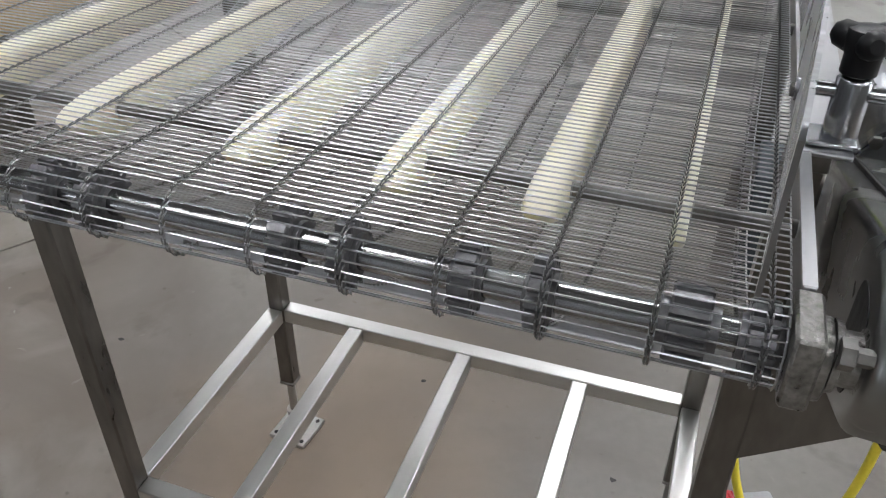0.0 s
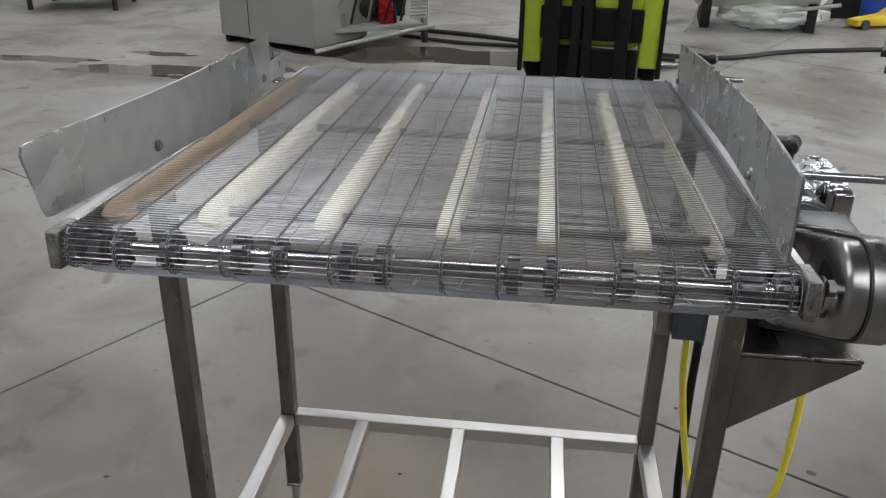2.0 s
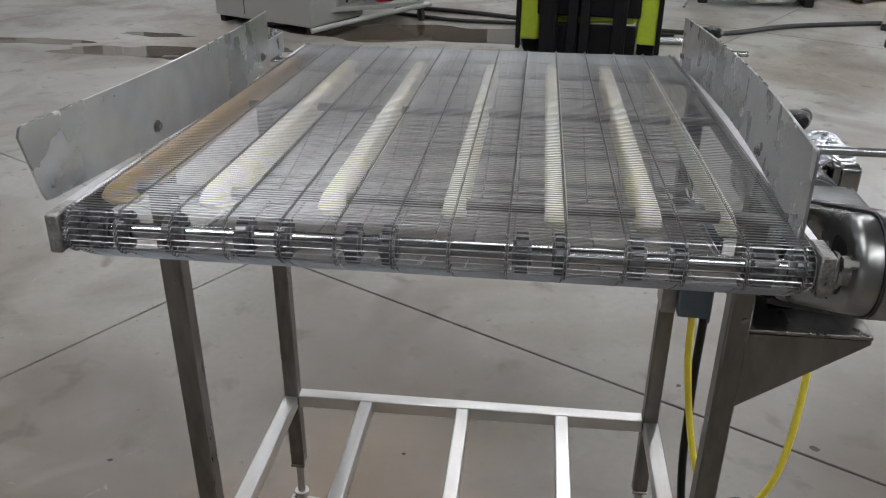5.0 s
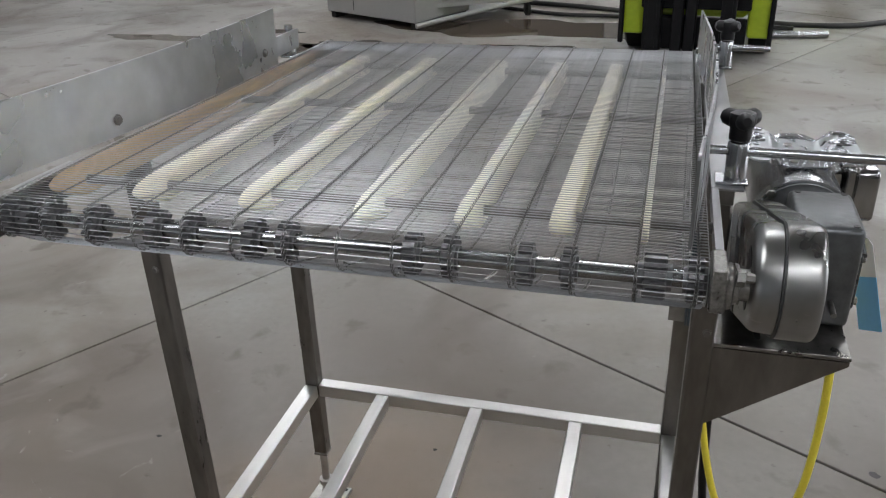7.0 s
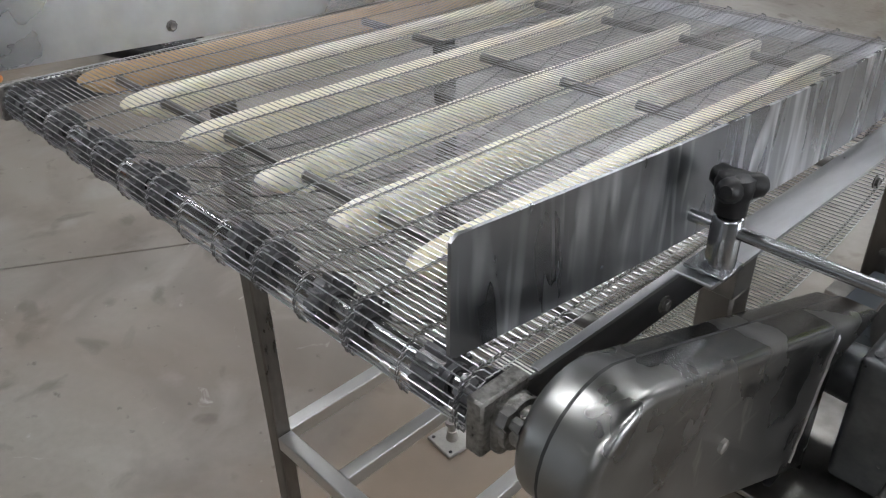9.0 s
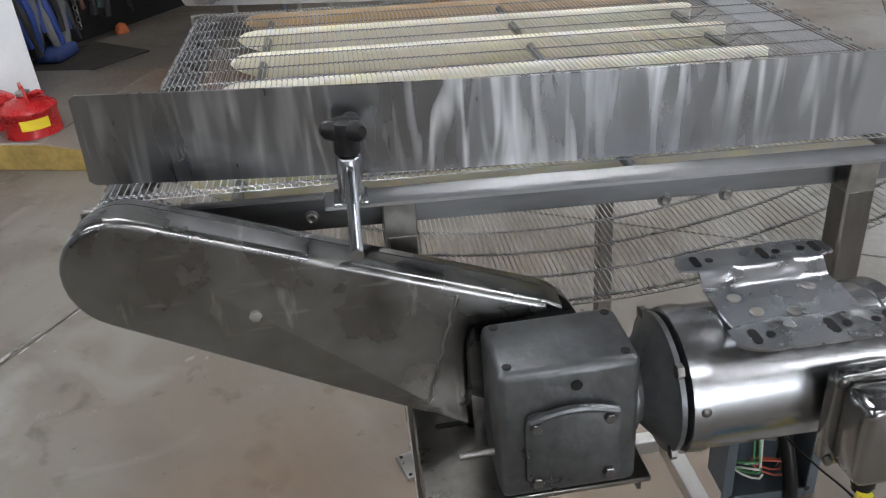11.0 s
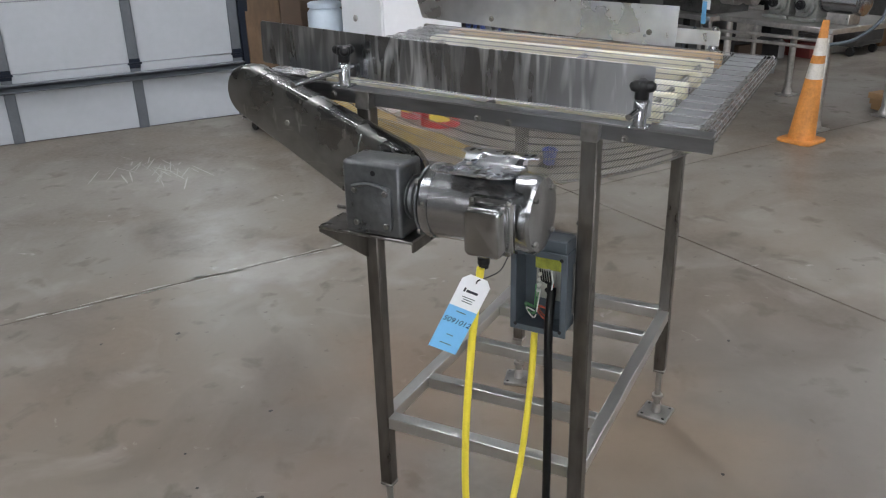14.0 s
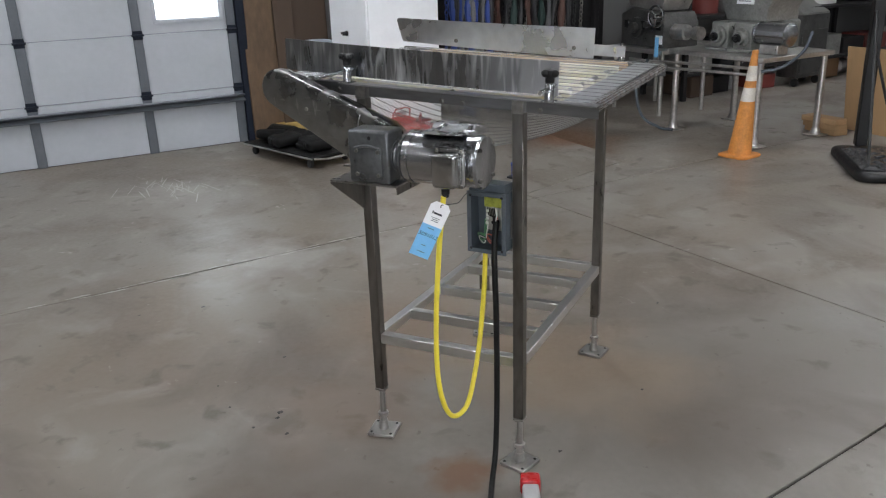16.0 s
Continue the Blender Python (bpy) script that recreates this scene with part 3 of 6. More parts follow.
part("shaft_opening", bm, BLACK, chain_guard)
bm = bmesh.new()
lathe(bm, (0.526, -0.104, 1.102), (1, 0, 0), [(0, 0.006), (0.003, 0.006), (0.0036, 0.0045)], 6)
part("bolt", bm, ZINC, chain_guard)

bracket = thing("drive_bracket", "welded stainless steel bracket shelf with triangular gusset on the conveyor leg", "bracket")
bm = bmesh.new()
box(bm, 0.433, 0.614, 0.024, 0.24, 0.922, 0.928, 0.001)
part("plate", bm, STEEL_DULL, bracket)
bm = bmesh.new()
prism(bm, round_rect(0.496, 0.504, 0.045, 0.085, 0.0038), "z", 0.9282, 0.9288)
part("slot", bm, BLACK, bracket)
bm = bmesh.new()
prism(bm, [(0.4315, 0.921), (0.612, 0.921), (0.612, 0.915), (0.4315, 0.784)], "y", 0.024, 0.028)
part("gusset", bm, STEEL, bracket)
bm = bmesh.new()
prism(bm, [(0.4315, 0.921), (0.60, 0.921), (0.60, 0.899), (0.47, 0.899)], "y", 0.232, 0.236)
part("gusset", bm, STEEL, bracket)

gear = thing("gear_reducer", "grey painted cast right-angle gear reducer with a bolted cover", "gearbox")
bm = bmesh.new()
box(bm, 0.533, 0.618, 0.094, 0.224, 0.930, 1.077, 0.009, None, 3)
lathe(bm, (0.5325, 0.165, 1.003), (-1, 0, 0), [(0, 0.04), (0.006, 0.03), (0.05, 0.028)], 24)
body = part("housing", bm, GREY_CAST, gear)
bm = bmesh.new()
prism(bm, round_rect(0.117, 0.205, 0.944, 1.034, 0.012), "x", 0.6185, 0.625, 0.002)
cover = part("cover_plate", bm, GREY_CAST, gear)
for y, z in ((0.127, 1.022), (0.194, 1.022), (0.194, 0.957), (0.127, 0.957)):
    bm = bmesh.new()
    lathe(bm, (0.625, y, z), (1, 0, 0), [(0, 0.006), (0.004, 0.006), (0.005, 0.005)], 6)
    part("bolt", bm, BOLT, cover)
bm = bmesh.new()
lathe(bm, (0.6185, 0.165, 1.057), (1, 0, 0), [(0, 0.0055), (0.0008, 0.0055)], 10)
part("plug_hole", bm, BLACK, body)
bm = bmesh.new()
lathe(bm, (0.565, 0.2245, 1.003), (0, 1, 0), [(0, 0.044), (0.003, 0.044), (0.004, 0.038), (0.010, 0.036), (0.014, 0.040), (0.033, 0.062), (0.0335, 0.068), (0.0385, 0.068)], 32)
part("flange", bm, GREY_CAST, gear)
bm = bmesh.new()
sweep(bm, [(0.6255, 0.121 + 0.080 * k / 10, 1.029 + 0.008 * math.sin(math.pi * k / 10)) for k in range(11)], 0.004, 8)
part("rib", bm, GREY_CAST, cover)
bm = bmesh.new()
sweep(bm, [(0.590, 0.0938, 0.968), (0.590, 0.060, 0.968)], 0.004, 10)
part("stud", bm, BOLT, gear)
for x, y in ((0.545, 0.106), (0.606, 0.106), (0.606, 0.212), (0.545, 0.212)):
    bm = bmesh.new()
    lathe(bm, (x, y, 1.0772), (0, 0, 1), [(0, 0.0045), (0.0006, 0.0045)], 10)
    part("screw_hole", bm, BLACK, body)

motor = thing("electric_motor", "polished stainless steel washdown electric motor with upturned mounting plate", "motor")
MC = Vector((0.565, 0.2665, 1.003))
bm = bmesh.new()
lathe(bm, MC, (0, 1, 0), [(0, 0.066), (0.002, 0.071), (0.020, 0.072), (0.021, 0.0695), (0.198, 0.0695), (0.199, 0.072), (0.214, 0.072), (0.220, 0.067), (0.222, 0.05)], 48)
part("body", bm, BRIGHT, motor)
for k in range(4):
    a = radians(45 + 90 * k)
    for yy, dirn, rad, hd in ((0.4865, 1, 0.058, 0.0055), (0.2628, -1, 0.0675, 0.0075)):
        bm = bmesh.new()
        lathe(bm, (MC.x + rad * math.cos(a), yy, MC.z + rad * math.sin(a)), (0, dirn, 0), [(0, hd), (0.006, hd), (0.007, hd * 0.6)], 6)
        part("screw", bm, BOLT, motor)
for yy in (0.279, 0.440):
    bm = bmesh.new()
    a = radians(12)
    lathe(bm, (MC.x + 0.0688 * math.cos(a), yy, MC.z + 0.0688 * math.sin(a)), (math.cos(a), 0, math.sin(a)), [(0, 0.005), (0.003, 0.005), (0.004, 0.0035)], 8)
    part("screw", bm, BOLT, motor)
# pressed mounting plate, turned upwards: two slotted flanges, ribs and a sunk middle
PX = 0.565


def plate_z(x, y):
    a = abs(x - PX)
    z = 1.090 if a > 0.046 else (1.0775 if a < 0.030 else 1.0775 + 0.0125 * (0.5 - 0.5 * math.cos(math.pi * (a - 0.030) / 0.016)))
    for yy in (0.348, 0.410):
        if 0.026 < a < 0.064:
            z += 0.0025 * math.exp(-((y - yy) / 0.010) ** 2) * math.sin(math.pi * (a - 0.026) / 0.038)
    return z


bm = bmesh.new()
nx, ny = 40, 40
grid = []
for i in range(nx + 1):
    row = []
    for j in range(ny + 1):
        x = PX - 0.082 + 0.166 * i / nx
        y0, y1 = 0.299, 0.455
        if abs(x - PX) < 0.050:
            y0, y1 = 0.314, 0.440
        e = max(0.0, abs(x - PX) - 0.068)
        y0, y1 = y0 + e * e * 90, y1 - e * e * 90
        y = y0 + (y1 - y0) * j / ny
        row.append((x, y, plate_z(x, y)))
    grid.append(row)
top = [[bm.verts.new(p) for p in row] for row in grid]
low = [[bm.verts.new((p[0], p[1], p[2] - 0.003)) for p in row] for row in grid]
for i in range(nx):
    for j in range(ny):
        bm.faces.new((top[i][j], top[i + 1][j], top[i + 1][j + 1], top[i][j + 1]))
        bm.faces.new((low[i][j], low[i][j + 1], low[i + 1][j + 1], low[i + 1][j]))
for i in range(nx):
    for j in (0, ny):
        bm.faces.new((top[i][j], low[i][j], low[i + 1][j], top[i + 1][j]))
for j in range(ny):
    for i in (0, nx):
        bm.faces.new((top[i][j], top[i][j + 1], low[i][j + 1], low[i][j]))
plate = part("mounting_plate", bm, PRESSED, motor)
for x in (PX - 0.064, PX + 0.064):
    for y, ln in ((0.318, 0.010), (0.332, 0.004), (0.387, 0.011), (0.401, 0.004), (0.427, 0.004), (0.441, 0.010)):
        bm = bmesh.new()
        prism(bm, round_rect(x - ln, x + ln, y - 0.004, y + 0.004, 0.0038), "z", 1.0902, 1.0908)
        part("slot", bm, BLACK, plate)
for x, y in ((PX + 0.014, 0.345), (PX + 0.02, 0.378), (PX - 0.015, 0.41), (PX - 0.012, 0.335)):
    bm = bmesh.new()
    lathe(bm, (x, y, 1.0775), (0, 0, 1), [(0, 0.0065), (0.0016, 0.0065), (0.0024, 0.005)], 12)
    part("plate_bolt", bm, STEEL_DULL, plate)
# conduit box
bm = bmesh.new()
prism(bm, round_rect(0.383, 0.465, 0.951, 1.055, 0.01), "x", 0.641, 0.655, 0.002)
prism(bm, round_rect(0.390, 0.459, 0.958, 1.047, 0.012), "x", 0.655, 0.694, 0.007, 3)
box(bm, 0.60, 0.641, 0.40, 0.45, 0.97, 1.04, 0.004)
cond = part("conduit_box", bm, CHROME, motor)
for y, z in ((0.389, 0.958), (0.459, 0.958), (0.389, 1.049), (0.459, 1.049)):
    bm = bmesh.new()
    lathe(bm, (0.655, y, z), (1, 0, 0), [(0, 0.0045), (0.003, 0.0045), (0.004, 0.003)], 8)
    part("screw", bm, BOLT, cond)
bm = bmesh.new()
lathe(bm, (0.67, 0.418, 0.951), (0, 0, -1), [(0, 0.011), (0.012, 0.011), (0.013, 0.009), (0.02, 0.009)], 12)
part("cable_gland", bm, BLACK, cond)

TURN = Matrix.Translation((0.005, 0.008, -0.002)) @ Matrix.Translation((0.56, 0.2, 0)) @ YAW @ Matrix.Translation((-0.56, -0.2, 0))
for ob in (bracket, gear, motor):
    ob.matrix_basis = TURN

# open control box beside the leg
jbox = thing("control_box", "open grey control box with loose coloured wiring fixed to the leg", "electrical box")
jx0, jx1, jy0, jy1, jz0, jz1 = 0.420, 0.476, 0.400, 0.508, 0.720, 0.888
bm = bmesh.new()
box(bm, jx0, jx0 + 0.004, jy0, jy1, jz0, jz1, 0.001)
for y0, y1, z0, z1 in ((jy0, jy0 + 0.004, jz0, jz1), (jy1 - 0.004, jy1, jz0, jz1), (jy0 + 0.004, jy1 - 0.004, jz0, jz0 + 0.004), (jy0 + 0.004, jy1 - 0.004, jz1 - 0.004, jz1)):
    box(bm, jx0 + 0.004, jx1, y0, y1, z0, z1, 0.001)
part("shell", bm, BOX_GREY, jbox)
bm = bmesh.new()
box(bm, jx1, jx1 + 0.004, jy0 - 0.006, jy0 + 0.007, jz0 - 0.006, jz1 + 0.006, 0.001)
box(bm, jx1, jx1 + 0.004, jy1 - 0.007, jy1 + 0.006, jz0 - 0.006, jz1 + 0.006, 0.001)
box(bm, jx1, jx1 + 0.004, jy0 + 0.007, jy1 - 0.007, jz0 - 0.006, jz0 + 0.007, 0.001)
box(bm, jx1, jx1 + 0.004, jy0 + 0.007, jy1 - 0.007, jz1 - 0.007, jz1 + 0.006, 0.001)
part("rim", bm, BOX_GREY, jbox)


def cable(name, pts, r, mat, label, category):
    """A cable through the given points, rounded by Catmull-Rom."""
    P = [Vector(p) for p in pts]
    P = [P[0] * 2 - P[1]] + P + [P[-1] * 2 - P[-2]]
    out = []
    for i in range(1, len(P) - 2):
        for k in range(8):
            t = k / 8
            a, b, c, e = P[i - 1], P[i], P[i + 1], P[i + 2]
            out.append(0.5 * ((2 * b) + (c - a) * t + (2 * a - 5 * b + 4 * c - e) * t * t + (3 * b - a - 3 * c + e) * t ** 3))
    out.append(P[-2])
    bm = bmesh.new()
    sweep(bm, out, r, 10)
    return tagged(part(name, bm, mat), label, category)


CORD = material("glossy_black_cord", (0.006, 0.006, 0.006), 0.45, 0.0, 0.3, 30, (1, 1, 1), 0.1, 0.1, spec=0.25)
cable("yellow_cable", [(0.676, 0.428, 0.932), (0.674, 0.408, 0.78), (0.68, 0.395, 0.577), (0.672, 0.39, 0.40), (0.645, 0.395, 0.29), (0.6, 0.402, 0.238), (0.55, 0.415, 0.25), (0.515, 0.422, 0.32), (0.485, 0.43, 0.44), (0.46, 0.435, 0.6), (0.454, 0.438, 0.710)], 0.0074, YELLOW_CABLE,
      "bright yellow power cable hanging in a long loop", "cable")
cable("black_cable", [(0.456, 0.474, 0.81), (0.484, 0.480, 0.72), (0.488, 0.486, 0.52), (0.497, 0.49, 0.28), (0.522, 0.495, 0.10), (0.555, 0.50, 0.03), (0.61, 0.52, 0.0115), (0.70, 0.56, 0.0115), (0.735, 0.63, 0.0115), (0.70, 0.69, 0.014), (0.632, 0.661, 0.02)], 0.009, CORD,
      "thick black rubber power cord falling to the floor", "cable")

# ---------------------------------------------------------------- control box wiring, tag
WIRE_GREEN = material("green_wire", (0.10, 0.30, 0.12), 0.4)
WIRE_RED = material("red_wire", (0.5, 0.10, 0.06), 0.4)
WIRE_WHITE = material("white_wire", (0.7, 0.7, 0.66), 0.4)
LABEL_YELLOW = material("yellow_label", (0.33, 0.35, 0.05), 0.5, 0.0, 0.4, 60)
PANEL = material("galvanised_panel", (0.45, 0.45, 0.42), 0.4, 0.7, 0.2, 25, (1, 1, 1), 0.1, 0.2)
bm = bmesh.new()
box(bm, jx0 + 0.005, jx0 + 0.012, jy0 + 0.03, jy1 - 0.010, jz0 + 0.05, jz1 - 0.012, 0.001)
part("back_panel", bm, PANEL, jbox)
bm = bmesh.new()
prism(bm, [(jy0 + 0.040, jz0 + 0.070), (jy0 + 0.070, jz0 + 0.062), (jy0 + 0.074, jz0 + 0.105), (jy0 + 0.066, jz0 + 0.126), (jy0 + 0.042, jz0 + 0.122)], "x", jx0 + 0.013, jx0 + 0.032, 0.002)
term = part("terminal_block", bm, PANEL, jbox)
bm = bmesh.new()
lathe(bm, (jx0 + 0.0321, jy0 + 0.063, jz0 + 0.080), (1, 0, 0), [(0, 0.006), (0.0006, 0.006)], 14)
part("hole", bm, BLACK, term)
for k in range(4):
    bm = bmesh.new()
    lathe(bm, (jx0 + 0.032, jy0 + 0.045 + 0.001 * k, jz0 + 0.078 + 0.012 * k), (1, 0, 0), [(0, 0.004), (0.006, 0.004), (0.007, 0.003)], 8)
    part("terminal_screw", bm, WIRE_WHITE, term)
bm = bmesh.new()
box(bm, jx0 + 0.013, jx0 + 0.030, jy0 + 0.034, jy1 - 0.012, jz1 - 0.045, jz1 - 0.012, 0.002)
part("label_block", bm, LABEL_YELLOW, jbox, "yellow labelled terminal block")
rng = random.Random(5)


def loop_wire(name, mat, cy, cz, r1, top, x=0.036):
    pts = [Vector((jx0 + 0.035, cy + rng.uniform(0.0, 0.02), top))]
    for k in range(10):
        a = radians(20 + 38 * k)
        pts.append(Vector((jx0 + x + 0.010 * math.sin(a * 1.3), cy + r1 * math.cos(a), cz + r1 * 0.8 * math.sin(a))))
    bm = bmesh.new()
    sweep(bm, pts, 0.0015, 6)
    part(name, bm, mat, jbox)


loop_wire("green_wire", WIRE_GREEN, jy0 + 0.027, jz0 + 0.035, 0.013, jz0 + 0.09)
loop_wire("green_wire", WIRE_GREEN, jy0 + 0.030, jz0 + 0.038, 0.016, jz0 + 0.08, 0.040)
loop_wire("white_wire", WIRE_WHITE, jy0 + 0.033, jz0 + 0.030, 0.014, jz0 + 0.08, 0.042)
loop_wire("red_wire", WIRE_RED, jy0 + 0.058, jz0 + 0.036, 0.016, jz0 + 0.10)
loop_wire("red_wire", WIRE_RED, jy0 + 0.062, jz0 + 0.034, 0.020, jz0 + 0.09, 0.042)
for k in range(6):
    bm = bmesh.new()
    y0 = jy0 + 0.045 + 0.005 * k
    sweep(bm, [(jx0 + 0.03, y0, jz1 - 0.045), (jx0 + 0.040, y0 + 0.008, jz1 - 0.065), (jx0 + 0.044, jy0 + 0.068 + 0.002 * k, jz0 + 0.10), (jx0 + 0.043, jy0 + 0.068 + 0.001 * k, jz0 + 0.06), (jx0 + 0.044, jy0 + 0.066, jz0 + 0.035)], 0.0017, 6)
    part("dark_wire", bm, WIRE_WHITE if k == 5 else BLACK, jbox)
bm = bmesh.new()
lathe(bm, (0.454, 0.438, jz0), (0, 0, -1), [(0, 0.012), (0.004, 0.012), (0.005, 0.0095), (0.012, 0.0095)], 12)
part("cable_gland", bm, BLACK, jbox)
for y, z in ((jy0 + 0.006, jz0 + 0.006), (jy1 - 0.006, jz0 + 0.006), (jy0 + 0.006, jz1 - 0.006), (jy1 - 0.006, jz1 - 0.006)):
    bm = bmesh.new()
    lathe(bm, (jx1 + 0.004, y, z), (1, 0, 0), [(0, 0.004), (0.0006, 0.004)], 10)
    part("screw_hole", bm, BLACK, jbox)
bm = bmesh.new()
box(bm, jx0, jx1 - 0.006, jy0 - 0.004, jy1, jz1 + 0.001, jz1 + 0.028, 0.002)
part("mounting_bracket", bm, BOX_GREY, jbox)
bm = bmesh.new()
box(bm, 0.421, 0.434, jy1, LEGS["IR"][1] - T / 2, jz0 + 0.03, jz1 - 0.03, 0.001)
box(bm, 0.3905, 0.4195, 0.43, 0.50, jz0 - 0.01, jz1 + 0.02, 0.001)
box(bm, 0.3905, 0.4095, 0.501, LEGS["IR"][1] - T / 2, jz0 + 0.05, jz0 + 0.09, 0.001)
part("mounting_plate", bm, STEEL_DULL, jbox)

tag = thing("hang_tag", "white and blue card stock tag tied to the control box", "tag")
t0, t1 = Vector((0.686, 0.430, 0.917)), Vector((0.719, 0.370, 0.775))
along = (t1 - t0).normalized()
nrm = Vector((0.8, 0.55, 0.1))
nrm = (nrm - along * nrm.dot(along)).normalized()
side = (-along).cross(nrm)
TAGM = Matrix((side, -along, nrm)).transposed().to_4x4()
TAGM.translation = t0
TL, TW = (t1 - t0).length, 0.027


def tag_piece(name, outline, mat, z0, z1, owner, label=""):
    """A flat piece of the tag; outline in (across, down) from its top."""
    bm = bmesh.new()
    prism(bm, [(x, -y) for x, y in outline], "z", z0, z1)
    move(bm, TAGM)
    return part(name, bm, mat, owner, label)


def rect(x0, x1, y0, y1):
    return [(x0, y0), (x1, y0), (x1, y1), (x0, y1)]


upper = tag_piece("upper_half", [(-TW * 0.6, 0), (TW * 0.6, 0), (TW, 0.012), (TW, TL * 0.42), (-TW, TL * 0.42), (-TW, 0.012)], TAG_WHITE, -0.0004, 0.0004, tag)
lower = tag_piece("lower_half", rect(-TW, TW, TL * 0.42, TL), TAG_BLUE, -0.0004, 0.0004, tag, "blue lower half of the tag")
tag_piece("logo_block", rect(-0.0150, -0.0115, 0.0265, 0.0345), INK, 0.0005, 0.0009, upper)
tag_piece("logo_bar", rect(-0.0098, 0.0118, 0.0288, 0.0338), INK, 0.0005, 0.0009, upper)
for y, w in ((0.043, 0.012), (0.0475, 0.009), (0.052, 0.010)):
    tag_piece("print_bar", rect(-w, w, y, y + 0.0016), BOX_GREY, 0.0005, 0.0008, upper)
for y, w in ((TL * 0.47, 0.009), (TL * 0.78, 0.006), (TL * 0.90, 0.011)):
    tag_piece("print_bar", rect(-w, w, y, y + 0.0016), BOX_GREY, 0.0005, 0.0008, lower)
fc = bpy.data.curves.new("stock_number", "FONT")
fc.body, fc.size, fc.align_x, fc.align_y, fc.extrude, fc.shear = "5091012", 0.0150, "CENTER", "CENTER", 0.0002, 0.2
fc.materials.append(material("blue_black_ink", (0.02, 0.03, 0.12), 0.6))
num = new("stock_number", fc)
num.parent = lower
num.matrix_basis = TAGM @ Matrix.Translation((0, -TL * 0.60, 0.001))
cable("tag_string", [t0 + along * 0.012 + nrm * 0.001, t0 + along * 0.004 + nrm * 0.004, (0.65, 0.432, 0.905), (0.59, 0.425, 0.892), (0.53, 0.412, 0.893), (0.478, 0.404, 0.894)], 0.0013, BLACK, "thin black tie holding the paper tag", "string")

plug = thing("power_plug", "red and grey power plug lying on the concrete floor", "plug")
PLUG_GREY = material("grey_plug_plastic", (0.42, 0.42, 0.43), 0.5, 0.0, 0.1, 20)
RED = material("red_paint", (0.42, 0.014, 0.016), 0.28, 0.0, 0.15, 12, (1, 1, 1), 0.08, 0.05)
bm = bmesh.new()
box(bm, -0.03, 0.05, -0.025, 0.025, 0.004, 0.045, 0.008, None, 2)
part("body", bm, PLUG_GREY, plug)
bm = bmesh.new()
box(bm, 0.0505, 0.10, -0.03, 0.03, 0.002, 0.05, 0.008, None, 2)
part("collar", bm, RED, plug)
plug.matrix_basis = Matrix.Translation((0.60, 0.645, 0)) @ Matrix.Rotation(radians(206), 4, "Z")

# ---------------------------------------------------------------- room, turned against the conveyor
ROOM = Matrix.Translation((-0.957, 1.904, 0)) @ Matrix.Rotation(radians(-32.6), 4, "Z")


def at(ob, u, v, turn=0.0, z=0.0):
    ob.matrix_basis = ROOM @ Matrix.Translation((u, v, z)) @ Matrix.Rotation(radians(turn), 4, "Z")
    return ob


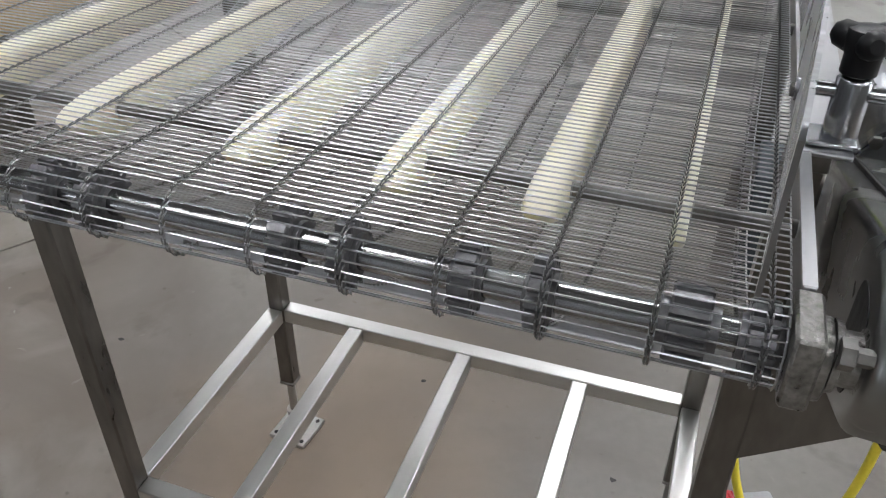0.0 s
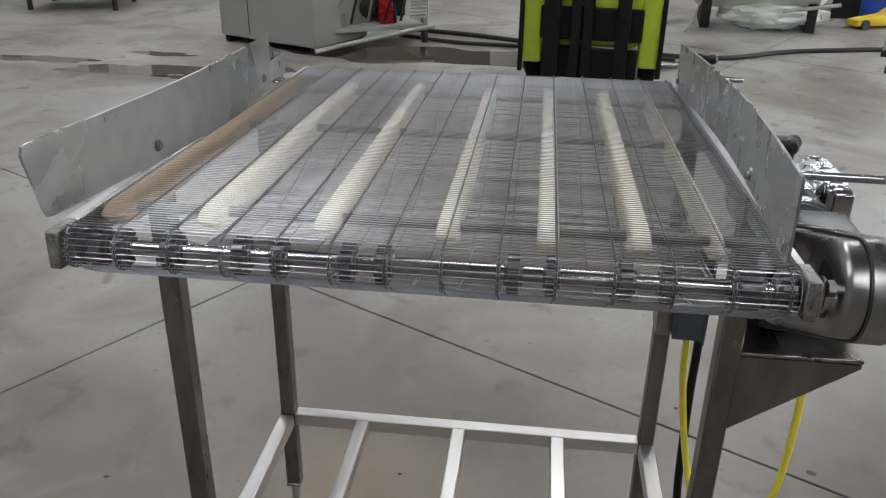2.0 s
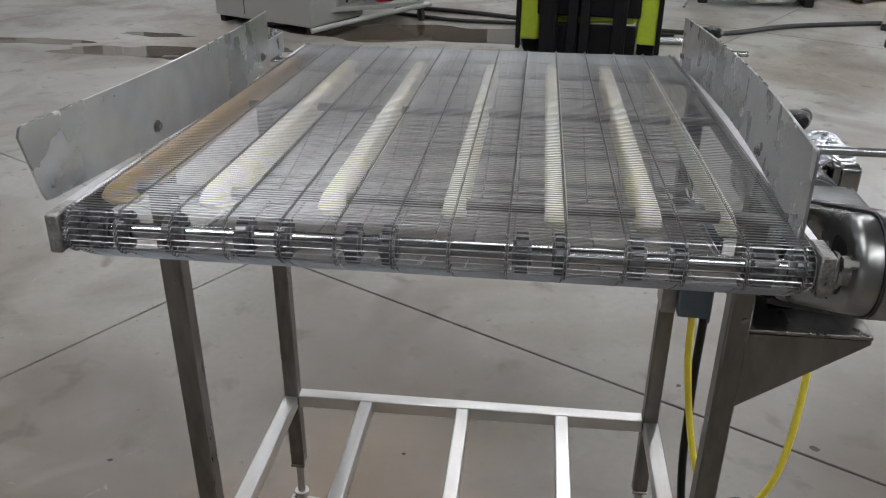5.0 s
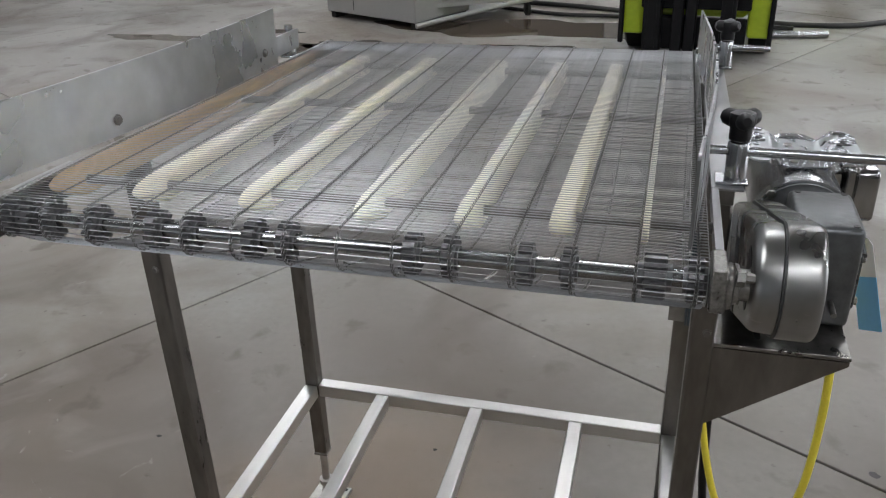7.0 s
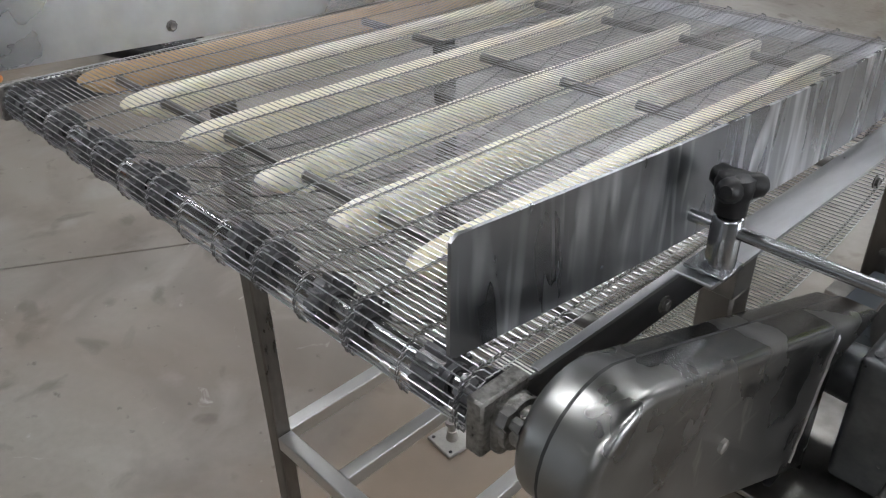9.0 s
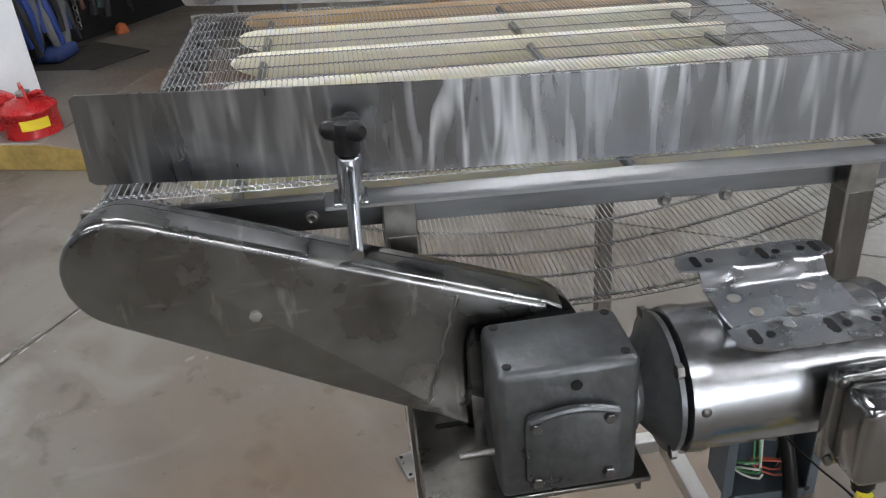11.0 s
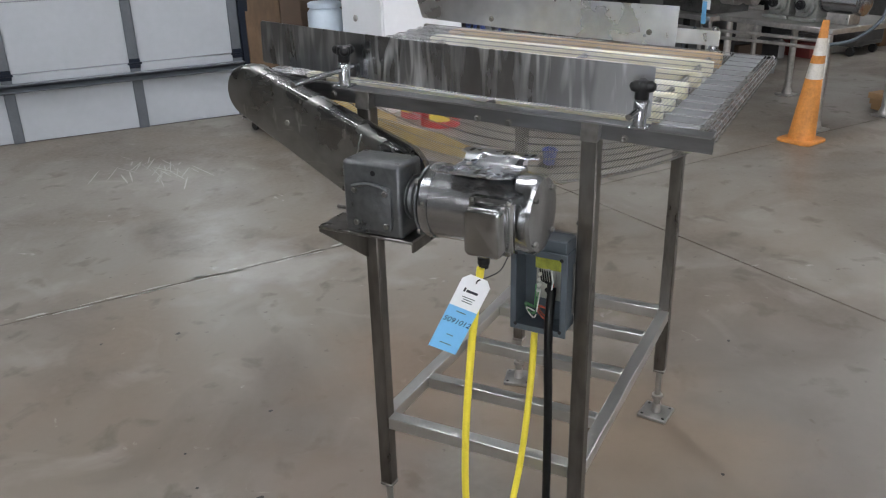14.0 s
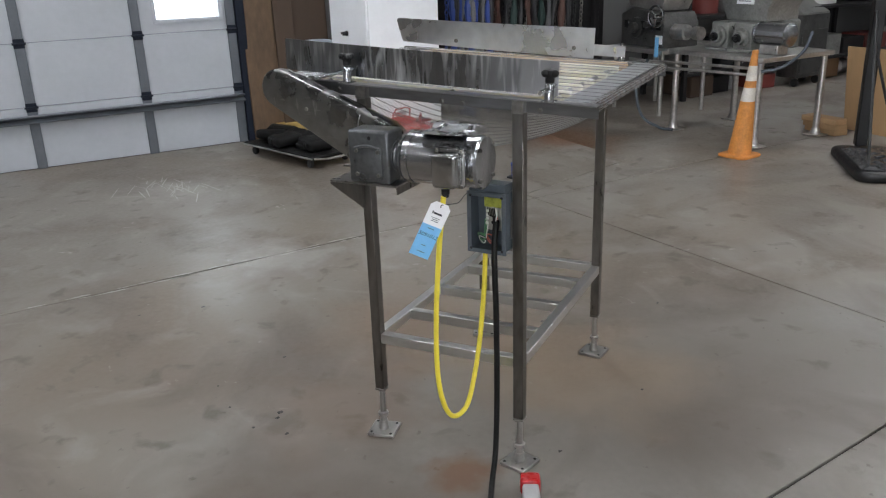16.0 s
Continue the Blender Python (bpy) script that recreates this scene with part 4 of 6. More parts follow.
def concrete():
    mat = material("worn_concrete", (0.315, 0.308, 0.292), 0.43, 0.0, 0.22, 0.9, (1, 1, 1), 0.16, 0.06, None, 240)
    nt = mat.node_tree
    n, link = nt.nodes, nt.links.new
    bsdf = n["Principled BSDF"]
    base = bsdf.inputs["Base Color"].links[0].from_socket
    co = next(x for x in n if x.bl_idname == "ShaderNodeTexCoord")

    def layer(scale, detail, lo, hi, colour, prev, amount, warp=0.0):
        t = n.new("ShaderNodeTexNoise")
        t.inputs["Scale"].default_value, t.inputs["Detail"].default_value = scale, detail
        t.inputs["Distortion"].default_value = warp
        link(co.outputs["Object"], t.inputs["Vector"])
        r = n.new("ShaderNodeMapRange")
        r.inputs["From Min"].default_value, r.inputs["From Max"].default_value = lo, hi
        r.inputs["To Max"].default_value = amount
        link(t.outputs["Fac"], r.inputs["Value"])
        m = n.new("ShaderNodeMix")
        m.data_type = "RGBA"
        link(r.outputs["Result"], m.inputs[0])
        link(prev, m.inputs[6])
        m.inputs[7].default_value = (*colour, 1)
        return m.outputs[2]
    # the floor grades to a darker brown towards low Y, the door side
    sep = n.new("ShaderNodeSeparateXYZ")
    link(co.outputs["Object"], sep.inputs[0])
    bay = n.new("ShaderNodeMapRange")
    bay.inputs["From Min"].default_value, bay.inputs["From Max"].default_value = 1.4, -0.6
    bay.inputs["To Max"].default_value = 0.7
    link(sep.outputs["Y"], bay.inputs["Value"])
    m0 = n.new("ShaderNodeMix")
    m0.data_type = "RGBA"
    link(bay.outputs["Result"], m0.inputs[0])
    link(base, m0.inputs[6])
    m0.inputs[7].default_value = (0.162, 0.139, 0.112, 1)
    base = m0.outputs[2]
    out = layer(0.6, 5, 0.45, 0.66, (0.165, 0.128, 0.094), base, 0.75, 0.8)
    out = layer(1.3, 9, 0.47, 0.64, (0.105, 0.084, 0.066), out, 0.62, 0.9)
    out = layer(2.6, 8, 0.56, 0.74, (0.33, 0.316, 0.292), out, 0.42, 1.0)
    out = layer(6.5, 6, 0.60, 0.70, (0.085, 0.068, 0.052), out, 0.6, 0.4)
    out = layer(21.0, 4, 0.68, 0.74, (0.06, 0.05, 0.04), out, 0.6)
    out = layer(9.0, 5, 0.70, 0.78, (0.48, 0.47, 0.45), out, 0.5, 1.5)

    def blotch(x, y, r, colour, prev, amount, ragged=0.6):
        """A blot of its own at (x, y), with a ragged edge."""
        off = n.new("ShaderNodeVectorMath")
        off.operation = "DISTANCE"
        off.inputs[1].default_value = (x, y, 0)
        link(co.outputs["Object"], off.inputs[0])
        t = n.new("ShaderNodeTexNoise")
        t.inputs["Scale"].default_value, t.inputs["Detail"].default_value = 1.6 / r, 6
        link(co.outputs["Object"], t.inputs["Vector"])
        add = n.new("ShaderNodeMath")
        add.operation = "MULTIPLY_ADD"
        add.inputs[1].default_value = -2.4 * r * ragged
        link(t.outputs["Fac"], add.inputs[0])
        link(off.outputs["Value"], add.inputs[2])
        q = n.new("ShaderNodeMapRange")
        q.inputs["From Min"].default_value, q.inputs["From Max"].default_value = r * (1 - 1.2 * ragged), r * (0.35 - 1.2 * ragged)
        q.inputs["To Max"].default_value = amount
        link(add.outputs[0], q.inputs["Value"])
        m = n.new("ShaderNodeMix")
        m.data_type = "RGBA"
        link(q.outputs["Result"], m.inputs[0])
        link(prev, m.inputs[6])
        m.inputs[7].default_value = (*colour, 1)
        return m.outputs[2]
    # broad darker areas and some paler ones lie among the rust and oil stains
    out = blotch(1.9, 0.9, 1.8, (0.105, 0.088, 0.07), out, 0.85, 0.3)
    out = blotch(0.25, 1.15, 1.3, (0.14, 0.12, 0.10), out, 0.22, 0.3)
    out = blotch(-4.6, -1.6, 1.5, (0.055, 0.045, 0.038), out, 0.75, 0.5)
    out = blotch(-0.5, 1.0, 0.9, (0.12, 0.095, 0.075), out, 0.25, 0.5)
    out = blotch(-0.1, -0.05, 0.7, (0.095, 0.072, 0.055), out, 0.2, 0.6)
    out = blotch(-4.1, -1.1, 0.7, (0.13, 0.07, 0.038), out, 0.75, 0.6)
    out = blotch(-3.85, -0.95, 0.3, (0.14, 0.062, 0.03), out, 0.7, 0.7)
    out = blotch(0.55, 0.385, 0.14, (0.17, 0.075, 0.03), out, 0.8)
    out = blotch(0.9, 0.1, 0.55, (0.10, 0.075, 0.055), out, 0.5)
    out = blotch(0.55, -0.32, 0.10, (0.03, 0.026, 0.022), out, 0.35, 0.9)
    out = blotch(-0.32, 0.49, 0.32, (0.075, 0.055, 0.04), out, 0.6, 0.8)
    out = blotch(0.35, -0.15, 0.4, (0.15, 0.10, 0.065), out, 0.5, 0.7)
    out = blotch(1.35, 0.3, 0.9, (0.11, 0.088, 0.068), out, 0.55, 0.6)
    out = blotch(-0.2, -0.35, 0.45, (0.11, 0.08, 0.06), out, 0.25)
    out = blotch(-1.57, -3.0, 0.35, (0.42, 0.41, 0.39), out, 0.25, 0.95)
    out = blotch(-0.7, 1.15, 1.0, (0.10, 0.08, 0.062), out, 0.5, 0.35)
    out = blotch(0.0, 0.85, 0.8, (0.10, 0.082, 0.064), out, 0.4, 0.4)
    out = blotch(-0.33, -0.32, 0.5, (0.20, 0.135, 0.085), out, 0.5, 0.5)
    out = blotch(-0.25, 0.22, 0.45, (0.24, 0.175, 0.12), out, 0.5, 0.5)
    out = blotch(-0.23, 0.55, 0.5, (0.26, 0.20, 0.145), out, 0.5, 0.6)
    out = blotch(-2.9, 0.3, 0.6, (0.10, 0.08, 0.064), out, 0.12, 0.5)
    out = blotch(-0.8, -1.4, 0.3, (0.42, 0.42, 0.41), out, 0.4, 0.9)
    link(out, bsdf.inputs["Base Color"])
    return mat


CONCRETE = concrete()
WALL = material("grey_wall", (0.16, 0.16, 0.158), 0.7, 0.0, 0.05, 2)
DARK = material("dark_joint", (0.03, 0.028, 0.025), 0.9)
bm = bmesh.new()
box(bm, -16, 14, -6.1, 22, -0.2, -0.012)
move(bm, ROOM)
floor = tagged(part("floor", bm, DARK, smooth=False), "worn grey-brown concrete slab floor with saw-cut joints", "floor", kind="structure")
JOINTS = Matrix.Translation((-0.99, 1.87, 0)) @ Matrix.Rotation(radians(-29.6), 4, "Z")
us = [-22, -8.4, -5.6, 0.0, 5.8, 20]
vs = [-9, -2.79, 0.01, 5.7, 11.4, 26]
TILT = {0.01: 0.05}                     # the middle joint is not quite square to the others
for u0, u1 in zip(us, us[1:]):
    for v0, v1 in zip(vs, vs[1:]):
        bm = bmesh.new()
        g = 0.0042
        a, b = TILT.get(v0, 0.0), TILT.get(v1, 0.0)
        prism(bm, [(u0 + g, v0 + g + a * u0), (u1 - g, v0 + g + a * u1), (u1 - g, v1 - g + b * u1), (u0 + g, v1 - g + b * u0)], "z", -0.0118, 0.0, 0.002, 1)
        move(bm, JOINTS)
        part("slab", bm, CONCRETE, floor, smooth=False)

DRIP = material("dark_oil_drip", (0.012, 0.01, 0.009), 0.35, 0.0, 0.3, 40)
rng = random.Random(12)
for x, y, r in ((0.50, -0.36, 0.012), (0.535, -0.345, 0.010), (0.60, -0.25, 0.008), (0.55, -0.55, 0.006), (0.62, -0.38, 0.007), (0.15, -0.62, 0.008), (-0.1, -1.3, 0.011), (0.45, -0.7, 0.005), (0.95, 0.95, 0.014), (0.6, 1.2, 0.010), (-0.2, 0.75, 0.007), (-0.6, 0.2, 0.009), (0.1, -1.5, 0.007), (-1.0, 0.6, 0.008), (0.3, 0.62, 0.008)):
    bm = bmesh.new()
    bm.faces.new([bm.verts.new((x + r * (1 + 0.4 * rng.uniform(-1, 1)) * math.cos(k * math.tau / 9), y + r * (0.8 + 0.3 * rng.uniform(-1, 1)) * math.sin(k * math.tau / 9), 0.0012)) for k in range(9)])
    part("drip_stain", bm, DRIP, floor)

# pale scrape marks by the door
SCRAPE = material("pale_scrape", (0.42, 0.41, 0.39), 0.7, 0.0, 0.3, 30)
for k in range(34):
    ln, w, a = rng.uniform(0.08, 0.34), rng.uniform(0.004, 0.011), rng.gauss(0.9, 0.35)
    cx, cy = -1.62 + rng.gauss(0, 0.12), -3.1 + rng.gauss(0, 0.2)
    u, v = Vector((math.cos(a), math.sin(a), 0)), Vector((-math.sin(a), math.cos(a), 0))
    bm = bmesh.new()
    bm.faces.new([bm.verts.new(Vector((cx, cy, 0.0014)) + u * (ln * p) + v * (w * q)) for p, q in ((-0.5, 0.0), (-0.2, -0.5), (0.3, -0.4), (0.5, 0.0), (0.25, 0.5), (-0.25, 0.45))])
    part("scrape_mark", bm, SCRAPE, floor)

# chipped pale edge of the saw cut towards the door
CUT = JOINTS @ Matrix.Translation((0, -2.79, 0))
for k in range(46):
    u, ln, w = rng.gauss(1.9, 0.55), rng.uniform(0.03, 0.13), rng.uniform(0.006, 0.02)
    c = CUT @ Vector((u, rng.choice((-1, 1)) * (0.006 + w * 0.6), 0.0014))
    d = CUT.to_3x3() @ Vector((1, rng.gauss(0, 0.05), 0))
    q = Vector((-d.y, d.x, 0))
    bm = bmesh.new()
    bm.faces.new([bm.verts.new(c + d * (ln * a) + q * (w * b * rng.uniform(0.6, 1))) for a, b in ((-0.5, 0.0), (-0.2, -0.5), (0.3, -0.4), (0.5, 0.0), (0.25, 0.5), (-0.25, 0.45))])
    part("chipped_edge", bm, SCRAPE, floor)

# outer walls and ceiling
for nm, x0, x1, y0, y1, z0, z1 in (("wall_west", -16.2, -16, -6.1, 22, 0, 6), ("wall_east", 14, 14.2, -6.1, 11, 0, 6), ("wall_east_far", 14, 14.2, 19, 22, 0, 6), ("wall_over_bay", 14, 14.2, 11, 19, 4.2, 6), ("wall_north", -16, 14, 22, 22.2, 0, 6),
                                   ("wall_south", -16, 1.09, -6.1, -5.9, 0, 6), ("wall_south_east", 5.85, 14, -6.1, -5.9, 0, 6), ("wall_over_door", 1.09, 5.85, -6.1, -5.9, 3.1, 6)):
    bm = bmesh.new()
    box(bm, x0, x1, y0, y1, z0, z1)
    move(bm, ROOM)
    tagged(part(nm, bm, WALL, smooth=False), "plain grey painted wall", "wall", kind="structure")
bm = bmesh.new()
box(bm, -16.2, 14.2, -6.1, 22.2, 6, 6.15)
move(bm, ROOM)
tagged(part("ceiling", bm, WALL, smooth=False), "grey ribbed metal ceiling", "ceiling", kind="structure")

# loading bay out of view, assumed and added for light from that side
bm = bmesh.new()
box(bm, 16.0, 16.05, 8, 22, -0.1, 6.0)
move(bm, ROOM)
tagged(part("backdrop", bm, glow("daylight_outside", (0.93, 0.98, 1.06), DAYLIGHT), smooth=False), "bright daylight outside the open loading bay", "daylight", kind="structure")
LAMP = glow("lamp_diffuser", (0.985, 1.0, 1.035), LAMP_POWER)
HOUSING = material("lamp_housing", (0.75, 0.75, 0.75), 0.5)
for column in (-12.0, -5.0, 0.0, 5.0, 10.0):
    for v in (-3.0, 2.0, 7.0, 12.0, 17.5):
        u = 1.0 if (column, v) == (0.0, -3.0) else column
        lt = thing("ceiling_light", "long white high-bay strip light under the ceiling", "lamp", "ceiling lights")
        bm = bmesh.new()
        box(bm, -0.22, 0.22, -1.22, 1.22, 0.012, 0.09, 0.01)
        part("housing", bm, HOUSING, lt)
        bm = bmesh.new()
        box(bm, -0.20, 0.20, -1.2, 1.2, 0.0, 0.011)
        part("diffuser", bm, LAMP, lt)
        for yy in (-0.45, 0.45):
            bm = bmesh.new()
            sweep(bm, [(0, yy, 0.0905), (0, yy, 1.1)], 0.004, 6)
            part("hanger", bm, HOUSING, lt)
        at(lt, u, v, 0, 4.9)

# sectional garage door
PANEL = material("white_door_panel", (0.43, 0.455, 0.49), 0.45, 0.0, 0.05, 3, (1, 1, 1), 0.1, 0.08)
GALV = material("galvanised_stile", (0.15, 0.165, 0.185), 0.45, 0.5, 0.12, 12)
NAVY = material("dark_blue_jamb", (0.010, 0.014, 0.024), 0.6, 0.0, 0.3, 10, spec=0.2)
gdoor = tagged(new("door_1"), "white sectional garage door with grey steel stiles, closed", "garage door", kind="structure")
DU0, DU1, DV, SEC = 1.165, 5.75, -5.86, 0.49
for k in range(6):
    bm = bmesh.new()
    z0, z1 = k * SEC + 0.004, (k + 1) * SEC - 0.004
    if k == 2:
        for a, b, c, d in ((DU0, 1.30, z0, z1), (1.81, DU1, z0, z1), (1.30, 1.81, z0, 1.09), (1.30, 1.81, 1.41, z1)):
            box(bm, a, b, DV, DV + 0.04, c, d)
    else:
        box(bm, DU0, DU1, DV, DV + 0.04, z0, z1, 0.003)
    move(bm, ROOM)
    part("door_section", bm, PANEL, gdoor, smooth=False)
SKY = glow("daylight_pane", (0.85, 0.93, 1.0), 9.0)
bm = bmesh.new()
box(bm, 1.305, 1.805, DV - 0.03, DV - 0.02, 1.095, 1.405)
move(bm, ROOM)
part("window_pane", bm, SKY, gdoor, "bright daylit window pane")
bm = bmesh.new()
for a, b, c, d in ((1.27, 1.30, 1.06, 1.44), (1.81, 1.84, 1.06, 1.44), (1.30, 1.81, 1.06, 1.09), (1.30, 1.81, 1.41, 1.44)):
    box(bm, a, b, DV + 0.041, DV + 0.05, c, d, 0.002)
move(bm, ROOM)
part("window_frame", bm, PANEL, gdoor)
for u in (1.205, 1.98, 2.855, 3.73, 4.61, 5.70):
    bm = bmesh.new()
    box(bm, u - 0.037, u + 0.037, DV + 0.041, DV + 0.055, 0.0, 3.0, 0.003)
    move(bm, ROOM)
    st = part("stile", bm, GALV, gdoor)
    for k in range(1, 6):
        bm = bmesh.new()
        box(bm, u - 0.04, u + 0.04, DV + 0.0555, DV + 0.066, k * SEC - 0.035, k * SEC + 0.035, 0.004)
        sweep(bm, [(u - 0.05, DV + 0.068, k * SEC), (u + 0.05, DV + 0.068, k * SEC)], 0.009, 8)
        move(bm, ROOM)
        part("hinge", bm, NAVY, st)
for z in (0.40, 1.92):
    bm = bmesh.new()
    prism(bm, [(DV + 0.056, z - 0.03), (DV + 0.11, z - 0.03), (DV + 0.115, z - 0.024), (DV + 0.06, z), (DV + 0.115, z + 0.024), (DV + 0.11, z + 0.03), (DV + 0.056, z + 0.03)], "x", DU0, DU1)
    move(bm, ROOM)
    part("stiffener", bm, GALV, gdoor)
bm = bmesh.new()
box(bm, DU0, DU1, DV + 0.005, DV + 0.035, -0.001, 0.0035)
move(bm, ROOM)
part("bottom_seal", bm, RUBBER, gdoor)
for u in (1.125, 5.81):
    bm = bmesh.new()
    box(bm, u - 0.038, u + 0.038, -5.9, -5.78, 0.0, 3.1, 0.004)
    move(bm, ROOM)
    tagged(part("trim", bm, NAVY), "dark blue steel door track and jamb", "trim", kind="structure")

# raised curb with a yellow face
CURB_Y = material("worn_yellow_paint", (0.40, 0.275, 0.085), 0.6, 0.0, 0.35, 5, (1, 1, 1), 0.1, 0.1)
curb = tagged(new("curb"), "low raised concrete curb with a worn yellow painted edge", "curb", kind="structure")
CURB = ROOM @ Matrix.Translation((0.45, -4.1, 0)) @ Matrix.Rotation(radians(16.3), 4, "Z")
CH = 0.14                              # its height; at one end it falls away in a ramp
bm = bmesh.new()
box(bm, -1.2, -0.004, -1.75, 0.15, 0.0, CH, 0.01)
move(bm, CURB)
part("curb_top", bm, CONCRETE, curb)
bm = bmesh.new()
prism(bm, [(0.1505, 0.0), (0.1505, CH - 0.001), (1.20, 0.004), (1.20, 0.0)], "x", -1.2, -0.004)
move(bm, CURB)
part("ramp", bm, CONCRETE, curb)
bm = bmesh.new()
prism(bm, [(0.155, 0.004), (0.155, CH - 0.004), (1.16, 0.008), (1.16, 0.004)], "x", -0.0035, 0.0005)
move(bm, CURB)
part("painted_ramp_face", bm, CURB_Y, curb)
bm = bmesh.new()
box(bm, -0.0035, 0.0005, -1.75, 0.154, 0.004, CH - 0.004, 0.001)
move(bm, CURB)
part("painted_face", bm, CURB_Y, curb)
bm = bmesh.new()
prism(bm, [(-0.012, -1.74), (-0.012, -0.25), (-0.06, -0.32), (-0.16, -0.45), (-0.27, -0.7), (-0.34, -1.74)], "z", CH + 0.0006, CH + 0.003)
move(bm, CURB)
part("painted_edge", bm, CURB_Y, curb)

# white cabinet on the curb
WHITE = material("white_enamel", (0.86, 0.88, 0.91), 0.35, 0.0, 0.03, 4, (1, 1, 1), 0.08, 0.03)
cab = thing("storage_cabinet", "tall white enamelled steel storage cabinet standing on the curb", "cabinet")
bm = bmesh.new()
box(bm, -0.62, 0, 0, 0.74, 0.0, 1.9, 0.006)
part("body", bm, WHITE, cab)
bm = bmesh.new()
box(bm, 0.001, 0.02, 0.004, 0.736, 0.03, 1.89, 0.005)
dr = part("cabinet_door", bm, WHITE, cab)
bm = bmesh.new()
lathe(bm, (0.0205, 0.36, 0.80), (1, 0, 0), [(0, 0.022), (0.01, 0.022), (0.014, 0.016), (0.04, 0.016), (0.042, 0.01)], 16)
box(bm, 0.045, 0.055, 0.30, 0.40, 0.79, 0.81, 0.003)
part("handle", bm, BLACK, dr, "black turning handle")
bm = bmesh.new()
lathe(bm, (0.0205, 0.30, 0.63), (1, 0, 0), [(0, 0.02), (0.012, 0.024), (0.02, 0.018), (0.024, 0.008)], 16)
part("lock_knob", bm, ZINC, dr, "chrome lock knob")
at(cab, 0.465, -5.34, 0, 0.1435)

# red gas cans
YELLOW_LBL = material("yellow_sticker", (0.8, 0.6, 0.03), 0.5)


def gas_can(u, v, turn):
    g = thing("gas_can", "round red steel safety gas can with yellow label", "gas can", "gas cans")
    bm = bmesh.new()
    lathe(bm, (0, 0, 0), (0, 0, 1), [(0, 0.135), (0.004, 0.145), (0.012, 0.142), (0.15, 0.142), (0.158, 0.147), (0.17, 0.145), (0.20, 0.11), (0.222, 0.06), (0.23, 0.035), (0.245, 0.035)], 36)
    part("body", bm, RED, g)
    bm = bmesh.new()
    sweep(bm, [(-0.08, 0, 0.21), (-0.085, 0, 0.29), (-0.03, 0, 0.31), (0.06, 0, 0.30), (0.09, 0, 0.26), (0.095, 0, 0.205)], 0.007, 8)
    part("handle", bm, RED, g)
    bm = bmesh.new()
    lathe(bm, (0.0, 0, 0.245), (0, 0, 1), [(0, 0.038), (0.02, 0.038), (0.028, 0.02)], 20)
    part("cap", bm, ZINC, g)
    bm = bmesh.new()
    sweep(bm, [(0.03, 0.02, 0.24), (0.09, 0.06, 0.27), (0.13, 0.08, 0.275)], [0.02, 0.018, 0.012], 12)
    part("spout", bm, RED, g)
    bm = bmesh.new()
    n = 8
    vin = []
    for k in range(n + 1):
        a = radians(-30 + 60 * k / n)
        vin.append([bm.verts.new((0.1435 * math.cos(a), 0.1435 * math.sin(a), z)) for z in (0.06, 0.125)])
    for p, q in zip(vin, vin[1:]):
        bm.faces.new((p[0], q[0], q[1], p[1]))
    part("label", bm, YELLOW_LBL, g, "yellow warning label")
    at(g, u, v, turn, 0.141)
    g.matrix_basis = g.matrix_basis @ Matrix.Diagonal((0.95, 0.95, 0.8, 1))
    return g


gas_can(0.285, -4.13, 60)
gas_can(0.29, -4.44, 10)

# floor-standing drum dispenser beside the cabinet
COOLER = material("pale_blue_plastic", (0.5, 0.58, 0.66), 0.4, 0.0, 0.06, 6)
cool = thing("plastic_drum", "tall pale blue plastic drum on a grey stand", "drum")
bm = bmesh.new()
lathe(bm, (0, 0, 0.33), (0, 0, 1), [(0, 0.125), (0.02, 0.14), (0.40, 0.14), (0.43, 0.12), (0.44, 0.115), (0.445, 0.135), (0.48, 0.135), (0.49, 0.12)], 28)
part("drum", bm, COOLER, cool)
bm = bmesh.new()
box(bm, -0.12, 0.12, -0.12, 0.12, 0.0, 0.329, 0.02, None, 2)
part("stand", bm, BOX_GREY, cool)
bm = bmesh.new()
box(bm, 0.1205, 0.125, -0.06, 0.06, 0.22, 0.31, 0.002)
part("opening", bm, BLACK, cool)
at(cool, 0.52, -5.61, 0, 0.1435)
cool.matrix_basis = cool.matrix_basis @ Matrix.Diagonal((1, 1, 0.86, 1))

# leaning cardboard sheets and a black dolly beside the door
CARD = material("brown_cardboard", (0.25, 0.15, 0.08), 0.75, 0.0, 0.12, 4, (1, 1, 0.3), 0.1, 0.1)
CARD_M = material("worn_cardboard", (0.12, 0.076, 0.045), 0.75, 0.0, 0.4, 4, (1, 1, 0.4), 0.1, 0.1)
CARD_D = material("dark_cardboard", (0.07, 0.045, 0.03), 0.75, 0.0, 0.15, 4, (1, 1, 0.3), 0.1, 0.1)
for k, (u, w, h, mat) in enumerate(((0.965, 0.30, 2.2, CARD_M), (0.58, 0.50, 2.1, CARD_D), (0.76, 0.17, 2.0, CARD_D))):
    bm = bmesh.new()
    box(bm, -w / 2, w / 2, -0.012, 0.012, 0.0, h, 0.003, Matrix.Rotation(radians(3), 4, "X"))
    ob = tagged(part("cardboard_sheet", bm, mat), "flattened brown cardboard leaning upright beside the door", "cardboard", "cardboard sheets")
    at(ob, u, (-5.75, -5.78, -5.70)[k], 0, 0.002)
SOOT = material("dull_black_sheet", (0.005, 0.005, 0.005), 0.6, 0.0, 0.3, 14, (1, 1, 1), 0.15, 0.3, spec=0.2)
dolly = thing("wheeled_dolly", "low black wheeled dolly heaped with black tarpaulin by the curb", "dolly")
bm = bmesh.new()
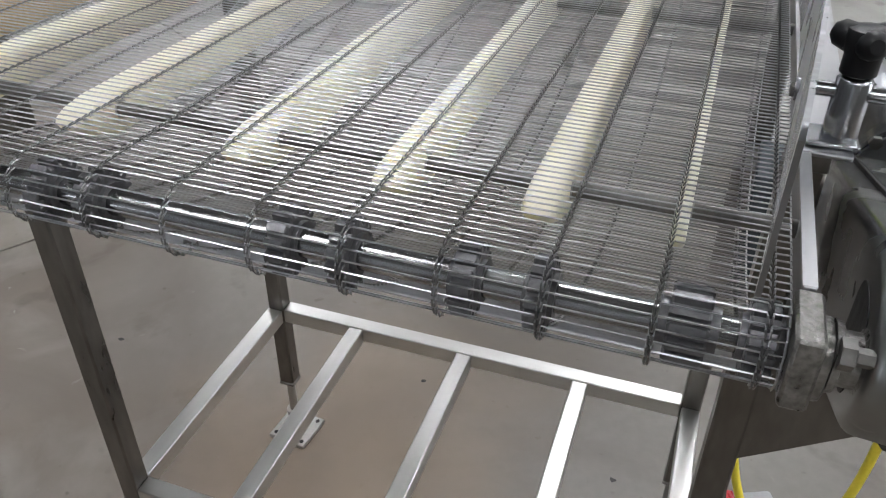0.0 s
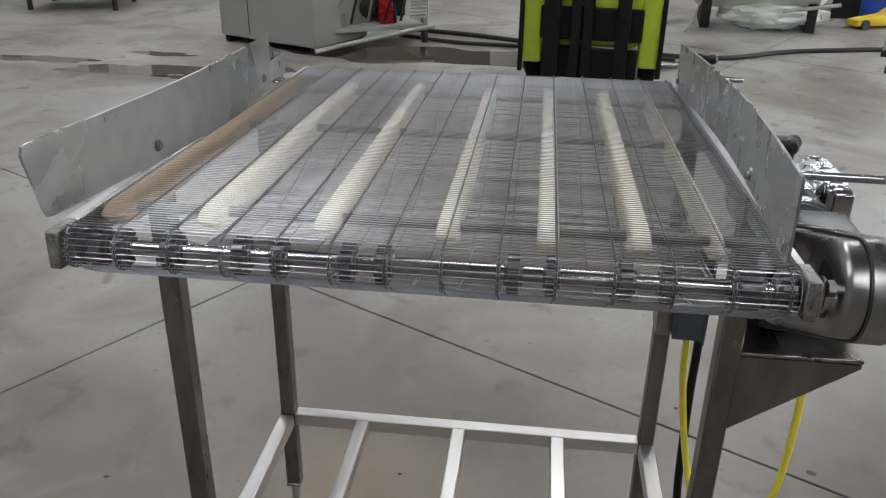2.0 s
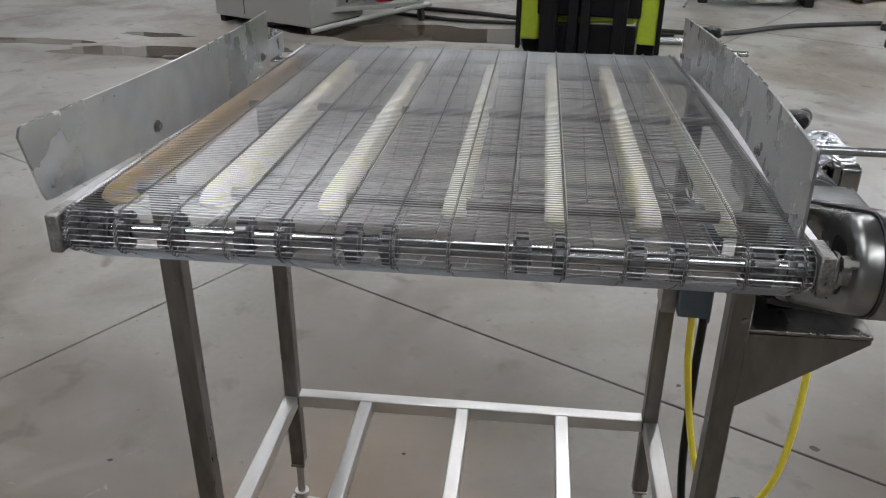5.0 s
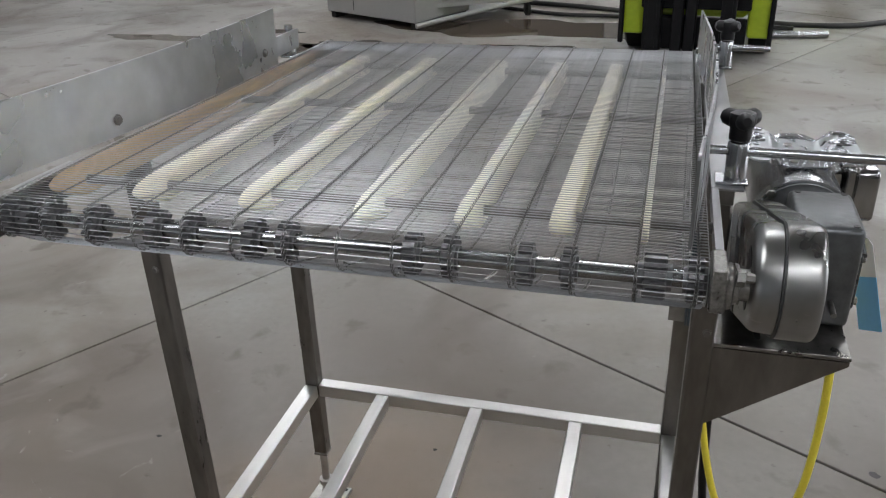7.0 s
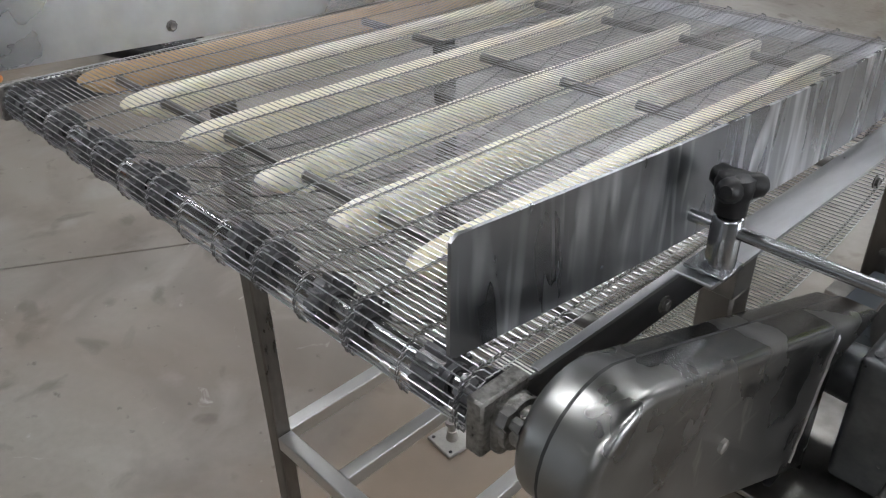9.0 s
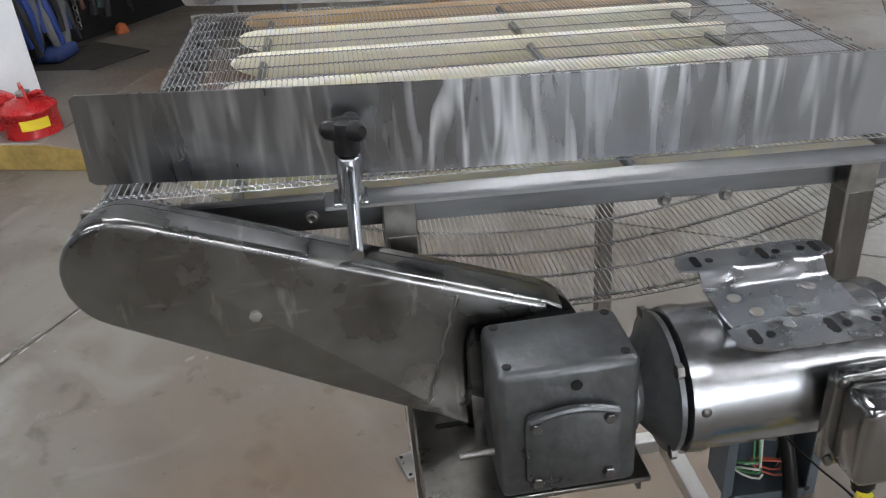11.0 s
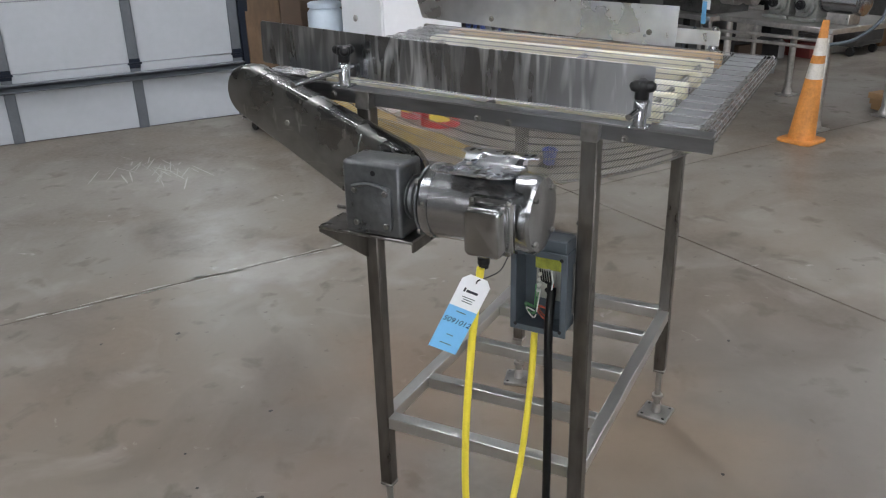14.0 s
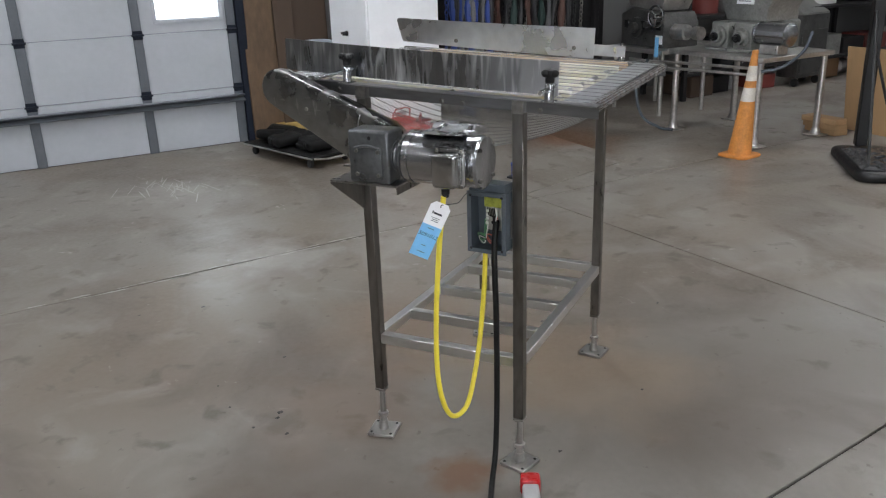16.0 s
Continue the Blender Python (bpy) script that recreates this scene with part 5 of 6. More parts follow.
box(bm, -0.22, 0.22, -0.48, 0.48, 0.075, 0.10, 0.008)
part("deck", bm, SOOT, dolly)
heap = random.Random(3)
for k in range(11):
    bm = bmesh.new()
    x, y, r = heap.uniform(-0.12, 0.08), heap.uniform(-0.38, 0.30), heap.uniform(0.06, 0.11)
    m = Matrix.Translation((x, y, 0.105 + r * 0.45)) @ Matrix.Rotation(heap.uniform(0, 3), 4, "Z") @ Matrix.Rotation(heap.uniform(-0.3, 0.3), 4, "X")
    box(bm, -r, r, -r * 1.2, r * 1.2, -r * 0.4, r * 0.4, r * 0.3, m, 3)
    part("folded_tarp", bm, SOOT, dolly, "crumpled black tarpaulin")
for a in (-0.17, 0.17):
    for b in (-0.38, 0.38):
        bm = bmesh.new()
        lathe(bm, (a - 0.015, b, 0.033), (1, 0, 0), [(0, 0.028), (0.004, 0.032), (0.026, 0.032), (0.03, 0.028)], 16)
        sweep(bm, [(a, b, 0.033), (a, b, 0.076)], 0.012, 6)
        part("caster", bm, RUBBER, dolly)
bm = bmesh.new()
sweep(bm, [(-0.20, 0.48, 0.088), (-0.16, 0.60, 0.10), (0.16, 0.60, 0.10), (0.20, 0.48, 0.088)], 0.008, 8)
part("handle", bm, ZINC, dolly, "bright tubular end handle")
for x in (-0.225, 0.225):
    bm = bmesh.new()
    sweep(bm, [(x, -0.46, 0.088), (x, 0.48, 0.088)], 0.007, 8)
    part("side_tube", bm, ZINC, dolly)
at(dolly, 1.00, -4.93, 16)

# rack hung with chains, slings and cords
RACK = material("rack_dark_steel", (0.022, 0.021, 0.022), 0.55, 0.3, 0.3, 12, spec=0.3)
CHAIN_COL = [material("chain_blue", (0.02, 0.05, 0.22), 0.5), material("chain_steel", (0.16, 0.15, 0.14), 0.45, 0.8), material("chain_rust", (0.085, 0.04, 0.03), 0.6),
             material("sling_green", (0.025, 0.05, 0.045), 0.7), material("sling_grey", (0.14, 0.14, 0.145), 0.7), material("chain_black", (0.02, 0.02, 0.022), 0.5)]
rack = thing("chain_rack", "dark steel rack hung with chains and coloured slings", "rack")
for u in (-0.95, -2.75):
    bm = bmesh.new()
    box(bm, u - 0.03, u + 0.03, -5.85, -5.79, 0.0, 2.2, 0.003)
    move(bm, ROOM)
    part("upright", bm, RACK, rack)
bm = bmesh.new()
box(bm, -2.719, -0.981, -5.85, -5.80, 1.9, 1.96, 0.003)
move(bm, ROOM)
part("top_bar", bm, RACK, rack)
bm = bmesh.new()
box(bm, -2.9, -0.8, -5.897, -5.86, 0.0, 2.6)
move(bm, ROOM)
part("back_board", bm, RACK, rack)
rng = random.Random(11)
for k in range(26):
    u = -0.84 - k * 0.066
    col = CHAIN_COL[(0 if k < 4 else rng.choice((1, 1, 2, 5, 3, 4, 5, 1)))]
    zlow = rng.uniform(0.06, 0.5)
    v0 = -5.72 + rng.uniform(-0.03, 0.06)
    verts, faces = [], []
    bm = bmesh.new()
    n = int((1.9 - zlow) / 0.045)
    for j in range(n):
        z = 1.9 - j * 0.045
        w = 0.017
        pts = []
        for q in range(8):
            a = math.tau * q / 8
            p = Vector((w * math.cos(a), 0, 0.029 * math.sin(a)))
            if j % 2:
                p = Vector((0, p.x, p.z))
            pts.append(Vector((u + 0.012 * math.sin(z * 4 + k), v0, z)) + p)
        sweep(bm, pts, 0.006, 5, True)
    move(bm, ROOM)
    part("chain", bm, col, rack)
for k in range(24):
    u = -0.86 - 0.036 * k if k < 13 else -1.36 - 0.085 * (k - 13) - rng.uniform(0, 0.03)
    bm = bmesh.new()
    n, z1 = 18, rng.uniform(0.05, 0.22) if k < 13 else rng.uniform(0.12, 0.42)
    fat = rng.uniform(0.020, 0.036)
    pts = [(u + 0.022 * math.sin(j * 0.9 + k), -5.60 + 0.03 * math.cos(j * 0.7 + k), 1.85 + (z1 - 1.85) * j / n) for j in range(n + 1)]
    sweep(bm, pts, [fat * (1 + 0.35 * math.sin(j * 1.7 + k)) for j in range(n + 1)], 9)
    move(bm, ROOM)
    part("sling", bm, CHAIN_COL[(0, 5, 0, 4, 5, 0, 4, 0, 5, 4, 5, 0, 5, 2, 5, 3, 5, 2, 5, 3, 4, 5, 2, 5)[k]], rack)
MAT = material("dark_rubber_mat", (0.02, 0.016, 0.013), 0.8, 0.0, 0.2, 8, (1, 1, 1), 0.1, 0.2)
bm = bmesh.new()
box(bm, -0.42, 0.60, -0.30, 0.34, 0.001, 0.012, 0.002)
move(bm, ROOM @ Matrix.Translation((-1.05, -5.45, 0)) @ Matrix.Rotation(radians(-8), 4, "Z"))
tagged(part("floor_mat", bm, MAT), "dark brown rubber mat lying under the chain rack", "mat")
BLUE = material("blue_plastic", (0.02, 0.06, 0.34), 0.45, 0.0, 0.12, 8)
BLUE_D = material("faded_dark_blue_plastic", (0.02, 0.04, 0.13), 0.6, 0.0, 0.4, 14)
bm = bmesh.new()
box(bm, -0.14, 0.14, -0.1, 0.1, 0.0, 0.09, 0.03, None, 3)
at(tagged(part("blue_bin", bm, BLUE_D), "small low dark blue plastic bin on the mat", "bin"), -1.08, -5.60, 20, 0.013)
ORANGE = material("orange_plastic", (0.42, 0.10, 0.03), 0.45, 0.0, 0.1, 8, (1, 1, 1), 0.1, 0.05)
bm = bmesh.new()
lathe(bm, (0, 0, 0), (0, 0, 1), [(0, 0.055), (0.03, 0.05), (0.06, 0.04), (0.075, 0.015)], 16)
at(tagged(part("orange_cap", bm, ORANGE), "small orange plastic cap on the floor", "cap"), -1.80, -5.72, 0, 0.0)
bucket = thing("blue_bucket", "small bright blue plastic bucket on a black tray", "bucket")
bm = bmesh.new()
lathe(bm, (0, 0, 0.008), (0, 0, 1), [(0, 0.04), (0.004, 0.044), (0.10, 0.056), (0.105, 0.06), (0.115, 0.06), (0.116, 0.052), (0.03, 0.042)], 22)
part("body", bm, BLUE, bucket)
bm = bmesh.new()
prism(bm, round_rect(-0.075, 0.075, -0.06, 0.06, 0.015), "z", 0.0, 0.0075, 0.002)
part("tray", bm, BLACK, bucket)
bucket.matrix_basis = ROOM @ Matrix.Translation((0.02, -3.22, 0.043)) @ Matrix.Rotation(radians(-7.6), 4, "X") @ Matrix.Rotation(radians(25), 4, "Z") @ Matrix.Diagonal((0.8, 0.8, 0.8, 1))

# traffic cone
BAND = material("reflective_white_band", (0.6, 0.565, 0.52), 0.55, 0.0, 0.2, 16)
CONE = material("orange_cone", (0.58, 0.235, 0.055), 0.55, 0.0, 0.28, 9, (1, 1, 1), 0.1, 0.08)
cone = thing("traffic_cone", "orange traffic cone with two white reflective bands", "cone")
bm = bmesh.new()
prism(bm, round_rect(-0.125, 0.125, -0.125, 0.125, 0.05), "z", 0.0, 0.02, 0.006)
part("base", bm, CONE, cone)


def cone_r(z):
    return 0.088 - 0.066 * (z - 0.02) / 0.76


for nm, z0, z1, mat in (("lower_cone", 0.0205, 0.42, CONE), ("lower_band", 0.4205, 0.52, BAND), ("middle_cone", 0.5205, 0.57, CONE), ("upper_band", 0.5705, 0.68, BAND), ("tip", 0.6805, 0.79, CONE)):
    bm = bmesh.new()
    lathe(bm, (0, 0, 0), (0, 0, 1), [(z0, cone_r(z0)), (z1, cone_r(z1))], 28)
    move(bm, Matrix(((1, 0, -0.045, 0.001), (0, 1, 0.045, -0.001), (0, 0, 1, 0), (0, 0, 0, 1))))  # the old cone sags to one side
    part(nm, bm, mat, cone)
at(cone, -1.80, -2.88, 8)

# steel table with twin gear drives
STEEL_FAR = material("aged_steel", (0.5, 0.49, 0.47), 0.36, 0.9, 0.3, 6, (1, 1, 1), 0.1)
CAST_FAR = material("machine_grey_casting", (0.30, 0.305, 0.29), 0.36, 0.65, 0.3, 8)
DARK_CAST = material("dark_machine_casting", (0.085, 0.085, 0.083), 0.36, 0.6, 0.4, 10)
mt = thing("machine_stand", "steel tube stand carrying twin gear drives and a motor", "machine")
TU, TV, TH = (-2.86, -2.12), (-3.92, -3.03), 0.70
for a in TU:
    for b in TV:
        bm = bmesh.new()
        sweep(bm, [(a, b, 0.012), (a, b, TH - 0.04)], 0.027, 14)
        move(bm, ROOM)
        lg = part("leg", bm, STEEL_FAR, mt)
        bm = bmesh.new()
        box(bm, a - 0.07, a + 0.07, b - 0.07, b + 0.07, 0.0, 0.0118, 0.002)
        lathe(bm, (a, b, 0.0125), (0, 0, 1), [(0, 0.045), (0.05, 0.03)], 12)
        move(bm, ROOM)
        part("foot", bm, STEEL_FAR, lg)
bm = bmesh.new()
box(bm, TU[0] - 0.05, TU[1] + 0.05, TV[0] - 0.06, TV[1] + 0.06, TH - 0.0395, TH, 0.006)
move(bm, ROOM)
part("top", bm, STEEL_FAR, mt)
DU = 0.12                              # the drives stand towards the front edge of the top
for v in (-3.60, -3.36):
    bm = bmesh.new()
    box(bm, -2.62 + DU, -2.38 + DU, v - 0.095, v + 0.095, TH + 0.001, TH + 0.23, 0.02, None, 2)
    box(bm, -2.66 + DU, -2.34 + DU, v - 0.11, v + 0.11, TH + 0.001, TH + 0.025, 0.004)
    lathe(bm, (-2.3795 + DU, v, TH + 0.115), (1, 0, 0), [(0, 0.085), (0.02, 0.082), (0.021, 0.058), (0.05, 0.05)], 24)
    move(bm, ROOM)
    gb = part("gear_case", bm, CAST_FAR, mt)
    bm = bmesh.new()
    lathe(bm, (-2.329 + DU, v, TH + 0.115), (1, 0, 0), [(0, 0.034), (0.02, 0.034), (0.021, 0.02), (0.045, 0.02)], 16)
    move(bm, ROOM)
    part("shaft_end", bm, BLACK, gb)
    for a in range(4):
        t = radians(45 + 90 * a)
        bm = bmesh.new()
        lathe(bm, (-2.3595 + DU, v + 0.068 * math.cos(t), TH + 0.115 + 0.068 * math.sin(t)), (1, 0, 0), [(0, 0.009), (0.008, 0.009)], 6)
        move(bm, ROOM)
        part("bolt", bm, ZINC, gb)
bm = bmesh.new()
prism(bm, [(-3.72, TH + 0.231), (-3.30, TH + 0.231), (-3.30, TH + 0.33), (-3.24, TH + 0.42), (-3.24, TH + 0.62), (-3.78, TH + 0.62), (-3.78, TH + 0.36)], "x", -2.84, -2.52 + DU * 0.5, 0.012)
box(bm, -2.86, -2.64, -3.74, -3.28, TH + 0.001, TH + 0.2305, 0.015)
move(bm, ROOM)
body = part("machine_body", bm, CAST_FAR, mt)
bm = bmesh.new()
box(bm, -2.52 + DU * 0.5 + 0.0005, -2.515 + DU * 0.5, -3.62, -3.44, TH + 0.36, TH + 0.45, 0.001)
move(bm, ROOM)
part("label_plate", bm, TAG_WHITE, body, "white printed label plate")
for z in (0.385, 0.405, 0.425):
    bm = bmesh.new()
    box(bm, -2.5148 + DU * 0.5, -2.514 + DU * 0.5, -3.60, -3.47, TH + z - 0.004, TH + z + 0.004)
    move(bm, ROOM)
    part("print_bar", bm, BOX_GREY, body)
bm = bmesh.new()
lathe(bm, (-2.46 + DU, -3.262, TH + 0.155), (0, 1, 0), [(0, 0.05), (0.004, 0.088), (0.02, 0.09), (0.021, 0.083), (0.27, 0.083), (0.271, 0.09), (0.30, 0.09), (0.315, 0.06)], 32)
move(bm, ROOM)
part("motor", bm, BRIGHT, mt, "polished cylindrical motor")
bm = bmesh.new()
box(bm, -2.52 + DU, -2.40 + DU, -3.20, -3.02, TH + 0.001, TH + 0.075, 0.005)
move(bm, ROOM)
part("motor_base", bm, STEEL_FAR, mt)
for dz in (0.03, 0.08):
    bm = bmesh.new()
    sweep(bm, [ROOM @ Vector(p) for p in ((-2.05, -3.0, TH - 0.05 - dz), (-2.03, -3.5, TH - 0.06 - dz), (-2.03, -4.2, TH - 0.09 - dz), (-2.1, -4.5, TH - 0.1 - dz))], 0.012, 8)
    part("pipe", bm, STEEL_FAR, mt)
cable("grey_conduit", [ROOM @ Vector(p) for p in ((-2.42, -2.83, TH + 0.18), (-2.30, -2.80, TH + 0.05), (-2.16, -2.86, TH - 0.06), (-2.06, -2.97, TH - 0.1))], 0.012, BOX_GREY, "grey flexible conduit from the motor to the stand", "cable")
cable("grey_hose", [ROOM @ Vector(p) for p in ((-2.0, -4.15, TH - 0.1), (-1.92, -4.2, 0.4), (-1.95, -4.15, 0.12), (-2.02, -4.0, 0.02), (-2.05, -3.85, 0.014))], 0.013, BOX_GREY, "grey hose hanging from the stand to the floor", "hose")

# slicer machine with a hand wheel on its own table
sl = thing("slicer_machine", "grey machine with a chrome hand wheel on a steel table", "machine")
for a in (-3.0, -2.45):
    for b in (-5.1, -4.45):
        bm = bmesh.new()
        sweep(bm, [(a, b, 0.0), (a, b, 0.58)], 0.02, 10)
        move(bm, ROOM)
        part("leg", bm, STEEL_FAR, sl)
bm = bmesh.new()
box(bm, -3.06, -2.39, -5.16, -4.39, 0.5805, 0.62, 0.004)
move(bm, ROOM)
part("table", bm, STEEL_FAR, sl)
bm = bmesh.new()
prism(bm, [(-5.1, 0.621), (-4.5, 0.621), (-4.5, 0.84), (-4.56, 0.94), (-4.95, 0.99), (-5.1, 0.92)], "x", -2.95, -2.5, 0.02)
lathe(bm, (-2.4995, -4.86, 0.80), (1, 0, 0), [(0, 0.10), (0.03, 0.095), (0.031, 0.05), (0.08, 0.045)], 20)
lathe(bm, (-2.4995, -4.66, 0.84), (1, 0, 0), [(0, 0.06), (0.05, 0.055), (0.051, 0.03), (0.09, 0.03)], 18)
move(bm, ROOM)
part("body", bm, DARK_CAST, sl, "dark cast machine body")
bm = bmesh.new()
prism(bm, [(-5.05, 0.995), (-4.62, 0.955), (-4.5, 1.16), (-5.05, 1.20)], "x", -2.92, -2.55, 0.01)
move(bm, ROOM)
part("feed_hopper", bm, STEEL_FAR, sl, "bare steel feed hopper")
bm = bmesh.new()
lathe(bm, (-2.58, -4.44, 0.78), (0, 1, 0), [(0, 0.05), (0.005, 0.07), (0.16, 0.07), (0.17, 0.05), (0.25, 0.045), (0.255, 0.06), (0.33, 0.06)], 22)
move(bm, ROOM)
part("side_drive", bm, STEEL_FAR, sl)
bm = bmesh.new()
box(bm, -2.499, -2.494, -4.60, -4.51, 0.66, 0.74, 0.001)
move(bm, ROOM)
part("warning_label", bm, TAG_WHITE, sl)
bm = bmesh.new()
c = Vector((-2.42, -4.53, 0.92))
sweep(bm, [c + Vector((0, 0.095 * math.cos(k * math.tau / 28), 0.095 * math.sin(k * math.tau / 28))) for k in range(28)], 0.012, 8, True)
for k in range(3):
    a = k * math.tau / 3 + 0.4
    sweep(bm, [c, c + Vector((0, 0.095 * math.cos(a), 0.095 * math.sin(a)))], 0.008, 6)
lathe(bm, c - Vector((0.08, 0, 0)), (1, 0, 0), [(0, 0.022), (0.10, 0.022), (0.105, 0.015)], 14)
move(bm, ROOM)
part("hand_wheel", bm, BRIGHT, sl, "chrome hand wheel")
bm = bmesh.new()
box(bm, -2.38, -2.376, -4.48, -4.43, 0.56, 0.74, 0.001)
move(bm, ROOM)
part("paper_tag", bm, TAG_BLUE, sl)
bm = bmesh.new()
for k in range(5):
    box(bm, -2.4985, -2.47, -5.02 + 0.11 * k, -4.96 + 0.11 * k, 0.79 + 0.02 * (k % 2), 0.87, 0.006)
move(bm, ROOM)
part("control", bm, BLACK, sl)

# long bench and shelving with boxed parts behind
rng = random.Random(21)
SHELF_COL = [CARD, CARD_D, material("box_grey", (0.25, 0.25, 0.25), 0.6), BLACK, material("box_white", (0.6, 0.6, 0.58), 0.6), material("box_red", (0.15, 0.03, 0.025), 0.5), CAST_FAR, STEEL_FAR, RACK]
for (u0, v0, length) in ((-6.2, -5.5, 3.0), (-9.3, -5.5, 3.0), (-8.6, -3.2, 3.2)):
    rk = thing("storage_rack", "dark steel storage rack filled with machine parts and boxes", "shelf", "storage racks")
    for a in (0, length):
        for b in (0, 0.6):
            bm = bmesh.new()
            box(bm, a - 0.025, a + 0.025, b - 0.025, b + 0.025, 0, 2.0, 0.003)
            part("upright", bm, RACK, rk)
    for z in (0.28, 0.85, 1.4, 1.95):
        bm = bmesh.new()
        box(bm, 0.026, length - 0.026, -0.02, 0.62, z - 0.03, z, 0.003)
        part("shelf", bm, RACK, rk)
    at(rk, u0, v0, 0)
    for z in (0.001, 0.281, 0.851, 1.401):
        x = 0.06
        while x < length - 0.3:
            w, h, d = rng.uniform(0.14, 0.42), rng.uniform(0.12, 0.42), rng.uniform(0.25, 0.5)
            if z < 0.1:
                h = min(h, 0.22)
            mat = rng.choice(SHELF_COL)
            bm = bmesh.new()
            kind = rng.random()
            if kind < 0.55:
                box(bm, 0, w, 0, d, 0, h, 0.006)
                ob = tagged(part("parts_box", bm, mat), "closed storage box standing on the rack shelf", "box", "boxes on racks")
            elif kind < 0.8:
                lathe(bm, (w / 2, 0.2, 0), (0, 0, 1), [(0, w * 0.42), (h * 0.7, w * 0.42), (h * 0.8, w * 0.25), (h, w * 0.22)], 18)
                ob = tagged(part("canister", bm, mat), "round canister standing on the rack shelf", "canister", "canisters on racks")
            else:
                lathe(bm, (0, 0.22, min(w, 0.3) * 0.5), (1, 0, 0), [(0, min(w, 0.3) * 0.45), (w * 0.8, min(w, 0.3) * 0.5), (w, min(w, 0.3) * 0.3)], 16)
                ob = tagged(part("spare_motor", bm, rng.choice((CAST_FAR, STEEL_FAR, BLACK))), "spare motor lying on the rack shelf", "motor", "motors on racks")
            ob.matrix_basis = ROOM @ Matrix.Translation((u0 + x, v0 + (0.62 - d) * 0.5 if kind < 0.55 else v0 + 0.1, z))
            x += w + rng.uniform(0.03, 0.12)

# low dark machine cabinet on casters behind the drive stand
mc = thing("machine_cabinet", "dark grey steel machine cabinet on black casters by the racks", "cabinet")
bm = bmesh.new()
box(bm, -0.26, 0.26, -0.2, 0.2, 0.10, 0.78, 0.012, None, 2)
part("body", bm, DARK_CAST, mc)
bm = bmesh.new()
box(bm, -0.23, 0.23, 0.2005, 0.208, 0.14, 0.62, 0.003)
door = part("door", bm, DARK_CAST, mc)
bm = bmesh.new()
sweep(bm, [(0.17, 0.209, 0.34), (0.17, 0.225, 0.35), (0.17, 0.225, 0.44), (0.17, 0.209, 0.45)], 0.006, 8)
part("handle", bm, STEEL_FAR, door, "bright bar handle")
bm = bmesh.new()
prism(bm, [(-0.2005, 0.781), (0.20, 0.781), (0.20, 0.80), (-0.10, 0.95), (-0.2005, 0.95)], "x", -0.24, 0.24, 0.006)
part("sloped_top", bm, CAST_FAR, mc)
for a in (-0.2, 0.2):
    for b in (-0.14, 0.14):
        bm = bmesh.new()
        lathe(bm, (a - 0.018, b, 0.045), (1, 0, 0), [(0, 0.04), (0.004, 0.045), (0.032, 0.045), (0.036, 0.04)], 16)
        sweep(bm, [(a, b, 0.05), (a, b, 0.0995)], 0.014, 6)
        part("caster", bm, RUBBER, mc)
at(mc, -5.0, -4.98, 5)

# stand with a black weighted base
FILM = material("dark_plastic_film", (0.05, 0.05, 0.052), 0.18, 0.0, 0.3, 14, (1, 1, 1), 0.08, 0.3)
sd = thing("pole_stand", "black steel pole stand on a weighted plastic base", "stand")
bm = bmesh.new()
prism(bm, round_rect(-0.52, 0.36, -0.20, 0.20, 0.09), "z", 0.0, 0.075, 0.03, 3)
part("base", bm, BLACK, sd)
bm = bmesh.new()
box(bm, -0.50, -0.42, -0.04, 0.04, 0.081, 2.6, 0.006)
part("pole", bm, BLACK, sd)
bm = bmesh.new()
sweep(bm, [(0.10, 0.12, 0.085), (-0.42, 0.02, 0.75)], 0.011, 8)
part("brace", bm, BLACK, sd)
bm = bmesh.new()
sweep(bm, [(0.22, -0.10, 0.08), (-0.42, -0.02, 1.05)], 0.011, 8)
part("brace", bm, BLACK, sd)
bm = bmesh.new()
for v in bmesh.ops.create_grid(bm, x_segments=26, y_segments=14, size=1.0)["verts"]:
    u, w = v.co.x, v.co.y
    v.co = Vector((-0.02 + 0.33 * u, 0.16 * w, 0.082 + 0.028 * (1 - max(abs(u), abs(w)) ** 4) * (1 + 0.9 * noise.noise(Vector((u * 5, w * 4, 0.3))))))
bmesh.ops.solidify(bm, geom=bm.faces[:], thickness=0.003)
part("plastic_cover", bm, FILM, sd, "crumpled clear-grey plastic film over the base")
at(sd, -2.18, -2.02, 48)

# plywood, boards and cartons
PLY = material("plywood", (0.42, 0.27, 0.14), 0.65, 0.0, 0.12, 3, (1, 1, 0.2), 0.1, 0.08)
bm = bmesh.new()
box(bm, -0.5, 0.5, -0.012, 0.012, 0.0, 0.70, 0.002, Matrix.Rotation(radians(6), 4, "X"))
at(tagged(part("plywood_sheet", bm, PLY), "tan plywood sheet standing on edge", "plywood"), -3.22, -2.55, 85, 0.004)
for k in range(3):
    bm = bmesh.new()
    box(bm, -0.17, 0.17, -0.07, 0.07, 0.0, 0.045, 0.003)
    at(tagged(part("timber_block", bm, PLY), "short timber block stacked on the floor", "timber", "timber blocks"), -3.02 + 0.02 * k, -3.05, 80 + 4 * k, 0.001 + 0.046 * k)
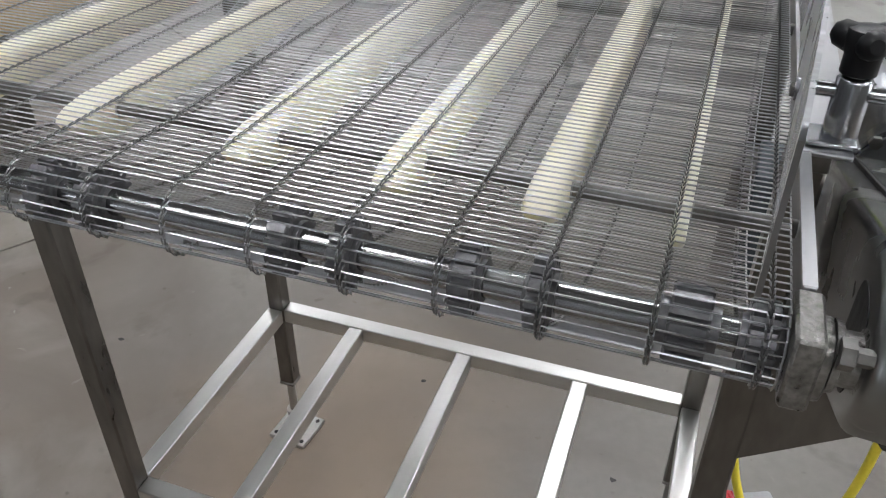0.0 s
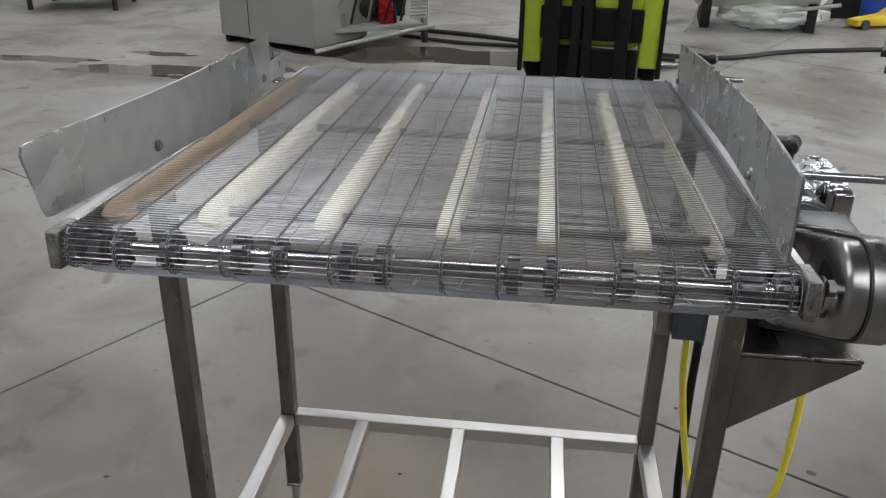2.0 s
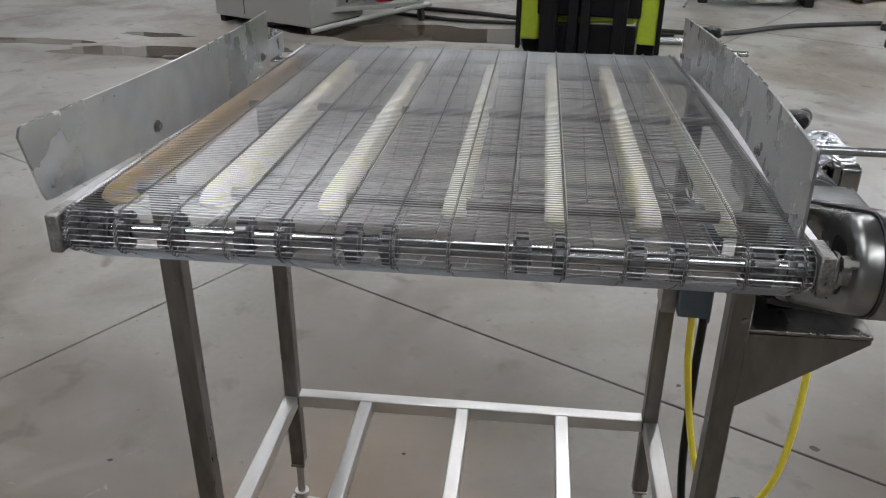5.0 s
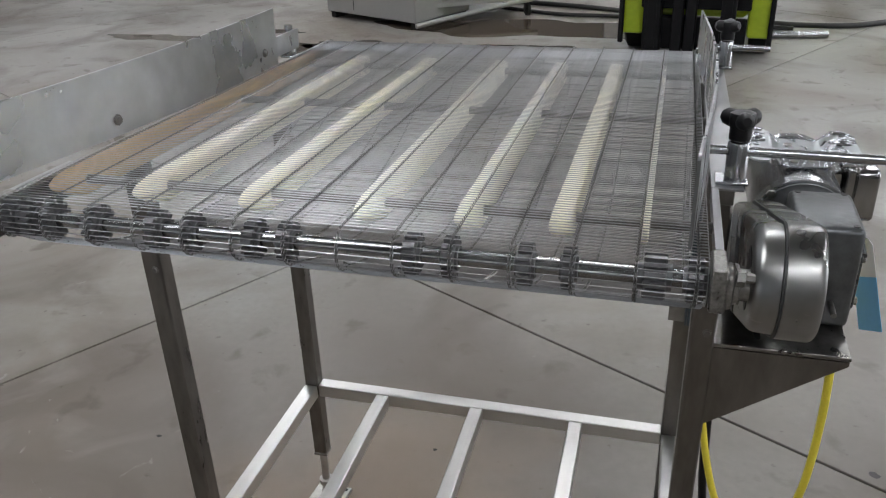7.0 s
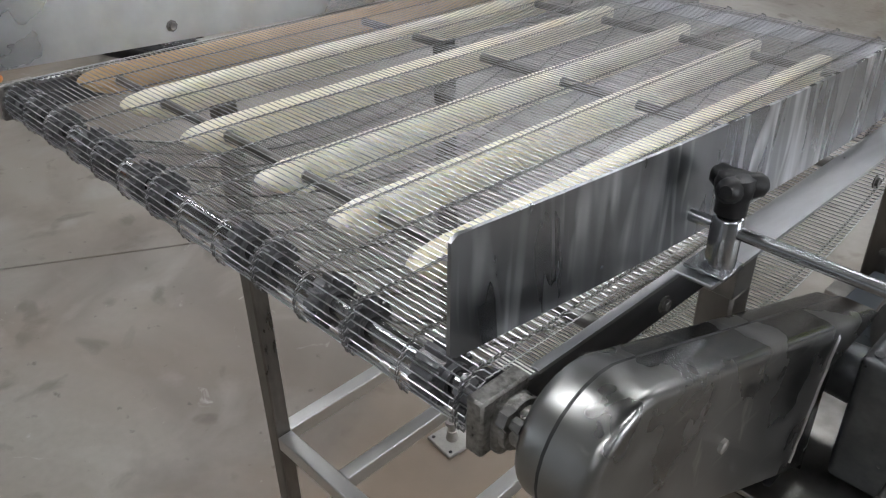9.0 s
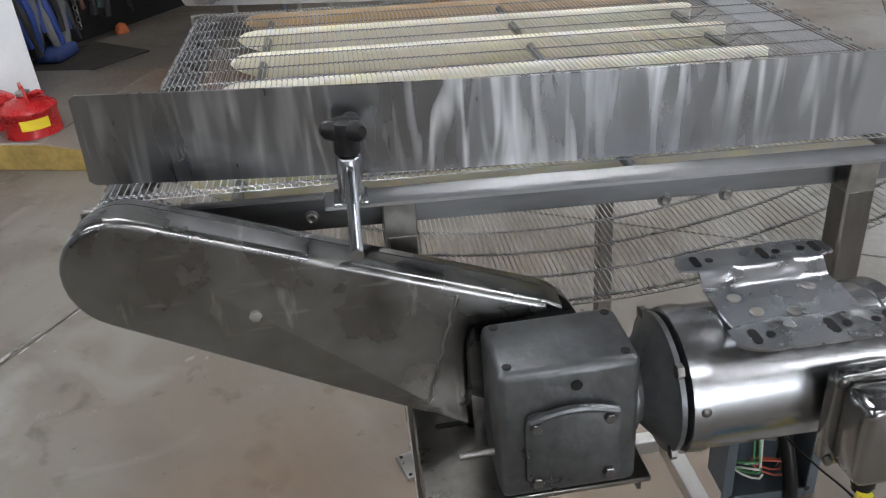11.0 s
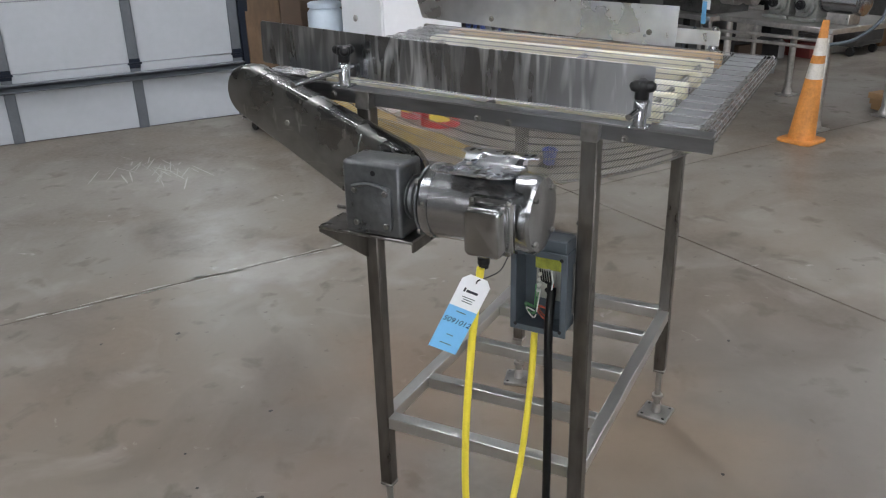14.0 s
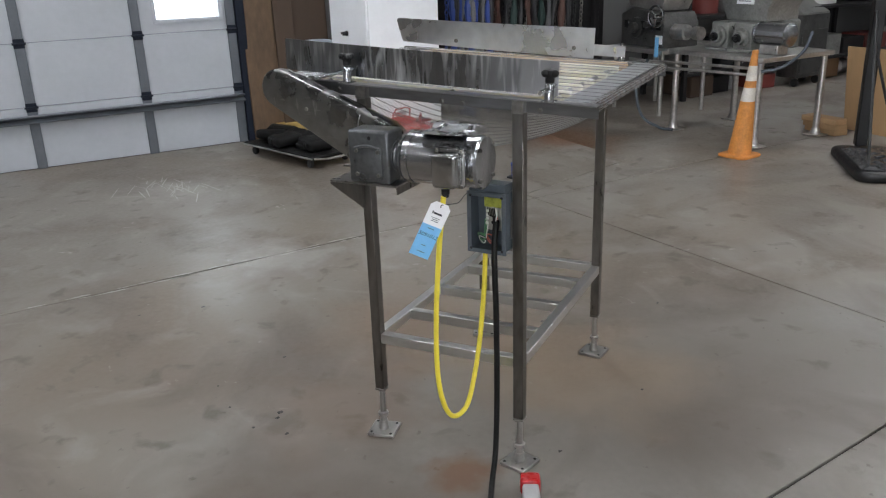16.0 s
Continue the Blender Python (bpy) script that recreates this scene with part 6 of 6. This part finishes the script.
for (u, v, turn, w, d, h) in ((-4.35, -2.0, 20, 0.55, 0.5, 0.45), (-4.6, -2.7, -8, 0.8, 0.55, 0.7)):
    bm = bmesh.new()
    box(bm, -w / 2, w / 2, -d / 2, d / 2, 0, h, 0.006)
    c = thing("carton", "open brown cardboard carton on the floor", "carton", "cartons")
    part("carton_body", bm, CARD, c)
    bm = bmesh.new()
    box(bm, -w / 2, w / 2, -0.003, 0.003, 0, d * 0.45, 0.001, Matrix.Translation((0, d / 2 + 0.003, h)) @ Matrix.Rotation(radians(-50), 4, "X"))
    part("flap", bm, CARD, c)
    at(c, u, v, turn, 0.002)


def pallet(u, v, turn, z):
    """A small wooden pallet: three bearers between two decks of boards."""
    p = thing("pallet", "bare pine pallet stacked on the floor beside the plywood", "pallet", "stacked pallets")
    for y in (-0.155, 0.0, 0.155):
        bm = bmesh.new()
        box(bm, -0.345, 0.345, y - 0.022, y + 0.022, 0.0205, 0.0895, 0.004)
        part("bearer", bm, PINE, p)
    for z0, xs in ((0.0, (-0.30, 0.0, 0.30)), (0.09, (-0.30, -0.15, 0.0, 0.15, 0.30))):
        for x in xs:
            bm = bmesh.new()
            box(bm, x - 0.05, x + 0.05, -0.18, 0.18, z0, z0 + 0.02, 0.003)
            part("deck_board", bm, PINE, p)
    return at(p, u, v, turn, z)


PINE = material("pine_boards", (0.52, 0.36, 0.2), 0.6, 0.0, 0.18, 5, (1, 1, 0.3), 0.1, 0.1)
pallet(-3.296, -1.865, 10, 0.001)
pallet(-3.30, -1.86, 7, 0.1115)
bm = bmesh.new()
box(bm, -0.16, 0.16, -0.14, 0.14, 0.0, 0.05, 0.008)
box(bm, -0.16, -0.13, -0.14, 0.14, 0.0505, 0.26, 0.006)
box(bm, 0.13, 0.16, -0.14, 0.14, 0.0505, 0.26, 0.006)
box(bm, -0.16, 0.16, -0.14, 0.14, 0.2605, 0.30, 0.008)
at(tagged(part("tool_crate", bm, ORANGE), "open orange plastic crate standing on the pallets", "crate"), -3.15, -1.87, 97, 0.2225)

# ---------------------------------------------------------------- far side of the hall
MAST = material("matt_black_mast", (0.006, 0.006, 0.007), 0.6, 0.0, 0.4, 12, (1, 1, 1), 0.1, 0.1, spec=0.2)
LIME = material("lime_green_paint", (0.42, 0.55, 0.03), 0.38, 0.0, 0.1, 5, (1, 1, 1), 0.1, 0.05)
fk = thing("forklift", "lime green forklift with a black mast facing the conveyor", "forklift")
for x in (-0.45, 0.45):
    bm = bmesh.new()
    box(bm, x - 0.09, x + 0.09, 0.10, 1.7, 0.16, 1.15, 0.03, None, 2)
    part("side_frame", bm, LIME, fk)
    bm = bmesh.new()
    box(bm, x - 0.09 if x < 0 else x + 0.055, x - 0.055 if x < 0 else x + 0.09, 0.06, 0.099, 0.1, 1.7, 0.006)
    part("edge_trim", bm, MAST, fk)
    bm = bmesh.new()
    lathe(bm, (x - 0.07, 0.42, 0.21), (1, 0, 0), [(0, 0.18), (0.02, 0.21), (0.12, 0.21), (0.14, 0.18)], 26)
    part("wheel", bm, MAST, fk)
for x, w in ((-0.285, 0.062), (0.235, 0.05)):
    bm = bmesh.new()
    box(bm, x - w, x + w, -0.06, 0.06, 0.06, 2.1, 0.006)
    box(bm, x - w * 0.5, x + w * 0.5, -0.064, -0.0602, 0.1, 2.05, 0.001)
    part("mast_rail", bm, MAST, fk)
for x in (-0.11, -0.02):
    bm = bmesh.new()
    box(bm, x - 0.038, x + 0.038, -0.02, 0.06, 0.06, 2.1, 0.006)
    part("inner_mast_rail", bm, MAST, fk)
bm = bmesh.new()
box(bm, -0.38, 0.38, 0.061, 0.099, 0.36, 0.60, 0.01)
part("carriage_bar", bm, MAST, fk)
bm = bmesh.new()
box(bm, 0.02, 0.20, 0.105, 0.119, 0.86, 1.05, 0.006)
part("dark_panel", bm, MAST, fk)
bm = bmesh.new()
box(bm, -0.36, 0.36, 0.12, 1.9, 0.3, 0.72, 0.03)
part("cab_body", bm, LIME, fk)
bm = bmesh.new()
box(bm, -0.36, 0.36, 0.13, 0.5, 0.721, 1.1, 0.03)
part("dash_panel", bm, LIME, fk)
bm = bmesh.new()
box(bm, 0.37, 0.44, 0.0985, 0.0995, 0.72, 0.84)
part("white_sticker", bm, TAG_WHITE, fk)
bm = bmesh.new()
box(bm, -0.36, 0.36, 0.07, 0.118, 0.07, 0.30, 0.01)
part("lower_shield", bm, MAST, fk)
fk.matrix_basis = Matrix.Translation((0.32, 5.25, 0)) @ Matrix.Rotation(radians(-4), 4, "Z")

bm = bmesh.new()
sweep(bm, [(0, 0, 0.03), (0.42, 0.0, 0.03)], 0.028, 14)
ob = tagged(part("steel_pipe", bm, BRIGHT), "short shiny steel pipe lying on the floor", "pipe")
ob.matrix_basis = Matrix.Translation((0.92, 6.1, 0)) @ Matrix.Rotation(radians(8), 4, "Z")
cable("black_hose", [(-1.4, 7.3, 0.02), (-0.8, 7.15, 0.02), (-0.3, 6.95, 0.02), (0.3, 6.7, 0.02), (0.9, 6.6, 0.02), (1.2, 6.55, 0.02), (1.6, 6.6, 0.02), (2.1, 6.95, 0.02), (2.6, 7.15, 0.02), (3.2, 7.3, 0.02), (4.2, 7.2, 0.02)], 0.022, RUBBER, "long black rubber hose lying across the floor", "hose")
cable("black_hose", [(-1.5, 7.0, 0.02), (-0.9, 6.75, 0.02), (-0.3, 6.7, 0.02), (0.5, 6.5, 0.02), (1.1, 6.4, 0.02)], 0.018, RUBBER, "black rubber hose lying beside the longer one", "hose")

# wash unit: grey sheet-metal cabinet and an open machine frame on casters
SHEET = material("grey_sheet_metal", (0.42, 0.42, 0.41), 0.5, 0.4, 0.06, 4)
ws = thing("machine_cabinet", "tall grey sheet-metal machine cabinet on the wet floor", "machine")
bm = bmesh.new()
box(bm, -1.15, 0, 0, 0.75, 0.06, 0.78, 0.01)
part("lower_case", bm, SHEET, ws)
bm = bmesh.new()
box(bm, -0.90, -0.28, 0.03, 0.72, 0.781, 1.6, 0.01)
part("upper_case", bm, SHEET, ws)
bm = bmesh.new()
box(bm, -0.78, -0.774, -0.004, -0.001, 0.1, 0.75)
part("panel_seam", bm, RACK, ws)
for a in (-1.1, -0.05):
    bm = bmesh.new()
    box(bm, a - 0.03, a + 0.03, 0.03, 0.72, 0.0, 0.0595, 0.003)
    part("skid", bm, RACK, ws)
ws.matrix_basis = Matrix.Translation((-2.02, 5.95, 0)) @ Matrix.Rotation(radians(-24), 4, "Z")
ct = thing("machine_cart", "open machine frame with pumps and a louvred panel on casters", "machine cart")
for a in (0.05, 1.0):
    for b in (0.05, 0.65):
        bm = bmesh.new()
        box(bm, a - 0.025, a + 0.025, b - 0.025, b + 0.025, 0.13, 1.5, 0.003)
        part("post", bm, SHEET, ct)
        bm = bmesh.new()
        lathe(bm, (a - 0.02, b, 0.06), (1, 0, 0), [(0, 0.05), (0.005, 0.058), (0.035, 0.058), (0.04, 0.05)], 16)
        sweep(bm, [(a, b, 0.06), (a, b, 0.13)], 0.014, 6)
        part("caster", bm, RUBBER, ct)
bm = bmesh.new()
box(bm, 0.0755, 0.9745, 0.0, 0.7, 0.15, 0.19, 0.004)
part("deck", bm, SHEET, ct)
bm = bmesh.new()
box(bm, 0.0755, 0.9745, 0.05, 0.65, 0.72, 0.98, 0.01)
part("upper_case", bm, SHEET, ct)
bm = bmesh.new()
lathe(bm, (0.25, 0.3, 0.33), (1, 0, 0), [(0, 0.10), (0.3, 0.12), (0.32, 0.08), (0.42, 0.08)], 20)
part("pump", bm, BLACK, ct)
bm = bmesh.new()
box(bm, 0.08, 0.97, 0.45, 0.64, 0.191, 0.719, 0.01)
part("dark_backing", bm, RACK, ct)
rng = random.Random(31)
for k in range(9):
    bm = bmesh.new()
    x0, y0, z0, h = rng.uniform(0.1, 0.75), rng.uniform(0.06, 0.3), 0.191, rng.uniform(0.1, 0.4)
    if k % 2:
        lathe(bm, (x0, y0, z0), (0, 0, 1), [(0, 0.05), (h * 0.7, 0.05), (h * 0.75, 0.025), (h, 0.025)], 12)
    else:
        box(bm, x0, x0 + rng.uniform(0.06, 0.14), y0, y0 + 0.1, z0, z0 + h, 0.006)
    part("fitting", bm, (BLACK, ZINC, RED, RACK, SHEET)[k % 5], ct)
for k in range(5):
    bm = bmesh.new()
    x0 = 0.12 + 0.16 * k
    sweep(bm, [(x0, 0.05, 0.22), (x0 + 0.05, 0.03, 0.40 + 0.04 * (k % 3)), (x0 + 0.16, 0.03, 0.5), (x0 + 0.2, 0.06, 0.7)], 0.012, 8)
    part("pipe", bm, (ZINC, RUBBER, ZINC, BLACK, RUBBER)[k], ct)
bm = bmesh.new()
box(bm, 0.82, 0.99, -0.032, -0.028, 0.25, 0.72, 0.001)
part("louvre_panel", bm, TAG_WHITE, ct, "white louvred panel")
for k in range(14):
    bm = bmesh.new()
    box(bm, 0.83, 0.98, -0.045, -0.0325, 0.27 + 0.031 * k, 0.285 + 0.031 * k, 0.002)
    part("louvre", bm, SHEET, ct)
for x, w, mat, nm in ((0.55, 0.12, TAG_BLUE, "blue_sticker"), (0.74, 0.06, LABEL_YELLOW, "yellow_sticker")):
    bm = bmesh.new()
    box(bm, x, x + w, 0.046, 0.0495, 0.74, 0.90)
    part(nm, bm, mat, ct)
ct.matrix_basis = Matrix.Translation((-2.0, 6.15, 0)) @ Matrix.Rotation(radians(33), 4, "Z")
cable("suction_pipe", [(-2.0, 5.9, 0.05), (-1.5, 6.35, 0.12), (-1.1, 6.75, 0.16)], 0.022, SHEET, "grey pipe running along the machine cart", "pipe")

# puddles
WET = material("wet_floor", (0.085, 0.065, 0.048), 0.05, 0.0, 0.3, 3, (1, 1, 1), 0.03)
rng = random.Random(8)
for cx, cy, rx, ry in ((-4.25, 5.35, 0.42, 0.13), (-3.2, 5.15, 0.6, 0.2), (-3.35, 5.75, 0.35, 0.07), (-1.0, 6.2, 1.15, 0.42), (-2.4, 5.35, 0.35, 0.16), (-0.7, 5.4, 0.5, 0.2), (-2.7, 5.0, 0.25, 0.08)):
    bm = bmesh.new()
    ph = [rng.uniform(0, 6.28) for _ in range(4)]
    ring = []
    for k in range(48):
        a = math.tau * k / 48
        s = 1 + 0.22 * math.sin(2 * a + ph[0]) + 0.14 * math.sin(5 * a + ph[1]) + 0.08 * math.sin(9 * a + ph[2])
        ring.append(bm.verts.new((cx + rx * s * math.cos(a), cy + ry * s * math.sin(a), 0.0015)))
    bm.faces.new(ring)
    tagged(part("puddle", bm, WET), "shallow dark water puddle on the concrete", "puddle", kind="structure")

# white tank machine
OFFWHITE = material("offwhite_machine", (0.66, 0.67, 0.64), 0.45, 0.0, 0.06, 4)
tk = thing("tank_machine", "large white round tank machine with crumpled plastic wrapping underneath", "machine")
bm = bmesh.new()
lathe(bm, (-0.7, 0, 0.78), (1, 0, 0), [(0, 0.35), (0.03, 0.55), (0.1, 0.6), (1.25, 0.6), (1.35, 0.5), (1.38, 0.3)], 36)
part("tank", bm, OFFWHITE, tk)
bm = bmesh.new()
bmesh.ops.create_icosphere(bm, subdivisions=4, radius=1.0)
for v in bm.verts:
    p = v.co.copy()
    f = 1 + 0.30 * noise.noise(p * 2.3) + 0.20 * abs(noise.noise(p * 5.1)) + 0.08 * noise.noise(p * 11)
    v.co = Vector((0.1 + p.x * 0.46 * f, -0.22 + p.y * 0.22 * f, 0.16 + p.z * 0.135 * f))
    v.co.z = max(0.004, v.co.z)
part("plastic_wrap", bm, OFFWHITE, tk, "crumpled white plastic wrapping", smooth=False)
bm = bmesh.new()
sweep(bm, [(0.2, -0.42, 0.22), (0.75, -0.36, 0.30)], 0.02, 8)
part("bar", bm, ZINC, tk)
for a in (-0.55, 0.5):
    bm = bmesh.new()
    box(bm, a - 0.05, a + 0.05, -0.35, 0.35, 0.0, 0.32, 0.01)
    part("saddle", bm, RACK, tk)
bm = bmesh.new()
box(bm, -0.42, -0.25, -0.64, -0.6, 0.62, 0.8, 0.01)
part("label_plate", bm, TAG_BLUE, tk)
bm = bmesh.new()
sweep(bm, [(-0.62, -0.3, 0.25), (-0.68, -0.5, 0.1), (-0.75, -0.75, 0.02)], 0.012, 8)
part("drain_pipe", bm, ZINC, tk)
tk.matrix_basis = Matrix.Translation((2.15, 8.5, 0)) @ Matrix.Rotation(radians(-5), 4, "Z")

# step ladder leg pair, pallet jack, drum
ld = thing("step_ladder", "grey aluminium step ladder standing on the floor", "ladder")
for a in (0.0, 0.5):
    for b, lean in ((0.0, 0.18), (0.75, -0.18)):
        bm = bmesh.new()
        sweep(bm, [(a, b, 0.06), (a, b + lean * 2.0, 1.9)], 0.026, 8)
        part("rail", bm, SHEET, ld)
        bm = bmesh.new()
        box(bm, a - 0.03, a + 0.03, b - 0.04, b + 0.04, 0.0, 0.0595, 0.006)
        part("rubber_foot", bm, RUBBER, ld)
for k in range(5):
    z = 0.32 + 0.3 * k
    bm = bmesh.new()
    box(bm, 0.026, 0.474, 0.18 * 2 * z / 1.9 - 0.04, 0.18 * 2 * z / 1.9 + 0.05, z - 0.012, z + 0.012, 0.003)
    part("step", bm, SHEET, ld)
ld.matrix_basis = Matrix.Translation((2.84, 6.35, 0)) @ Matrix.Rotation(radians(-15), 4, "Z")
YEL = material("yellow_paint", (0.62, 0.45, 0.02), 0.4, 0.0, 0.1, 6)
jk = thing("pallet_jack", "yellow hydraulic jack standing beside a blue drum", "jack")
bm = bmesh.new()
prism(bm, [(0, 0.03), (0.75, 0.03), (0.75, 0.22), (0.55, 0.25), (0.35, 0.14), (0, 0.09)], "y", -0.09, 0.09, 0.01)
part("body", bm, YEL, jk)
for a in (0.1, 0.62):
    bm = bmesh.new()
    lathe(bm, (a, -0.11, 0.05), (0, 1, 0), [(0, 0.05), (0.22, 0.05)], 16)
    part("wheel", bm, RUBBER, jk)
jk.matrix_basis = Matrix.Translation((3.15, 8.55, 0)) @ Matrix.Rotation(radians(22), 4, "Z")
bm = bmesh.new()
lathe(bm, (0, 0, 0), (0, 0, 1), [(0, 0.27), (0.01, 0.285), (0.3, 0.285), (0.31, 0.295), (0.32, 0.285), (0.6, 0.285), (0.61, 0.295), (0.62, 0.285), (0.88, 0.285), (0.9, 0.27)], 32)
ob = tagged(part("blue_drum", bm, BLUE), "tall blue steel drum standing on the floor", "drum")
ob.matrix_basis = Matrix.Translation((3.7, 9.3, 0.0))
bm = bmesh.new()
box(bm, -0.15, 0.15, -0.02, 0.02, 0, 1.1, 0.005)
ob = tagged(part("black_board", bm, BLACK), "narrow black board standing on its end", "board")
ob.matrix_basis = Matrix.Translation((3.25, 9.2, 0.0))
bm = bmesh.new()
box(bm, -0.4, 0.4, -0.3, 0.3, 0, 0.8, 0.03)
ob = tagged(part("teal_crate", bm, material("teal_paint", (0.02, 0.16, 0.17), 0.5)), "dark teal painted metal crate", "crate")
ob.matrix_basis = Matrix.Translation((2.75, 10.6, 0.0))
for k, (x, y, s) in enumerate(((2.75, 9.25, 0.13), (3.0, 9.3, 0.12), (2.95, 9.0, 0.08))):
    bm = bmesh.new()
    box(bm, -s, s, -s * 0.8, s * 0.8, 0, s * 1.3, 0.01)
    ob = tagged(part("metal_fitting", bm, (SHEET, CAST_FAR, OFFWHITE)[k]), "loose grey metal fitting on the floor", "fitting", "loose fittings")
    ob.matrix_basis = Matrix.Translation((x, y, 0)) @ Matrix.Rotation(k, 4, "Z")

# white machines far away along the hall
for k, (x, y, w, d, h, turn) in enumerate(((-5.4, 8.0, 1.1, 0.8, 0.9, 10), (-3.9, 10.2, 1.4, 0.8, 1.1, 0), (-0.2, 11.5, 1.6, 0.9, 1.2, 5), (-7.5, 9.5, 1.5, 0.9, 1.2, 0), (0.2, 14.5, 2.0, 1.0, 1.6, 0))):
    m = thing("process_machine", "white boxed process machine on short feet", "machine", "white machines")
    bm = bmesh.new()
    box(bm, -w / 2, w / 2, -d / 2, d / 2, 0.14, h, 0.02)
    box(bm, -w / 2 + 0.1, w / 2 - 0.1, -d / 2 - 0.02, -d / 2 - 0.001, h * 0.5, h * 0.85, 0.005)
    part("housing", bm, OFFWHITE if k != 2 else SHEET, m)
    for a in (-1, 1):
        for b in (-1, 1):
            bm = bmesh.new()
            sweep(bm, [(a * (w / 2 - 0.08), b * (d / 2 - 0.08), 0.0), (a * (w / 2 - 0.08), b * (d / 2 - 0.08), 0.139)], 0.03, 8)
            part("foot", bm, RUBBER, m)
    bm = bmesh.new()
    box(bm, w * 0.1, w * 0.3, -d / 2 - 0.035, -d / 2 - 0.0205, h * 0.55, h * 0.75, 0.003)
    part("control_panel", bm, CAST_FAR, m)
    m.matrix_basis = Matrix.Translation((x, y, 0)) @ Matrix.Rotation(radians(turn), 4, "Z")
